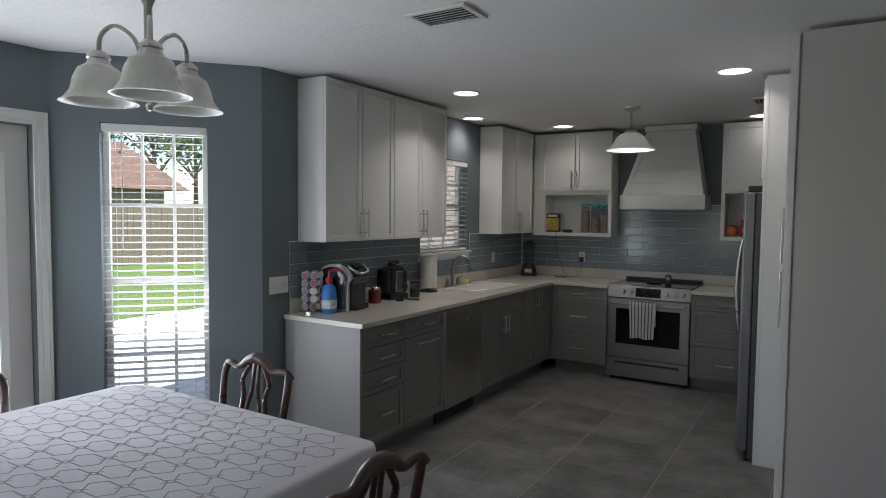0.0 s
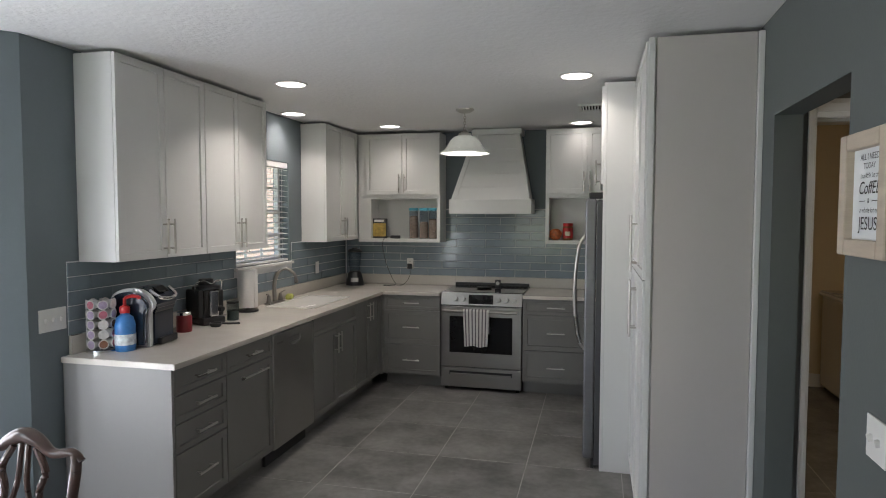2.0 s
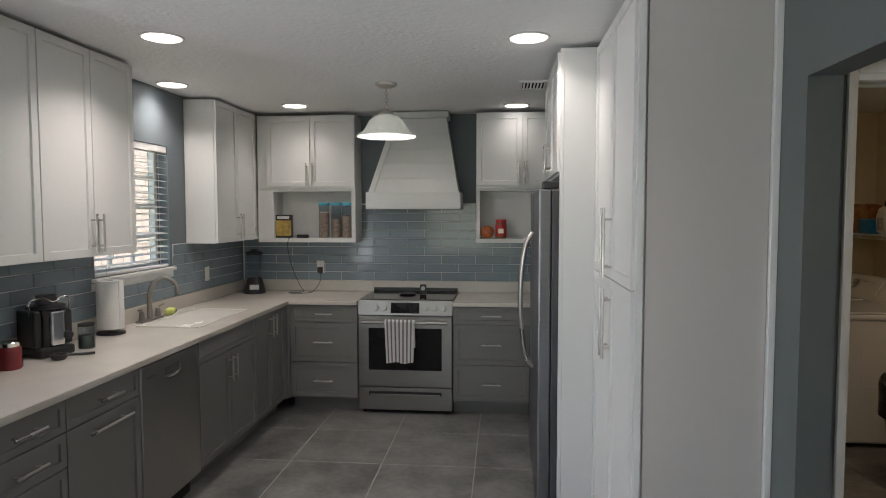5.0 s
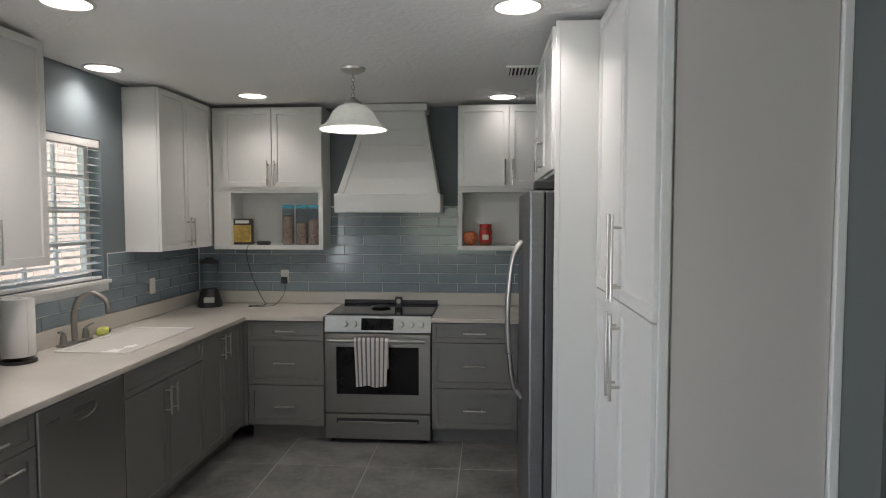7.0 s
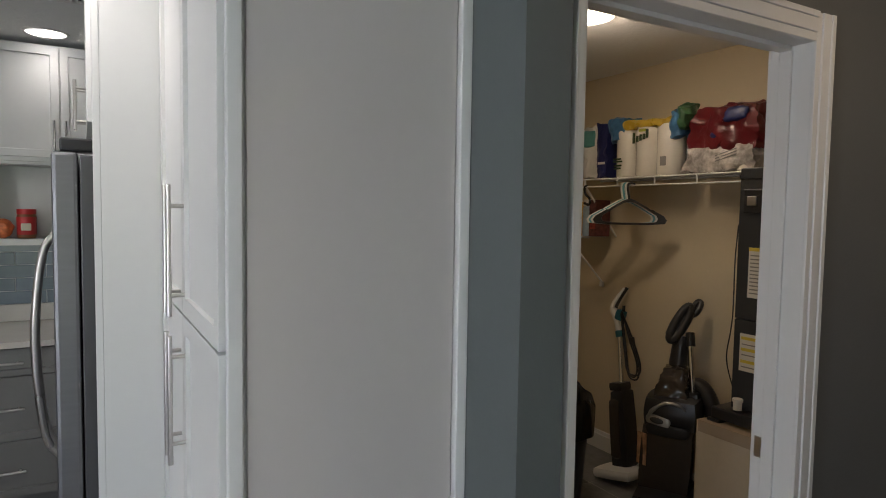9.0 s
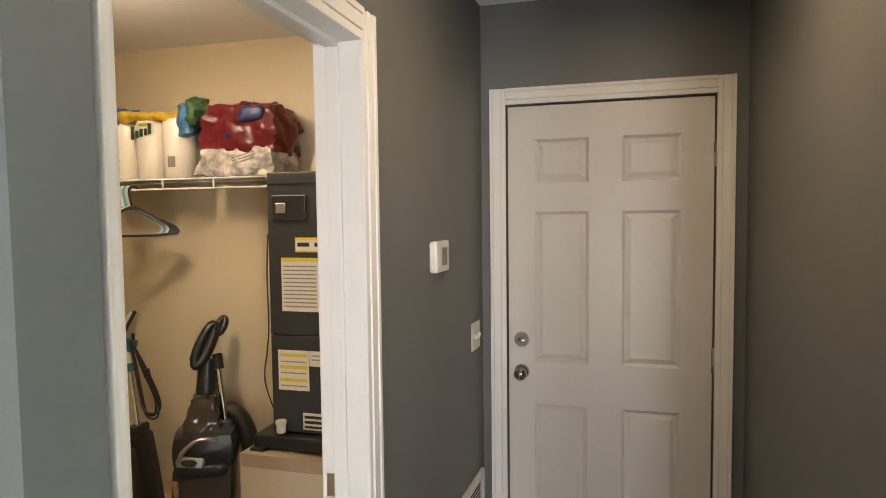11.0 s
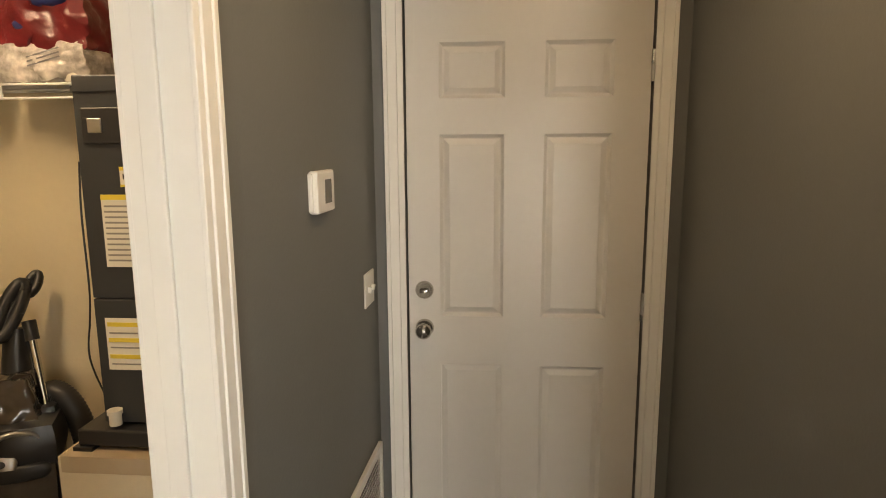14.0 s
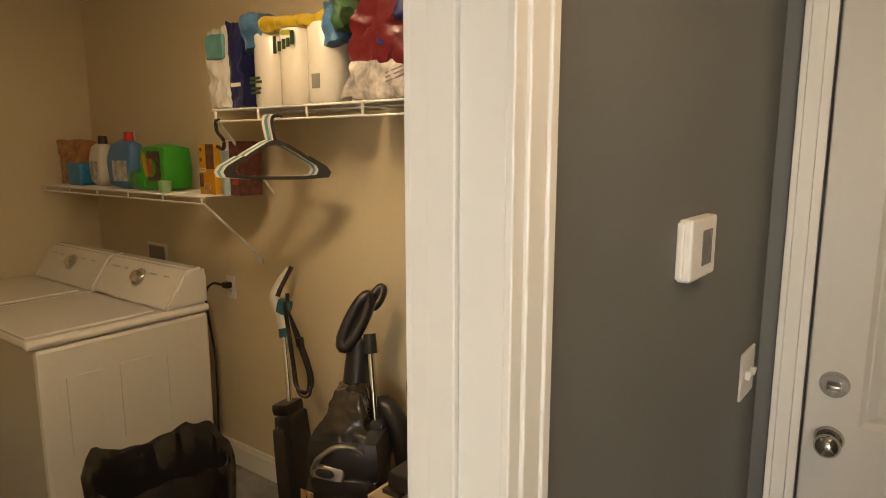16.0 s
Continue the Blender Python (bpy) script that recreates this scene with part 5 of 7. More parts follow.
th = thing("thermostat", "white wall thermostat with a dark display", "thermostat", on_hall_wall(1.86, 1.478))
part("housing", box(-0.066, 0.066, -0.024, 0, -0.052, 0.052, 0.005), TRIM, th)
part("base_plate", box(-0.072, 0.06, -0.012, 0, -0.047, 0.047, 0.003), TRIM, th)
part("display", box(-0.012, 0.038, -0.0255, -0.0235, -0.030, 0.030, 0.001), mat("grey_lcd", (0.10, 0.095, 0.08), 0.25), th)
plate("light_switch", "white double light switch plate beside the hall door", on_hall_wall(2.335, 1.118), 2)
gr = thing("return_air_grille", "white louvred return air grille low on the hall wall", "air grille", on_hall_wall(2.06, 0.03))
bm = bmesh.new()
for b in ((-0.36, 0.36, 0, 0.03), (-0.36, 0.36, 0.47, 0.50), (-0.36, -0.33, 0.03, 0.47), (0.33, 0.36, 0.03, 0.47)):
    add_box(bm, b[0], b[1], -0.016, -0.001, b[2], b[3], 0.002)
part("frame", bm, TRIM, gr)
# dark sheet stands in for the shade behind the louvres
part("backing", box(-0.33, 0.33, -0.003, -0.001, 0.03, 0.47), DARKGAP, gr)
for k in range(24):
    part("louvre", moved(box(-0.33, 0.33, -0.0008, 0.0008, -0.010, 0.010), pose(0, -0.009, 0.042 + k * 0.0182, 38)), TRIM, gr)


def baseboard(name, p, q, h=0.125, t=0.015):
    """A skirting board along the left of the way p to q."""
    p, q = Vector((*p, 0)), Vector((*q, 0))
    bm = bmesh.new()
    n = (q - p).length
    add_box(bm, 0, n, -t, 0, 0, h * 0.8, 0.001)
    add_box(bm, 0, n, -t * 0.6, 0, h * 0.8, h, 0.002)
    moved(bm, Matrix.Translation(p) @ Matrix.Rotation(math.atan2((q - p).y, (q - p).x), 4, "Z"))
    return setting(name, bm, TRIM, "white painted baseboard", "baseboard")


baseboard("baseboard_1", (0.47, 7.268), (XL, 7.268))
baseboard("baseboard_2", (XL - 0.002, 7.25), (XL - 0.002, YN + 0.14))
baseboard("baseboard_3", (XD - 0.01, YS + 0.002), (XH + 0.01, YS + 0.002))
baseboard("baseboard_4", (1.36, YN - 0.002), (1.66, YN - 0.014))
baseboard("baseboard_5", (XE - 0.002, 3.735), (XE - 0.002, 3.55))
baseboard("baseboard_6", (XE - 0.002, 2.73), (XE - 0.002, 2.325))
baseboard("baseboard_7", (-3.82, 2.19), (XW, 3.07))
baseboard("baseboard_8", (XW + 0.002, 3.07), (XW + 0.002, 3.25))

# unseen fixture, added to go with the hall's fill light
hl = thing("hall_ceiling_light", "unseen round ceiling light, assumed for the hall, lit", "ceiling light", pose(1.38, 2.93, CZ))
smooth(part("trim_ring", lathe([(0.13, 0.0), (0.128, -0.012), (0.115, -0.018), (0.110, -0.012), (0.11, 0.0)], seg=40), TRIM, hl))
part("diffuser", cyl((0, 0, -0.002), (0, 0, -0.014), 0.109, 0.10, 40), FRAMES.setdefault("hdisc", mat("assumed_hall_diffuser", (1.0, 0.86, 0.62), 0.5, emit=2.5)), hl, "glowing diffuser")

# ---- laundry room ----
APPL = mat("white_enamel", (0.74, 0.73, 0.71), 0.14, var=0.02, coat=0.6)
WIRE = mat("white_coated_wire", (0.74, 0.74, 0.72), 0.4, var=0.03)
ll = thing("laundry_ceiling_light", "round warm ceiling light in the laundry, lit", "ceiling light", pose(1.56, 4.78, CZ))
smooth(part("trim_ring", lathe([(0.15, 0.0), (0.148, -0.02), (0.135, -0.028), (0.130, -0.02), (0.13, 0.0)], seg=40), TRIM, ll))
part("diffuser", cyl((0, 0, -0.002), (0, 0, -0.024), 0.129, 0.12, 40), WARMDISC, ll, "glowing diffuser")


def washer(m, label, top_load):
    """A machine facing -y, its back at y = 0.68."""
    ob = thing("washing_machine" if top_load else "dryer", label, "washing machine" if top_load else "dryer", m)
    bm = box(0.004, 0.682, 0.03, 0.77, 0.03, 0.885, 0.018)
    body = part("cabinet", bm, APPL, ob)
    for k in range(3):
        for x in (0.0025, 0.6835):
            part("pressed_panel", box(x - 0.0025, x + 0.0025, 0.13 + k * 0.21, 0.27 + k * 0.21, 0.42, 0.75, 0.002), APPL, body)
    part("top_deck", box(0.0, 0.686, 0.0, 0.78, 0.886, 0.925, 0.016), APPL, ob)
    part("lid", box(0.03, 0.656, 0.012, 0.52, 0.9255, 0.938, 0.006), APPL, ob)
    bm = bmesh.new()
    add_prism(bm, [(0.555, 0.925), (0.60, 0.985), (0.665, 1.085), (0.69, 1.10), (0.76, 1.10), (0.775, 1.07), (0.775, 0.925)], 0.004, 0.682)
    moved(bm, Matrix(((0, 0, 1, 0), (1, 0, 0, 0), (0, 1, 0, 0), (0, 0, 0, 1))))
    bmesh.ops.bevel(bm, geom=bm.edges[:], offset=0.012, segments=2, affect="EDGES")
    con = part("console", bm, APPL, ob)
    smooth(con, 30)
    slope = pose(0.34, 0.630, 1.030, -33)
    smooth(part("dial", moved(add_cyl(cyl((0, 0.0, 0), (0, -0.012, 0), 0.040, 0.038, 28), (0, -0.012, 0), (0, -0.034, 0), 0.028, 0.025, 24), slope), CHROME, con, "silver control dial"))
    part("dial_ring", moved(cyl((0, -0.001, 0), (0, -0.008, 0), 0.046, seg=28), slope), DWSTEEL, con)
    for dx, w in ((-0.24, 0.035), (-0.14, 0.02), (0.11, 0.03), (0.22, 0.02)):
        part("print_mark", moved(box(dx - w, dx + w, -0.0055, -0.0035, 0.028, 0.034), slope), DWSTEEL, con)
    for x in (0.05, 0.636):
        for y in (0.08, 0.70):
            part("foot", cyl((x, y, 0), (x, y, 0.035), 0.02, seg=12), BLACK, ob)
    return ob


washer(facing_west(1.655, 6.545), "white dryer with a silver dial beside the washer", False)
washer(facing_west(1.655, 7.245), "white top-load washing machine in the laundry corner", True)


def wire_shelf(label, y0, y1, z, x0, x1, drop=0.045):
    """A coated wire shelf on the east wall, with a doubled lip in front."""
    ob = thing("wire_shelf", label, "shelf", pose(0, 0, 0))
    bm = bmesh.new()
    for x, dz in ((x0, 0), (x0, -drop), ((x0 + x1) / 2, -0.006), (x1 - 0.006, 0)):
        add_cyl(bm, (x, y0, z + dz), (x, y1, z + dz), 0.0042, seg=8)
    part("rail", bm, WIRE, ob)
    bm = bmesh.new()
    n = int((y1 - y0) / 0.026)
    for k in range(n + 1):
        y = y0 + (y1 - y0) * k / n
        add_cyl(bm, (x0, y, z + 0.004), (x1, y, z + 0.004), 0.0018, seg=6)
    tagged(part("cross_wire", bm, WIRE, ob), kind="stuff")
    k = y0
    m_ = max(1, round((y1 - y0) / 0.316))
    for i in range(m_ + 1):
        y = y0 + 0.02 + (y1 - y0 - 0.04) * i / m_
        part("post", cyl((x0, y, z - drop), (x0, y, z), 0.005, seg=8), WIRE, ob)
    return ob


hs = wire_shelf("white coated wire shelf holding paper goods", 4.46, 5.60, 1.797, 2.33, XL)
part("bracket", tube([(2.34, 5.585, 1.755), (XL - 0.002, 5.585, 1.44)], 0.006, 8), WIRE, hs)
ls = wire_shelf("white coated wire shelf over the washing machines", 5.68, 7.26, 1.435, 2.32, XL, 0.028)
part("bracket", tube([(2.325, 5.69, 1.405), (XL - 0.002, 5.70, 1.13)], 0.006, 8), WIRE, ls)
part("wall_clip", box(XL - 0.014, XL - 0.001, 5.685, 5.715, 1.10, 1.135, 0.003), WIRE, ls)

# paper goods on the upper shelf
FILM = mat("clear_film_white", (0.72, 0.70, 0.66), 0.18, var=0.08, big=12, fine=50, bump=0.35, bump_scale=30, coat=0.6)
TOWELROLL = mat("wrapped_white_rolls", (0.74, 0.70, 0.62), 0.25, var=0.04, big=10, bump=0.15, bump_scale=30, coat=0.5)
SZ = 1.803


def crumpled(bm, amount, scale, floor=None):
    for v in bm.verts:
        o = v.co.copy()
        v.co += Vector((noise.noise(o * scale), noise.noise(o * scale + Vector((7.3, 0, 0))), noise.noise(o * scale + Vector((0, 3.1, 0))))) * amount
        if floor is not None:
            v.co.z = max(floor, v.co.z)
    return bm


def soft_box(x0, x1, y0, y1, z0, z1, cuts=10, round_=0.3):
    """A stuffed bag: a finely cut box drawn towards an oval."""
    bm = bmesh.new()
    bmesh.ops.create_cube(bm, size=2.0)
    bmesh.ops.subdivide_edges(bm, edges=bm.edges[:], cuts=cuts, use_grid_fill=True)
    c, h = Vector(((x0 + x1) / 2, (y0 + y1) / 2, (z0 + z1) / 2)), Vector(((x1 - x0) / 2, (y1 - y0) / 2, (z1 - z0) / 2))
    for v in bm.verts:
        s = v.co.normalized() * max(abs(v.co.x), abs(v.co.y), abs(v.co.z)) * 1.12
        q = v.co.lerp(s, round_)
        v.co = Vector((q.x * h.x, q.y * h.y, q.z * h.z)) + c
    return bm


pk = thing("paper_towel_pack", "film-wrapped pack of white paper towel rolls", "paper towels", pose(0, 0, 0))
for y in (4.985, 5.135, 5.285):
    for x in (2.405, 2.535):
        smooth(part("roll", lathe([(0.0, 0.0), (0.070, 0.0), (0.076, 0.008), (0.077, 0.26), (0.070, 0.278), (0.02, 0.282), (0.0, 0.282)], (x, y, SZ), 32), TOWELROLL, pk))
YELF = mat("yellow_film", (0.48, 0.33, 0.04), 0.28, var=0.25, big=12, bump=0.5, bump_scale=60)
GREENF = mat("green_film", (0.045, 0.12, 0.05), 0.3, var=0.5, big=14, bump=0.5, bump_scale=60)
BLUEF = mat("blue_film", (0.06, 0.17, 0.32), 0.3, var=0.4, big=14, bump=0.5, bump_scale=60)


def wrinkled(bm, a, b=0.006):
    """Large folds, then small creases."""
    return crumpled(crumpled(bm, a, 13), b, 46)


smooth(part("wrapper_top", wrinkled(soft_box(2.328, 2.612, 4.92, 5.345, SZ + 0.268, SZ + 0.318, 18, 0.18), 0.020), YELF, pk, "bright yellow printed film"), 50)
smooth(part("wrapper_corner", wrinkled(soft_box(2.322, 2.50, 5.265, 5.385, SZ + 0.205, SZ + 0.345, 12, 0.35), 0.026), BLUEF, pk, "blue printed film corner"), 50)
smooth(part("wrapper_corner", wrinkled(soft_box(2.322, 2.50, 4.885, 4.955, SZ + 0.195, SZ + 0.345, 12, 0.4), 0.030), BLUEF, pk, "blue printed film corner"), 50)
smooth(part("film_fold", wrinkled(soft_box(2.33, 2.46, 4.845, 4.915, SZ + 0.225, SZ + 0.375, 12, 0.45), 0.036), GREENF, pk, "twisted green film end"), 50)
part("barcode", box(2.3265, 2.328, 4.955, 4.995, SZ + 0.05, SZ + 0.10), mat("grey_barcode", (0.22, 0.21, 0.2), 0.5), pk)
MARKG = mat("dark_green_mark", (0.03, 0.06, 0.02), 0.4)
MARKY = mat("lime_mark", (0.42, 0.46, 0.05), 0.4)
for k, (dy, h) in enumerate(((0.0, 0.062), (0.026, 0.036), (0.050, 0.036), (0.073, 0.032), (0.096, 0.050))):
    part("brand_mark", box(2.3255, 2.3275, 5.195 - dy - 0.016, 5.195 - dy, SZ + 0.185 + k * 0.006, SZ + 0.185 + k * 0.006 + h, 0.003), MARKG, pk, "dark printed mark")
part("brand_mark", box(2.3255, 2.327, 5.10, 5.15, SZ + 0.247, SZ + 0.262, 0.003), MARKY, pk, "lime printed mark")
for z, y0, y1 in ((0.045, 5.28, 5.335), (0.062, 5.275, 5.335), (0.085, 5.27, 5.34), (0.100, 5.28, 5.34)):
    part("print_bar", box(2.3255, 2.3275, y0, y1, SZ + z, SZ + z + 0.010, 0.002), MARKG, pk)

tp = thing("bath_tissue_bag", "red and white film bag of bath tissue", "bath tissue", pose(0, 0, 0))
BAGFILM = mat("cloudy_film", (0.50, 0.46, 0.43), 0.22, var=0.5, big=14, fine=60, bump=0.5, bump_scale=40, span=(0.5, 0.9))
RED2 = mat("red_film", (0.13, 0.012, 0.016), 0.3, var=0.35, big=9, bump=0.6, bump_scale=45)
for y in (4.52, 4.64, 4.76):
    for x in (2.41, 2.53):
        smooth(part("roll", lathe([(0.0, 0.003), (0.052, 0.003), (0.056, 0.01), (0.056, 0.10), (0.05, 0.108), (0.018, 0.11), (0.0, 0.11)], (x, y, SZ), 24), TOWELROLL, tp))
bm = soft_box(2.345, 2.60, 4.43, 4.86, SZ + 0.080, SZ + 0.335, 22, 0.38)
for v in bm.verts:
    k = max(0.0, (v.co.z - SZ - 0.22) / 0.12)
    v.co.y -= 0.05 * k * (1 if v.co.y > 4.6 else -0.4)
smooth(part("bag_top", wrinkled(bm, 0.030, 0.009), RED2, tp, "crumpled red film"), 50)
bm = soft_box(2.34, 2.60, 4.44, 4.885, SZ + 0.002, SZ + 0.135, 22, 0.3)
for v in bm.verts:
    v.co.y -= 0.10 * (v.co.y - 4.44) * (v.co.z - SZ) / 0.15
smooth(part("bag_base", crumpled(crumpled(bm, 0.018, 14, SZ + 0.002), 0.007, 46, SZ + 0.002), BAGFILM, tp, "clear film over white rolls"), 50)
NAVYP = mat("navy_print", (0.02, 0.03, 0.12), 0.4, var=0.4, big=30)
bm = soft_box(2.334, 2.362, 4.500, 4.620, SZ + 0.235, SZ + 0.315, 12, 0.8)
smooth(part("print_patch", wrinkled(bm, 0.020, 0.004), NAVYP, tp, "dark blue printed patch"), 50)
smooth(part("print_patch", wrinkled(soft_box(2.336, 2.36, 4.63, 4.70, SZ + 0.175, SZ + 0.20, 8, 0.7), 0.012, 0.003), NAVYP, tp, "dark blue printed patch"), 50)
GPRINT = mat("grey_print", (0.2, 0.19, 0.19), 0.5)
for k in range(3):
    part("print_bar", moved(box(-0.001, 0.001, -0.06, 0.06, -0.0025, 0.0025), pose(2.337, 4.60, SZ + 0.068 + k * 0.014, -14)), GPRINT, tp)

tb = thing("tissue_pack", "clear-wrapped tissue pack with a dark blue side", "tissues", pose(0, 0, 0))
smooth(part("film_pack", crumpled(crumpled(soft_box(2.36, 2.60, 5.52, 5.66, SZ + 0.002, SZ + 0.325, 20, 0.12), 0.014, 16, SZ + 0.002), 0.008, 44, SZ + 0.002), FILM, tb), 50)
smooth(part("blue_side", crumpled(crumpled(soft_box(2.355, 2.60, 5.425, 5.515, SZ + 0.002, SZ + 0.335, 16, 0.10), 0.014, 16, SZ + 0.002), 0.006, 44, SZ + 0.002), mat("navy_film", (0.02, 0.025, 0.10), 0.3, var=0.2, bump=0.4, bump_scale=50), tb, "dark blue film"), 50)
smooth(part("teal_patch", crumpled(soft_box(2.348, 2.37, 5.535, 5.655, SZ + 0.20, SZ + 0.30, 8, 0.25), 0.006, 20), mat("teal_film", (0.10, 0.30, 0.28), 0.35, bump=0.4, bump_scale=50), tb), 50)
part("print_bar", box(2.3535, 2.357, 5.44, 5.50, SZ + 0.085, SZ + 0.10, 0.001), TOWELROLL, tb)

# hangers under the upper shelf
def hanger(m, material, label):
    """A flat moulded hanger in the local y-z plane, with notches in its shoulders."""
    ob = thing("clothes_hanger", label, "hanger", m, "hangers on the shelf rail")
    hook = tube(curve_pts([(0.0, -0.024, -0.004), (0.0, -0.026, 0.006), (0.0, -0.016, 0.013), (0.0, 0.004, 0.013), (0.0, 0.013, -0.006), (0.0, 0.008, -0.05), (0, 0.002, -0.082)], 24), [0.0055] * 12 + [0.0065] * 13, 8)
    smooth(part("hook", hook, material, ob))
    outer = [(0.0, -0.074), (0.03, -0.084), (0.10, -0.125), (0.118, -0.139), (0.126, -0.137), (0.19, -0.175), (0.206, -0.198), (0.196, -0.218), (0.10, -0.226), (0.0, -0.227)]
    inner = [(0.0, -0.095), (0.03, -0.099), (0.085, -0.130), (0.10, -0.141), (0.115, -0.150), (0.150, -0.172), (0.158, -0.190), (0.150, -0.207), (0.10, -0.213), (0.0, -0.214)]
    outer += [(-y, z) for y, z in outer[-2:0:-1]]
    inner += [(-y, z) for y, z in inner[-2:0:-1]]
    bm = bmesh.new()
    rings = [[bm.verts.new((x, y, z)) for y, z in pts] for pts, x in ((outer, -0.0035), (inner, -0.0035), (inner, 0.0035), (outer, 0.0035))]
    n = len(outer)
    for a in range(4):
        for k in range(n):
            bm.faces.new((rings[a][k], rings[a][(k + 1) % n], rings[(a + 1) % 4][(k + 1) % n], rings[(a + 1) % 4][k]))
    bmesh.ops.recalc_face_normals(bm, faces=bm.faces[:])
    part("frame", bm, material, ob)
    return ob


WHITEPL = mat("white_plastic", (0.72, 0.70, 0.66), 0.35)
for i, (y, mt, nm, rz) in enumerate(((5.205, BLACK, "black", 36), (5.222, WHITEPL, "white", 38), (5.239, mat("teal_plastic", (0.12, 0.35, 0.40), 0.35), "pale teal", 40), (5.256, WHITEPL, "white", 42))):
    hanger(pose(2.33, y, 1.752, 0, 0, rz), mt, nm + " plastic clothes hanger on the shelf rail")
gl = thing("black_clip", "black plastic clip hung on the shelf end", "clip", pose(2.33, 5.56, 1.752))
part("clip", tube(curve_pts([(0, 0, 0.006), (0.0, 0.02, 0.0), (0, 0.015, -0.04), (0.0, -0.025, -0.075), (0, -0.02, -0.11), (0, 0.02, -0.10)], 20), 0.008, 8), BLACK, gl)

# bottles on the lower shelf
LZ = 1.441


def jug(x, y, rz, h, w, d, colour, cap, label, name="detergent_bottle"):
    ob = thing(name, label, "bottle", pose(x, y + 0.09, LZ, 0, 0, rz))
    bm = soft_box(-d / 2, d / 2, -w / 2, w / 2, 0.001, h * 0.86, 9, 0.55)
    for v in bm.verts:
        k = max(0, v.co.z / h - 0.55)
        v.co.x *= 1 - 0.9 * k
        v.co.y = v.co.y * (1 - 0.5 * k) + 0.0 * k
    smooth(part("bottle", bm, colour, ob), 60)
    smooth(part("cap", lathe([(0.0, h), (0.022, h), (0.025, h * 0.84), (0.0, h * 0.84)], (0, -w * 0.12, 0), 20), cap, ob))
    smooth(part("handle", tube(curve_pts([(0, w * 0.20, h * 0.80), (0, w * 0.50, h * 0.66), (0, w * 0.46, h * 0.32)], 14), 0.013, 8), colour, ob))
    part("label_print", box(-d / 2 - 0.004, -d / 2 - 0.001, -w * 0.33, w * 0.20, h * 0.14, h * 0.50, 0.001), FRAMES["labelm"], ob)
    return ob


FRAMES["labelm"] = mat("printed_label", (0.45, 0.45, 0.40), 0.4, var=0.7, big=35)
GREENP = mat("green_plastic", (0.03, 0.35, 0.04), 0.3, var=0.08)
BLUEP = mat("blue_plastic", (0.07, 0.20, 0.42), 0.3, var=0.08)
jug(2.45, 6.72, 0, 0.27, 0.14, 0.10, WHITEPL, BLACK, "white bleach bottle with a dark cap on the shelf", "bleach_bottle")
jug(2.52, 6.56, 0, 0.29, 0.15, 0.11, WHITEPL, WHITEPL, "white detergent bottle on the shelf", "detergent_bottle")
jug(2.42, 6.40, 10, 0.285, 0.20, 0.11, BLUEP, RED, "blue laundry detergent bottle with a red cap")
# green jug lying on its side
gj = thing("detergent_jug", "large green detergent jug lying on its side", "detergent jug", pose(2.44, 6.21, LZ))
bm = soft_box(-0.078, 0.078, -0.165, 0.080, 0.001, 0.222, 12, 0.48)
for v in bm.verts:
    v.co.z -= 0.10 * max(0.0, v.co.y - 0.02)
smooth(part("jug", bm, GREENP, gj), 60)
smooth(part("handle", tube(curve_pts([(0.0, 0.04, 0.185), (0.0, 0.10, 0.185), (0.0, 0.135, 0.165), (0.0, 0.125, 0.115), (0.0, 0.105, 0.07)], 20), 0.020, 12), GREENP, gj))
smooth(part("neck", soft_box(-0.085, 0.03, 0.02, 0.125, 0.002, 0.10, 8, 0.5), GREENP, gj), 60)
smooth(part("spout", moved(lathe([(0.045, 0.0), (0.046, 0.045), (0.036, 0.065), (0.0, 0.066)], seg=28), pose(-0.035, 0.115, 0.048, -90)), GREENP, gj))
smooth(part("cap", moved(lathe([(0.0, 0.0), (0.033, 0.0), (0.033, 0.010), (0.014, 0.014), (0.012, 0.030), (0.0, 0.030)], seg=24), pose(-0.035, 0.180, 0.048, -90)), WHITEPL, gj, "white drip cap"))
part("label_print", box(-0.0795, -0.0765, -0.125, -0.015, 0.050, 0.190, 0.001), mat("dark_label", (0.10, 0.05, 0.05), 0.4, var=0.9, big=40), gj)
part("label_print", moved(soft_box(-0.003, 0.001, -0.016, 0.016, -0.058, 0.058, 5, 0.7), pose(-0.079, 0.002, 0.125, -14)), mat("yellow_label", (0.55, 0.42, 0.04), 0.4), gj, "yellow printed flash")
part("label_print", moved(soft_box(-0.003, 0.001, -0.022, 0.022, -0.038, 0.038, 5, 0.5), pose(-0.081, -0.040, 0.115, -14)), mat("red_label", (0.50, 0.10, 0.04), 0.4, var=0.4, big=60), gj, "red printed patch")
cup = thing("measuring_cup", "small translucent green measuring cup", "measuring cup", pose(2.355, 6.04, LZ))
smooth(part("cup", lathe(shell([(0.026, 0.001), (0.03, 0.055)], 0.002), seg=24, wall=1), mat("pale_green_plastic", (0.30, 0.52, 0.30), 0.3), cup))
pb = thing("powder_box", "blue plastic tub of laundry powder", "detergent tub", pose(2.42, 6.98, LZ))
part("tub", box(-0.055, 0.055, -0.08, 0.08, 0.001, 0.125, 0.015), mat("bright_blue_plastic", (0.02, 0.20, 0.42), 0.3, var=0.3, big=30), pb)
fb = thing("laundry_bag", "orange printed foil bag on the shelf", "bag", pose(2.47, 7.12, LZ))
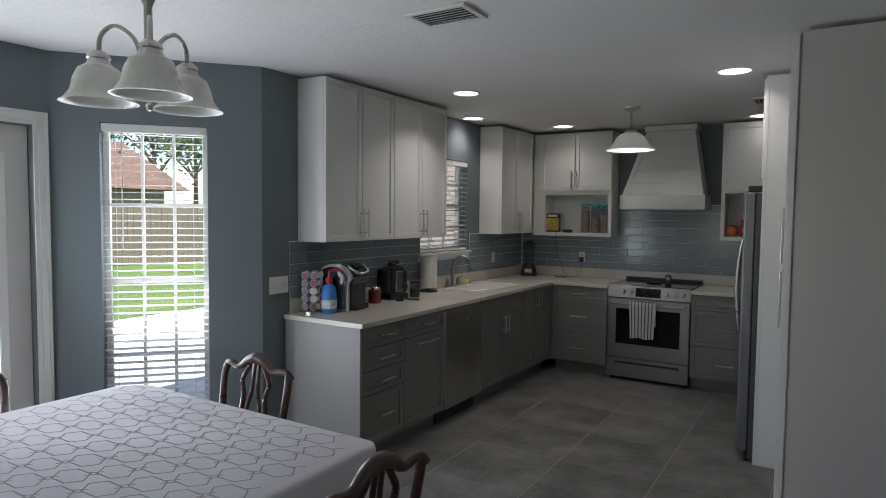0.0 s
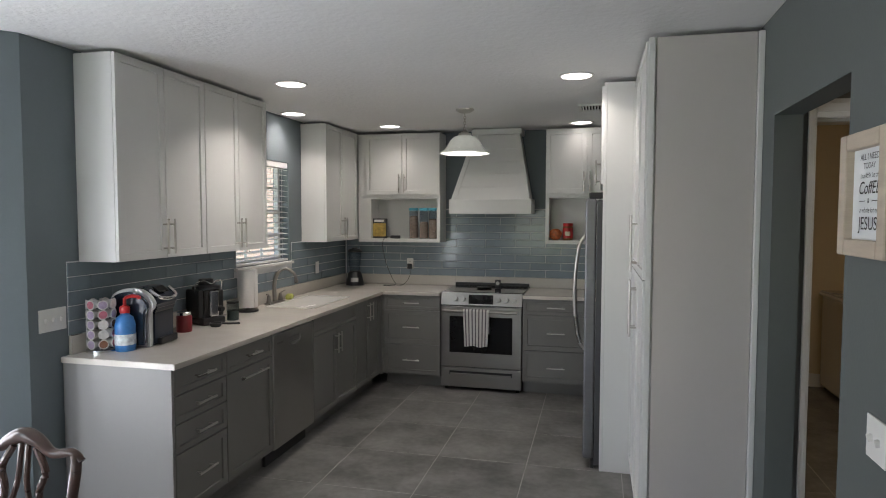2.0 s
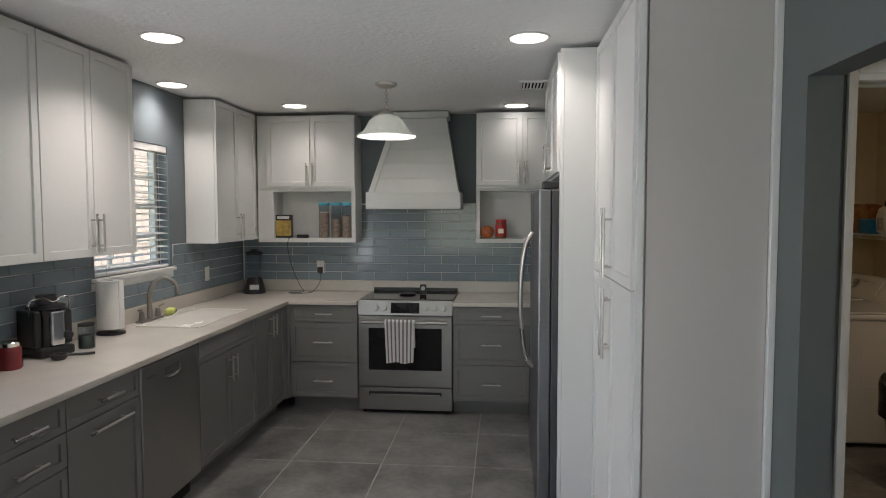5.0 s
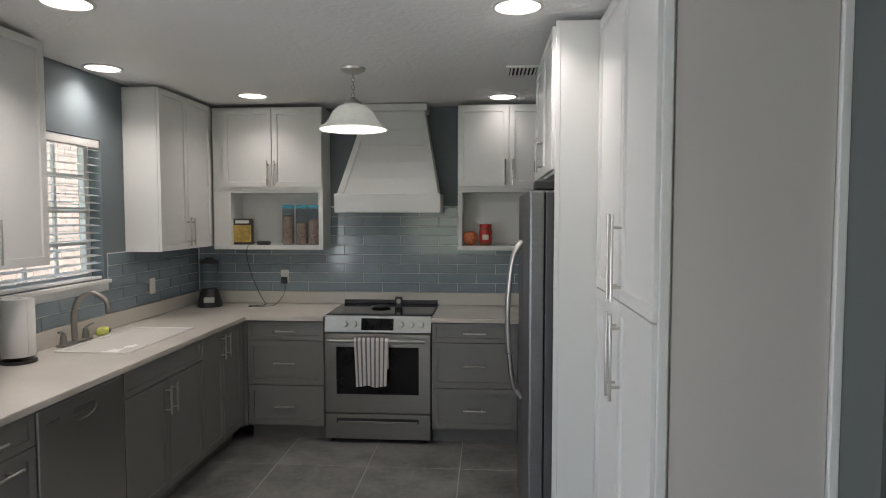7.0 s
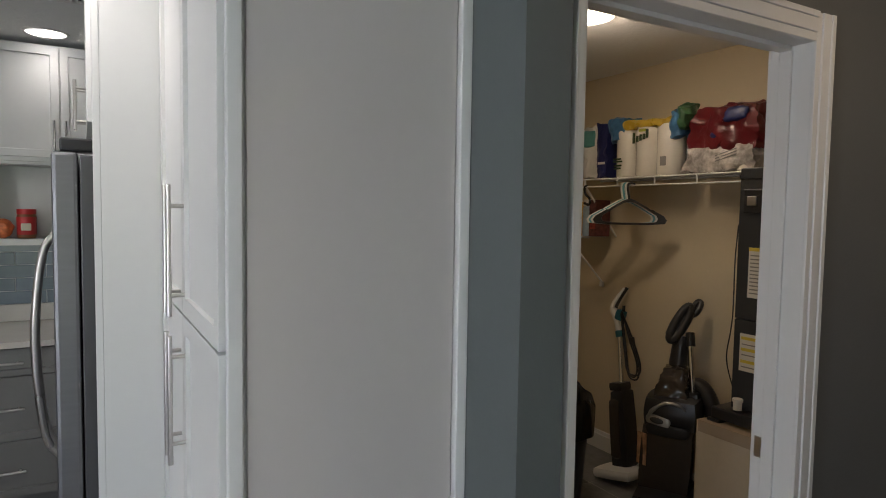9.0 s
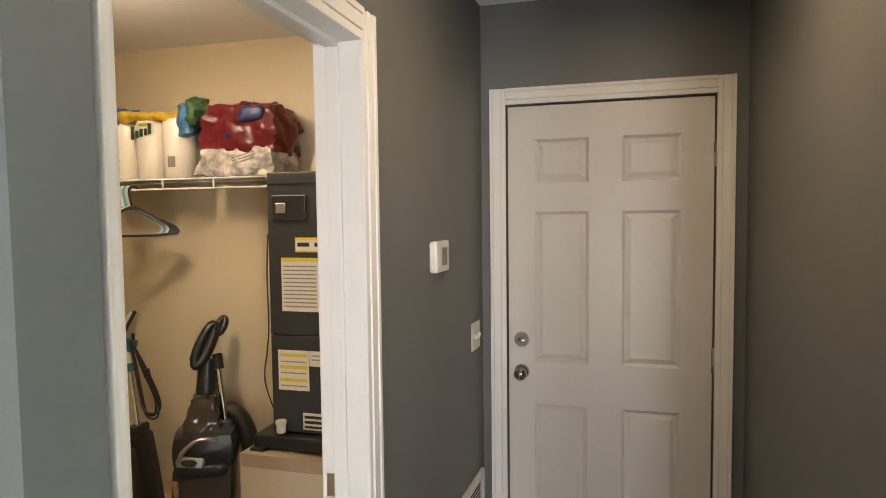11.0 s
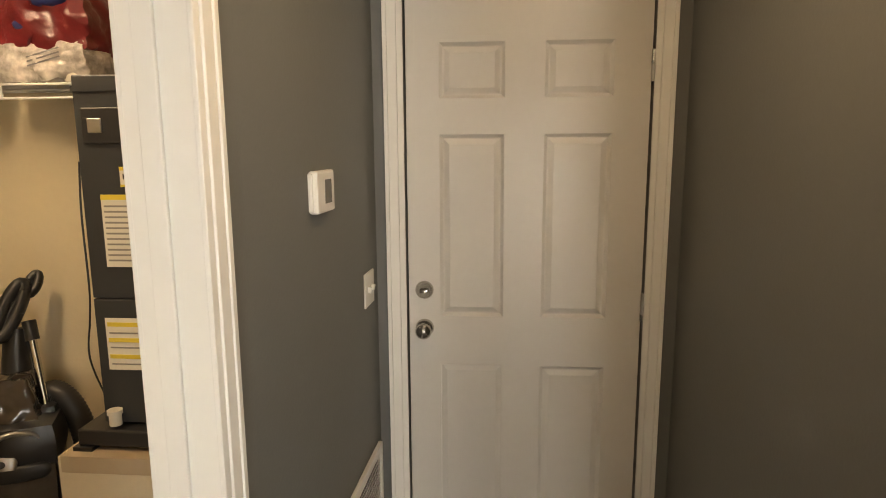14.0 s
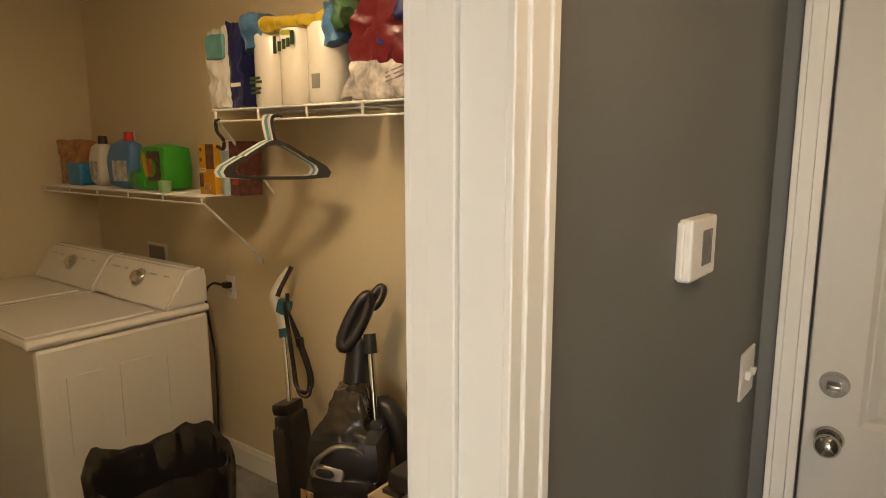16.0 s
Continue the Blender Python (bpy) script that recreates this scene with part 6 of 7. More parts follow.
smooth(part("bag", crumpled(soft_box(-0.07, 0.07, -0.11, 0.11, 0.001, 0.25, 9, 0.2), 0.02, 14, 0.001), mat("orange_brown_film", (0.42, 0.18, 0.07), 0.25, var=0.6, big=16, coat=0.4), fb), 50)
ob_ = thing("cardboard_box", "orange and brown printed carton on the shelf end", "carton", pose(2.47, 5.80, LZ - 0.002))
part("carton", box(-0.075, 0.075, -0.095, 0.02, 0.003, 0.225, 0.002), mat("orange_carton", (0.60, 0.30, 0.03), 0.5, var=0.12, big=20), ob_)
BROWNC = mat("brown_print", (0.12, 0.05, 0.03), 0.5, var=0.7, big=40)
part("print_patch", box(-0.0765, -0.0748, -0.092, -0.035, 0.115, 0.222), BROWNC, ob_)
part("print_patch", box(-0.0765, -0.0748, -0.010, 0.018, 0.035, 0.095), BROWNC, ob_)
part("print_patch", box(-0.0765, -0.0748, -0.060, -0.015, 0.010, 0.050), mat("tan_print", (0.50, 0.30, 0.14), 0.5, var=0.6, big=50), ob_)
for k in range(3):
    part("print_bar", box(-0.0768, -0.0749, -0.030, 0.017, 0.100 + k * 0.007, 0.104 + k * 0.007), WHITEPL, ob_)
for z in (0.155, 0.20):
    part("print_mark", moved(cyl((0, 0, 0), (-0.0012, 0, 0), 0.009, seg=16), pose(-0.0752, 0.0, z)), BROWNC, ob_)
sc_ = thing("spray_can", "pale blue spray can with a white cap on the shelf", "spray can", pose(2.44, 5.667, LZ - 0.002))
smooth(part("can", lathe([(0.0, 0.003), (0.030, 0.003), (0.031, 0.01), (0.031, 0.185), (0.026, 0.195), (0.0, 0.196)], seg=28), mat("pale_blue_can", (0.30, 0.40, 0.48), 0.3, var=0.2, big=30), sc_), 50)
smooth(part("cap", lathe([(0.0, 0.196), (0.029, 0.196), (0.028, 0.238), (0.0, 0.240)], seg=28), WHITEPL, sc_, "white cap"), 50)
dc = thing("dark_carton", "dark red and brown printed carton on the shelf end", "carton", pose(2.48, 5.60, LZ - 0.002))
part("carton", box(-0.06, 0.06, -0.032, 0.032, 0.003, 0.235, 0.002), mat("dark_red_carton", (0.11, 0.035, 0.03), 0.5, var=0.8, big=35), dc)
part("print_patch", box(-0.0615, -0.0598, -0.026, 0.020, 0.05, 0.11), mat("red_print", (0.35, 0.06, 0.04), 0.5, var=0.6, big=60), dc)

# air handler on its stand
AHM = mat("charcoal_enamel", (0.030, 0.032, 0.034), 0.45, var=0.12, big=3, bump=0.05)
ah = thing("air_handler", "charcoal upright air handler covered with service stickers", "air handler", pose(2.03, 4.30, 0, 0, 0, -90))
part("upper_cabinet", box(0, 0.53, 0, 0.55, 1.15, 1.79, 0.004), AHM, ah)
part("lower_cabinet", box(0, 0.53, 0, 0.55, 0.76, 1.147, 0.004), AHM, ah)
pan_ = part("drain_pan", box(-0.06, 0.55, -0.05, 0.57, 0.705, 0.755, 0.006), BLACK, ah, "black drain pan")
part("top_lip", box(0.0, 0.53, -0.006, 0.0, 1.745, 1.76), AHM, ah)
part("breaker_box", box(0.025, 0.17, -0.010, 0.0, 1.60, 1.70, 0.003), BLACK, ah)
part("breaker", box(0.045, 0.085, -0.016, -0.009, 1.63, 1.67, 0.002), DWSTEEL, ah)
STICK = mat("sticker_white", (0.66, 0.62, 0.52), 0.5, var=0.05)
YEL = mat("sticker_yellow", (0.66, 0.50, 0.06), 0.5, var=0.08)
GREYL = mat("sticker_lines", (0.25, 0.23, 0.2), 0.6)


def sticker(x0, x1, z0, z1, base, bars):
    s = part("sticker", box(x0, x1, -0.0025, -0.0005, z0, z1), base, ah)
    for a, b, lo, hi, mt in bars:
        part("print_bar", box(x0 + (x1 - x0) * a, x0 + (x1 - x0) * b, -0.0036, -0.0024, z0 + (z1 - z0) * lo, z0 + (z1 - z0) * hi), mt, s)
    return s


sticker(0.12, 0.27, 1.478, 1.535, STICK, [(0, 1, 0.82, 1, YEL), (0, 1, 0.0, 0.12, YEL), (0.06, 0.4, 0.38, 0.66, BLACK), (0.55, 0.95, 0.38, 0.66, BLACK)])
sticker(0.056, 0.215, 1.245, 1.456, STICK, [(0, 1, 0.93, 1, YEL)] + [(0.05, 0.95, 0.08 + k * 0.075, 0.105 + k * 0.075, GREYL) for k in range(11)])
sticker(0.032, 0.165, 0.93, 1.09, STICK, [(0.05, 0.95, 0.84, 0.92, YEL), (0.05, 0.95, 0.54, 0.62, YEL), (0.05, 0.95, 0.22, 0.30, YEL), (0.08, 0.92, 0.70, 0.73, GREYL), (0.08, 0.92, 0.42, 0.45, GREYL), (0.08, 0.92, 0.10, 0.13, GREYL)])
sticker(0.168, 0.30, 1.03, 1.09, STICK, [(0.08, 0.92, 0.4, 0.48, GREYL), (0.08, 0.92, 0.66, 0.74, GREYL)])
sticker(0.135, 0.30, 0.775, 0.842, STICK, [(0.04, 0.96, 0.68, 0.85, BLACK), (0.04, 0.96, 0.38, 0.55, BLACK), (0.04, 0.96, 0.1, 0.24, BLACK)])
part("drain_fitting", add_cyl(cyl((0.05, -0.025, 0.765), (0.05, -0.025, 0.80), 0.018, seg=16), (0.05, -0.025, 0.80), (0.05, -0.025, 0.812), 0.022, seg=16), STICK, pan_)
part("wire", tube(curve_pts([(-0.006, 0.01, 1.55), (-0.012, 0.005, 1.40), (-0.008, 0.0, 1.18), (-0.03, 0.02, 1.08), (-0.05, 0.03, 0.95), (0.0, 0.03, 0.80)], 30), 0.003, 6), BLACK, ah)
st = thing("handler_stand", "pale carton-covered stand under the air handler", "stand", pose(0, 0, 0))
CARTON = mat("pale_carton", (0.58, 0.49, 0.35), 0.8, var=0.08, big=4, bump=0.15)
part("stand_body", box(1.94, 2.58, 3.73, 4.40, 0.001, 0.690, 0.003), CARTON, st)
part("tape", box(1.9385, 2.0, 3.74, 4.39, 0.640, 0.692, 0.001), mat("brown_tape", (0.40, 0.31, 0.21), 0.35), st)
for x in (2.0, 2.5):
    for y in (3.80, 4.34):
        part("spacer", box(x - 0.03, x + 0.03, y - 0.03, y + 0.03, 0.691, 0.7045), BLACK, st)
dp = thing("duct_panel", "cream slanted duct board above the air handler", "duct", pose(0, 0, 0))
bm = bmesh.new()
add_prism(bm, [(2.12, 3.72), (2.60, 3.72), (2.60, 4.02), (2.12, 4.16)], 1.7915, 2.40)
for v in bm.verts:
    if v.co.z > 2 and v.co.y > 3.9:
        v.co.y -= 0.20
part("duct_board", bm, BEIGE, dp)

# vacuum cleaners
SMOKE = mat("smoky_plastic", (0.045, 0.036, 0.030), 0.16, var=0.25, coat=0.4)
DKGREY = mat("dark_grey_plastic", (0.020, 0.0195, 0.021), 0.36, var=0.15)
vc = thing("upright_vacuum", "black upright carpet cleaner leaning by the wall", "vacuum cleaner", pose(2.335, 4.82, 0, 0, 0, -62))
smooth(part("foot", soft_box(-0.17, 0.15, -0.30, 0.10, 0.004, 0.16, 8, 0.35), DKGREY, vc), 60)
bm = soft_box(-0.15, 0.115, -0.16, 0.10, 0.14, 0.50, 12, 0.2)
for v in bm.verts:
    v.co.x -= 0.05 * max(0.0, 0.5 - v.co.z)
smooth(part("tank", bm, SMOKE, vc, "smoky clear tank"), 60)
bm = soft_box(-0.155, 0.125, -0.155, 0.11, 0.47, 0.64, 14, 0.4)
smooth(part("motor_cover", bm, DKGREY, vc), 60)
bm = soft_box(-0.125, 0.07, -0.11, 0.11, 0.60, 0.78, 14, 0.28)
for v in bm.verts:
    k = max(0.0, (v.co.z - 0.60) / 0.18)
    v.co.x = -0.015 + (v.co.x + 0.015) * (1 - 0.45 * k)
    v.co.y = 0.06 + (v.co.y - 0.06) * (1 - 0.40 * k)
smooth(part("clear_dome", crumpled(bm, 0.010, 30), SMOKE, vc, "smoky clear dome"), 60)
smooth(part("trim_arch", tube(curve_pts([(-0.118, -0.150, 0.515), (-0.095, -0.165, 0.575), (-0.03, -0.160, 0.622), (0.045, -0.150, 0.612), (0.075, -0.140, 0.575)], 24), [0.011] * 8 + [0.009] * 10 + [0.006] * 7, 8), DWSTEEL, vc, "silver arch"))
smooth(part("badge", moved(soft_box(-0.060, 0.060, -0.010, 0.008, -0.024, 0.024, 5, 0.4), pose(-0.065, -0.158, 0.525, -10, 8, 0)), DWSTEEL, vc, "silver badge"), 60)
smooth(part("badge_face", moved(soft_box(-0.032, 0.032, -0.004, 0.004, -0.014, 0.014, 4, 0.9), pose(-0.070, -0.170, 0.527, -10, 8, 0)), BLACK, vc), 60)
smooth(part("bumper", moved(soft_box(-0.11, 0.11, -0.02, 0.02, -0.03, 0.03, 6, 0.5), pose(-0.02, -0.145, 0.475)), BLACK, vc), 60)
part("orange_label", moved(box(-0.03, 0.03, -0.002, 0.002, -0.085, 0.085, 0.001), pose(-0.145, -0.150, 0.36, 0, 0, -25)), mat("orange_blue_label", (0.42, 0.24, 0.13), 0.4, var=0.9, big=25), vc)
smooth(part("neck", tube(curve_pts([(-0.02, 0.07, 0.70), (-0.022, 0.085, 0.80), (-0.015, 0.105, 0.93)], 12), [0.056 - 0.0012 * k for k in range(13)], 14), BLACK, vc))
smooth(part("wand", tube([(0.070, 0.0, 0.645), (0.034, 0.08, 0.90)], 0.014, 12), CHROME, vc, "bright steel wand"))
smooth(part("wand_clip", soft_box(0.035, 0.105, -0.04, 0.05, 0.61, 0.66, 5, 0.4), BLACK, vc), 60)
smooth(part("wand_collar", tube([(0.038, 0.075, 0.885), (0.028, 0.095, 0.955)], 0.024, 12), BLACK, vc))
loop = [(-0.025 + 0.020 * math.cos(a) + 0.038 * math.sin(a), 0.100 + 0.045 * math.sin(a), 1.00 + 0.088 * math.sin(a) - 0.012 * math.cos(a)) for a in [k * math.tau / 36 for k in range(37)]]
smooth(part("grip", tube(loop, 0.024, 12), BLACK, vc, "black loop grip"))
smooth(part("grip_core", moved(soft_box(-0.046, 0.036, -0.016, 0.022, -0.095, 0.062, 10, 0.45), pose(-0.026, 0.105, 1.0, -25, 22, 0)), DKGREY, vc), 60)
smooth(part("trigger", moved(soft_box(-0.009, 0.009, -0.006, 0.006, -0.035, 0.035, 4, 0.4), pose(-0.066, 0.080, 0.985, -25, 12, 0)), DWSTEEL, vc), 60)
loop = [(0.042 + 0.016 * math.cos(a) + 0.012 * math.sin(a), 0.165 + 0.02 * math.sin(a), 1.08 + 0.034 * math.sin(a)) for a in [k * math.tau / 30 for k in range(31)]]
smooth(part("rear_grip", tube(loop, 0.017, 10), BLACK, vc))
hose = curve_pts([(0.14, 0.02, 0.06), (0.185, 0.0, 0.26), (0.185, 0.01, 0.48), (0.15, 0.03, 0.62), (0.09, 0.06, 0.68), (0.04, 0.08, 0.64)], 90)
smooth(part("hose", tube(hose, [0.042 + (0.003 if k % 2 else 0.0) for k in range(len(hose))], 14), BLACK, vc, "black ribbed hose"), 60)
for s in (-0.16, 0.16):
    part("wheel", cyl((s - 0.02, 0.10, 0.07), (s + 0.02, 0.10, 0.07), 0.068, seg=24), BLACK, vc)

mp_ = thing("stick_vacuum", "white and teal stick cleaner leaning on the wall", "floor cleaner", pose(2.40, 5.235, 0.026, -11, 0, 0) @ pose(0, 0, 0, 0, 0, -80) @ Matrix.Diagonal((1, 1, 0.962, 1)))
TEAL = mat("teal_grip", (0.02, 0.13, 0.17), 0.35)
smooth(part("floor_head", soft_box(-0.13, 0.13, -0.15, 0.03, 0.002, 0.06, 6, 0.3), WHITEPL, mp_), 60)
bm = soft_box(-0.062, 0.055, -0.06, 0.07, 0.04, 0.53, 14, 0.28)
for v in bm.verts:
    k = v.co.z / 0.53
    v.co.y += 0.05 * k
    v.co.x = v.co.x * (1.0 - 0.25 * k * k) + 0.006
smooth(part("body", bm, DKGREY, mp_, "dark grey body"), 60)
bm = soft_box(-0.050, 0.022, -0.068, -0.02, 0.10, 0.47, 10, 0.3)
for v in bm.verts:
    v.co.y += 0.10 * v.co.z
smooth(part("water_tank", bm, SMOKE, mp_, "smoky clear tank"), 60)
smooth(part("cap", soft_box(-0.045, 0.045, -0.01, 0.10, 0.515, 0.565, 6, 0.3), BLACK, mp_), 60)
smooth(part("pole", tube([(0.010, 0.05, 0.55), (-0.010, 0.11, 0.86)], 0.013, 12), CHROME, mp_))
smooth(part("collar", tube([(-0.009, 0.108, 0.845), (-0.013, 0.114, 0.885)], 0.024, 14), TEAL, mp_))
smooth(part("handle", tube(curve_pts([(-0.013, 0.114, 0.88), (-0.022, 0.12, 0.96), (-0.045, 0.125, 1.03), (-0.020, 0.14, 1.09), (0.030, 0.165, 1.155)], 24), [0.020] * 6 + [0.023] * 8 + [0.021 - 0.0008 * k for k in range(11)], 12), WHITEPL, mp_, "white handle"))
smooth(part("handle_inlay", tube(curve_pts([(-0.022, 0.120, 1.035), (-0.002, 0.140, 1.085), (0.046, 0.165, 1.160)], 14), 0.011, 8), DKGREY, mp_))
smooth(part("hook_block", moved(soft_box(-0.03, 0.03, -0.022, 0.022, -0.035, 0.035, 6, 0.4), pose(0.012, 0.115, 0.985, 0, 25, 0)), TEAL, mp_, "teal cord hook block"), 60)
part("cord_hook", tube([(0.035, 0.11, 0.99), (0.045, 0.11, 1.045)], 0.009, 8), BLACK, mp_)
for k, (dx, low) in enumerate(((0.0, 0.60), (0.012, 0.585), (0.022, 0.61))):
    part("cord", tube(curve_pts([(0.038, 0.10 - 0.006 * k, 1.01), (0.070 + dx, 0.09, 0.84), (0.115 + dx, 0.075, 0.68), (0.105 + dx, 0.06, low), (0.068, 0.055 - 0.006 * k, low + 0.02), (0.050 - dx * 0.5, 0.075, 0.74), (0.034, 0.10 - 0.006 * k, 1.0)], 44), 0.0055, 8), BLACK, mp_, "wound black cord")
part("cord_clip", soft_box(0.080, 0.104, 0.07, 0.10, 0.80, 0.845, 3, 0.3), BLACK, mp_)

# rubbish bin with its bag
tr = thing("trash_can", "rubbish bin lined with a black plastic bag", "trash can", pose(1.80, 5.22, 0) @ Matrix.Diagonal((1.16, 1.16, 0.99, 1)))
smooth(part("bin", lathe(shell([(0.14, 0.002), (0.145, 0.01), (0.185, 0.58)], 0.004), seg=32, wall=1), DKGREY, tr))
BAG = mat("black_bag_film", (0.012, 0.012, 0.012), 0.22, var=0.3, big=20, bump=0.6, bump_scale=40)
bm = lathe([(0.02, 0.30), (0.12, 0.31), (0.165, 0.45), (0.178, 0.595), (0.196, 0.615), (0.204, 0.59), (0.205, 0.50), (0.203, 0.42)], seg=56, wall=1)
for v in bm.verts:
    a = math.atan2(v.co.y, v.co.x)
    k = max(0, (v.co.z - 0.40) / 0.2)
    v.co.z += 0.03 * math.sin(3 * a + 0.6) * k + 0.02 * noise.noise(v.co * 20) * k
    v.co.x *= 1 + 0.05 * noise.noise(v.co * 18)
    v.co.y *= 1 + 0.05 * noise.noise(v.co * 18 + Vector((4, 0, 0)))
smooth(part("bin_bag", bm, BAG, tr, "black plastic bin bag"), 50)

# wall box, plug and cords behind the machines
wb = thing("washer_outlet_box", "grey recessed water outlet box behind the machines", "outlet box", facing_west(XL, 6.62, 1.06))
part("box_frame", box(-0.10, 0.10, -0.006, 0, -0.06, 0.06, 0.002), WIRE, wb)
part("box_inside", box(-0.08, 0.08, -0.008, -0.0055, -0.045, 0.045), GREYL, wb)
ot = plate("wall_outlet", "white outlet plate behind the dryer", facing_west(XL, 5.95, 0.955), 1, "outlet")
# the dryer's own cord, kept as a separate thing
cd = thing("extension_lead", "black power cord hanging beside the dryer", "cord", pose(0, 0, 0))
part("plug", box(XL - 0.045, XL - 0.0095, 5.93, 5.97, 0.955, 0.985, 0.006), BLACK, cd)
part("cable", tube(curve_pts([(XL - 0.04, 5.94, 0.97), (XL - 0.10, 5.97, 0.985), (XL - 0.11, 6.01, 0.90), (XL - 0.09, 5.99, 0.60), (XL - 0.10, 5.98, 0.30), (XL - 0.11, 5.98, 0.008)], 40), 0.006, 8), BLACK, cd)

# ---- outdoors ----
GRASS = mat("lawn_ground", (0.10, 0.16, 0.035), 0.95, var=0.35, big=0.8, fine=18, bump=0.5, bump_scale=40)
CONC = mat("concrete_patio", (0.60, 0.58, 0.54), 0.9, var=0.10, big=1.2, fine=30, bump=0.2)
FENCE = mat("weathered_fence_wood", (0.20, 0.16, 0.12), 0.9, var=0.3, big=2, fine=20, stretch=(6, 6, 1))
setting("ground", box(-400, 400, -400, 400, -0.30, -0.155), GRASS, "green lawn stretching away behind the house", "ground")
setting("patio", box(-9.5, -3.2, -3.5, 7.6, -0.154, -0.135), CONC, "sunlit pale concrete patio slab", "patio")
fence = thing("garden_fence", "weathered wooden board fence along the yard", "fence", pose(-19.0, 0, -0.155))
bmx = None
for k in range(150):
    y = -10 + k * 0.2
    if bmx is None:
        o = part("board", box(-0.012, 0.012, -0.09, 0.09, 0, 1.85, 0.004), FENCE, fence)
        bmx = o.data
    else:
        o = new("board", bmx)
        o.parent = fence
    o.location = (0, y, 0.01 * (k % 3))
BRICKM = mat("red_brown_brick", (0.36, 0.27, 0.235), 0.9, var=0.3, big=9, fine=60, bump=0.4, per_piece=0.3)
nb = thing("neighbour_house", "low brick house with a dark shingle roof", "house", pose(-34, 8, -0.155))
part("wall", box(-5, 5, -12, 12, 0, 2.8), BRICKM, nb)
bm = bmesh.new()
add_prism(bm, [(-6, 2.8), (6, 2.8), (0, 5.6)], -12.8, 12.8)
moved(bm, Matrix(((1, 0, 0, 0), (0, 0, 1, 0), (0, 1, 0, 0), (0, 0, 0, 1))))
part("roof", bm, mat("brown_shingles", (0.16, 0.10, 0.08), 0.95, var=0.25, big=1.5, fine=10), nb)
for y in (-8, -3, 3, 8):
    w_ = part("window", box(4.98, 5.06, y - 0.6, y + 0.6, 0.9, 2.2, 0.01), TRIM, nb)
    part("pane", box(5.05, 5.075, y - 0.5, y + 0.5, 1.0, 2.1), BLACKGLASS, w_)


def tree(x, y, h, spread, seed):
    """A tapered trunk with limbs and a loose crown of leaf clumps."""
    r = random.Random(seed)
    ob = thing("tree", "leafy tree beyond the yard fence", "tree", pose(x, y, -0.155), "trees beyond the fence")
    bark = FRAMES.setdefault("bark", mat("grey_bark", (0.11, 0.08, 0.06), 0.95, var=0.3, big=8, bump=0.5))
    leaf_m = FRAMES.setdefault("leaf", mat("tree_leaves", (0.060, 0.095, 0.028), 0.7, var=0.5, big=1.5, fine=6))
    bm = tube(curve_pts([(0, 0, 0), (0.1, 0, h * 0.25), (-0.05, 0.1, h * 0.55), (0, 0, h * 0.85)], 12), [0.22 - 0.015 * k for k in range(13)], 10)
    tips = []
    for k in range(9):
        a, z = r.uniform(0, 6.28), h * r.uniform(0.35, 0.75)
        e = Vector((math.cos(a), math.sin(a), 0)) * spread * r.uniform(0.5, 0.9) + Vector((0, 0, z + h * r.uniform(0.1, 0.25)))
        add_tube(bm, curve_pts([(0, 0, z * 0.85), e * 0.5 + Vector((0, 0, z * 0.45)), e], 8), [0.09 - 0.008 * i for i in range(9)], 6)
        tips.append(e)
    part("trunk", bm, bark, ob)
    verts, faces = [], []
    for i in range(2600):
        c = r.choice(tips) + Vector((r.gauss(0, 1), r.gauss(0, 1), r.gauss(0, 0.8))) * spread * 0.26
        s = r.uniform(0.08, 0.2)
        u = Vector((r.gauss(0, 1), r.gauss(0, 1), r.gauss(0, 1))).normalized() * s
        w = u.cross(Vector((r.gauss(0, 1), r.gauss(0, 1), r.gauss(0, 1)))).normalized() * s * 0.6
        n = len(verts)
        verts += [c - u, c + w, c + u, c - w]
        faces.append((n, n + 1, n + 2, n + 3))
    me = bpy.data.meshes.new("crown")
    me.from_pydata(verts, [], faces)
    me.materials.append(leaf_m)
    cr = new("crown", me)
    cr.parent = ob
    return ob


for i, (x, y, h, s) in enumerate(((-24, 13, 8.5, 2.6), (-26, 22, 10, 3.2), (-23, 5, 7.5, 2.4), (-27, -4, 9, 3.0), (-17, 20, 7, 2.2), (-40, 30, 12, 4.0), (-44, 20, 11, 4.2), (-46, 12, 12, 4.4), (-42, 37, 12, 4.4), (-33, 34, 11, 4.0), (-36, 24, 11, 4.0), (-30, 28, 9, 3.4))):
    tree(x, y, h, s, i)

# brick wing of the house outside the kitchen window
wing = setting("brick_wing_wall", box(-5.6, -5.35, 6.05, 12.0, -0.155, 3.0), GROUT, "red-brown brick wall of the house's wing", "wall")
verts, faces = [], []
rb = random.Random(5)
for r_ in range(38):
    for k in range(20):
        y0 = 6.05 + k * 0.215 + (0.1075 if r_ % 2 else 0)
        z0 = -0.14 + r_ * 0.076
        x1 = -5.342 + rb.uniform(-0.002, 0.002)
        n = len(verts)
        verts += [(-5.352, y0, z0), (x1, y0, z0), (x1, y0 + 0.203, z0), (-5.352, y0 + 0.203, z0), (-5.352, y0, z0 + 0.064), (x1, y0, z0 + 0.064), (x1, y0 + 0.203, z0 + 0.064), (-5.352, y0 + 0.203, z0 + 0.064)]
        faces += [(n + 1, n + 2, n + 6, n + 5), (n, n + 1, n + 5, n + 4), (n + 2, n + 3, n + 7, n + 6), (n + 4, n + 5, n + 6, n + 7), (n, n + 3, n + 2, n + 1)]
me = bpy.data.meshes.new("brick_courses")
me.from_pydata(verts, [], faces)
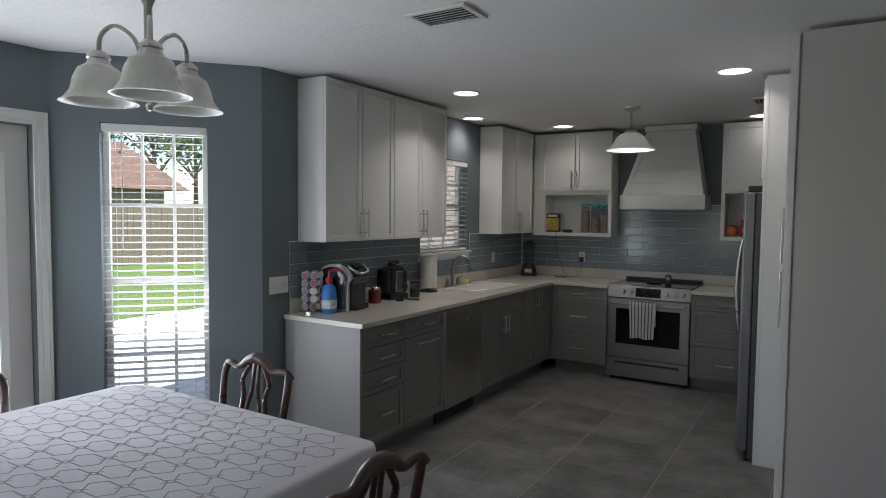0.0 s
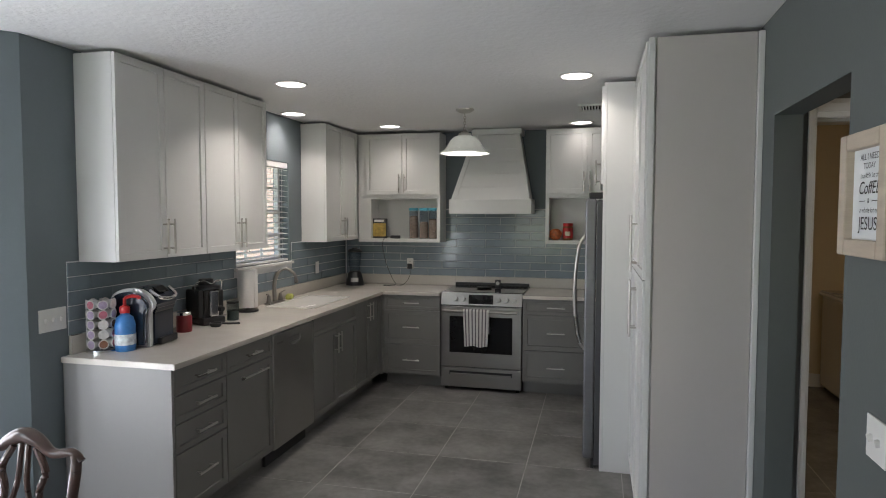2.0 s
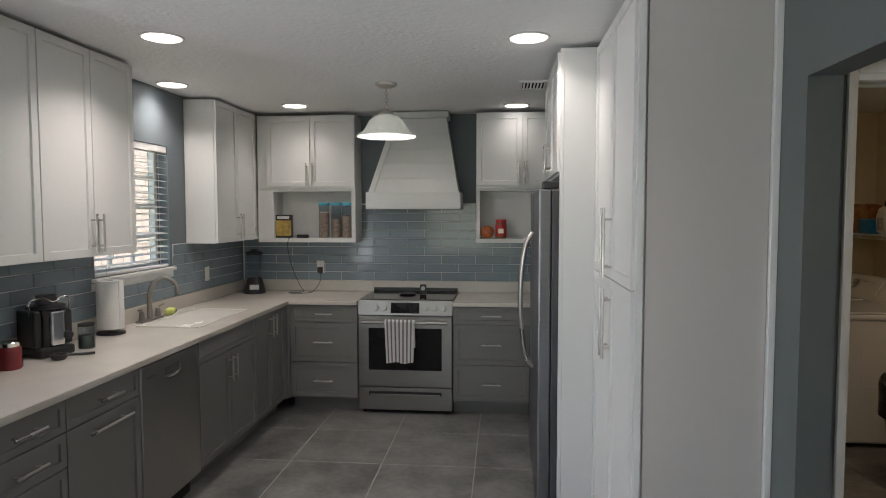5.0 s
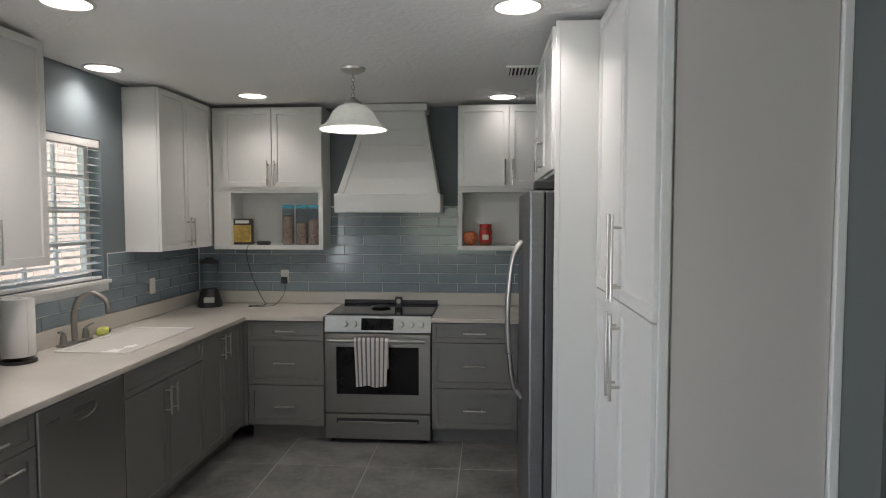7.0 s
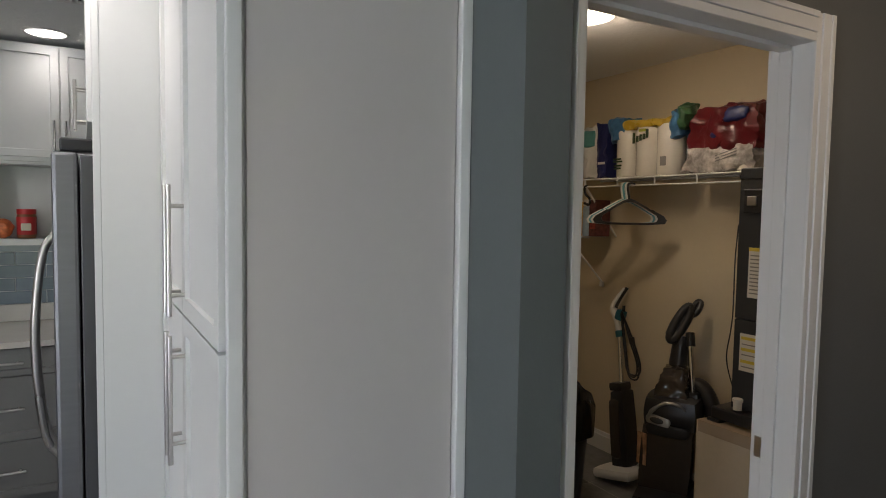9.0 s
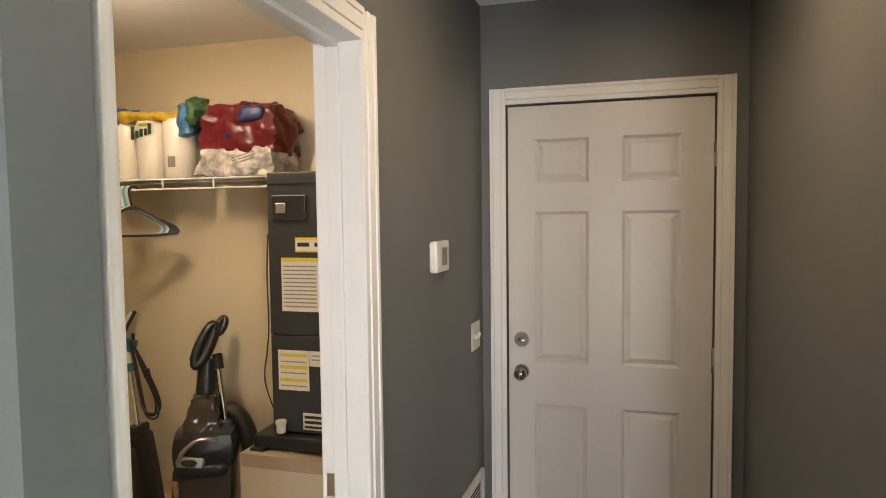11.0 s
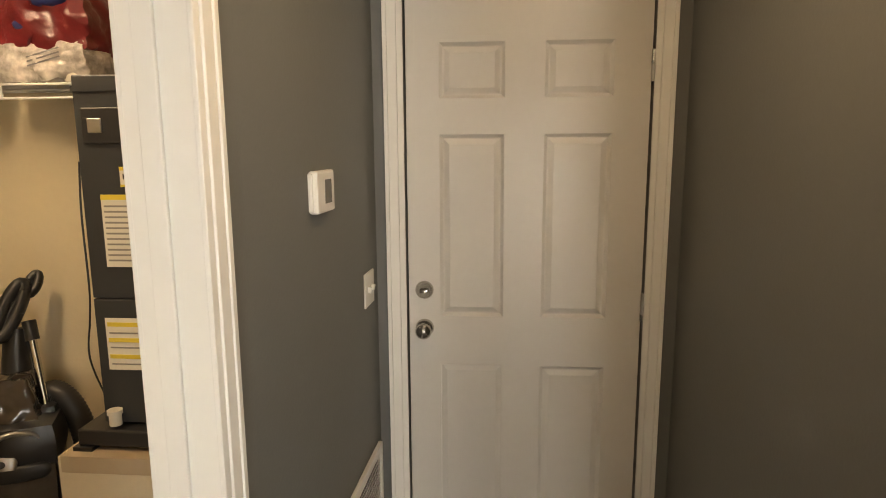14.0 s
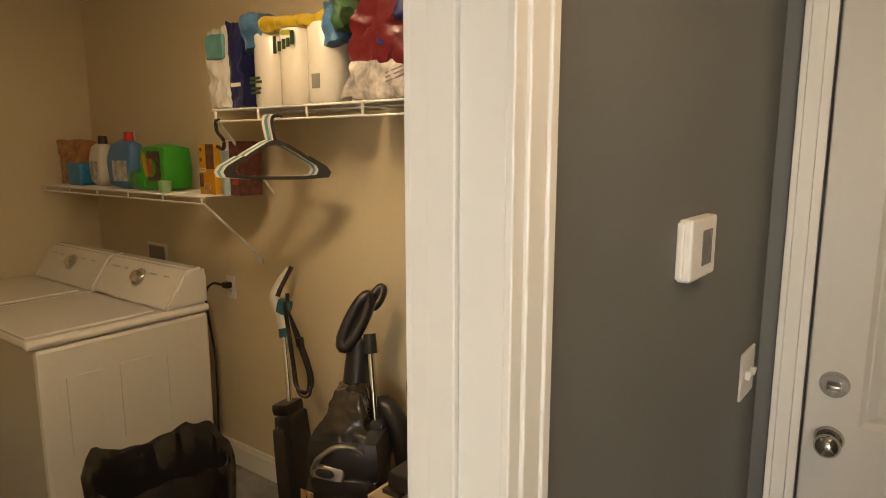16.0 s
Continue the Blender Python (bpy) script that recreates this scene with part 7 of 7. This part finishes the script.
me.materials.append(BRICKM)
bc = new("brick_courses", me)
bc.parent = wing
bc["kind"] = "stuff"
setting("roof_slab", box(-4.3, 3.2, -2.9, 7.7, CZ + 0.13, CZ + 0.35), mat("dark_roof", (0.10, 0.09, 0.085), 0.9), "dark roof deck over the house", "roof")

# ---- wall tiles of the backsplash ----
TW_, TH_, TG = 0.305, 0.076, 0.0045


def tile_mesh(w, h, t, bev, name, material):
    me = bpy.data.meshes.new(name)
    bm = box(0, w, -t, 0, 0, h)
    es = [e for e in bm.edges if all(v.co.y < -t + 1e-5 for v in e.verts)]
    bmesh.ops.bevel(bm, geom=es, offset=bev, segments=1, affect="EDGES")
    bm.to_mesh(me)
    bm.free()
    me.materials.append(material)
    return me


TILE_CACHE = {}


def tile_wall(parent, u0, u1, z0, z1, place, holes=()):
    """Running-bond tiles over u0..u1, z0..z1, cut at the ends and round holes."""
    r_ = 0
    z = z0
    while z < z1 - 0.012:
        h = min(TH_, z1 - z) - TG
        u = u0 - (0.1525 if r_ % 2 else 0.0)
        while u < u1 - 0.012:
            a, b = max(u, u0), min(u + TW_, u1)
            for hu0, hu1, hz0, hz1 in holes:
                if z + h > hz0 and z < hz1 and a < hu1 and b > hu0:
                    if a < hu0:
                        b = hu0
                    elif b > hu1:
                        a = hu1
                    else:
                        b = a
            w = b - a - TG
            if w > 0.01:
                key = (round(w, 3), round(h, 3))
                if key not in TILE_CACHE:
                    TILE_CACHE[key] = tile_mesh(w, h, 0.006, 0.0012, "tile", WALLTILE)
                ob = new("tile", TILE_CACHE[key])
                ob.matrix_basis = place(a, z)
                ob.parent = parent
            u += TW_
        z += TH_
        r_ += 1


bs1 = setting("backsplash_1", box(-3.044, XE - 0.001, YB - 0.002, YB - 0.0005, 1.0105, 1.705), TGROUT, "blue-grey glass subway tile backsplash behind the range", "backsplash")
tile_wall(bs1, -3.03, 0.30, 1.0125, 1.704, lambda u, z: pose(u, YB - 0.0015, z))
bs2 = setting("backsplash_2", box(XW + 0.0005, XW + 0.002, 3.30, 6.96, 1.0105, 1.206), TGROUT, "blue-grey glass subway tile backsplash along the sink wall", "backsplash")
bm = box(XW + 0.0005, XW + 0.002, 3.30, 4.825, 1.2065, 1.395)
add_box(bm, XW + 0.0005, XW + 0.002, 5.735, 6.96, 1.2065, 1.395)
part("backsplash_grout", bm, TGROUT, bs2)
tile_wall(bs2, 3.302, 6.955, 1.0125, 1.394, lambda u, z: pose(XW + 0.0015, u, z, 0, 0, 90), [(4.822, 5.738, 1.205, 1.5)])

# ---- floor tiles ----
flo = bpy.data.objects["floor"]
FT = 0.602
variants = []
for k in range(3):
    me = bpy.data.meshes.new("floor_tile")
    bm = box(0.003, FT - 0.003, 0.003, FT - 0.003, -0.0075, 0.0)
    es = [e for e in bm.edges if all(v.co.z > -1e-5 for v in e.verts)]
    bmesh.ops.bevel(bm, geom=es, offset=0.0015, segments=1, affect="EDGES")
    bmesh.ops.translate(bm, verts=bm.verts[:], vec=(k * 1.7, k * 0.9, 0))
    bm.to_mesh(me)
    bm.free()
    me.materials.append(FLOORTILE)
    variants.append((me, k * 1.7, k * 0.9))
x = -0.829 - 6 * FT
i = 0
while x < 2.7:
    y = 4.70 - 12 * FT
    while y < 7.3:
        inside = (x + FT > -3.9 and x < 0.45 and y < 7.0) or (x + FT > 0.40 and y + FT > 2.4)
        if inside:
            me, ox, oy = variants[(i * 7) % 3]
            ob = new("floor_tile", me)
            ob.location = (x - ox, y - oy, 0)
            ob.parent = flo
        y += FT
        i += 1
    x += FT
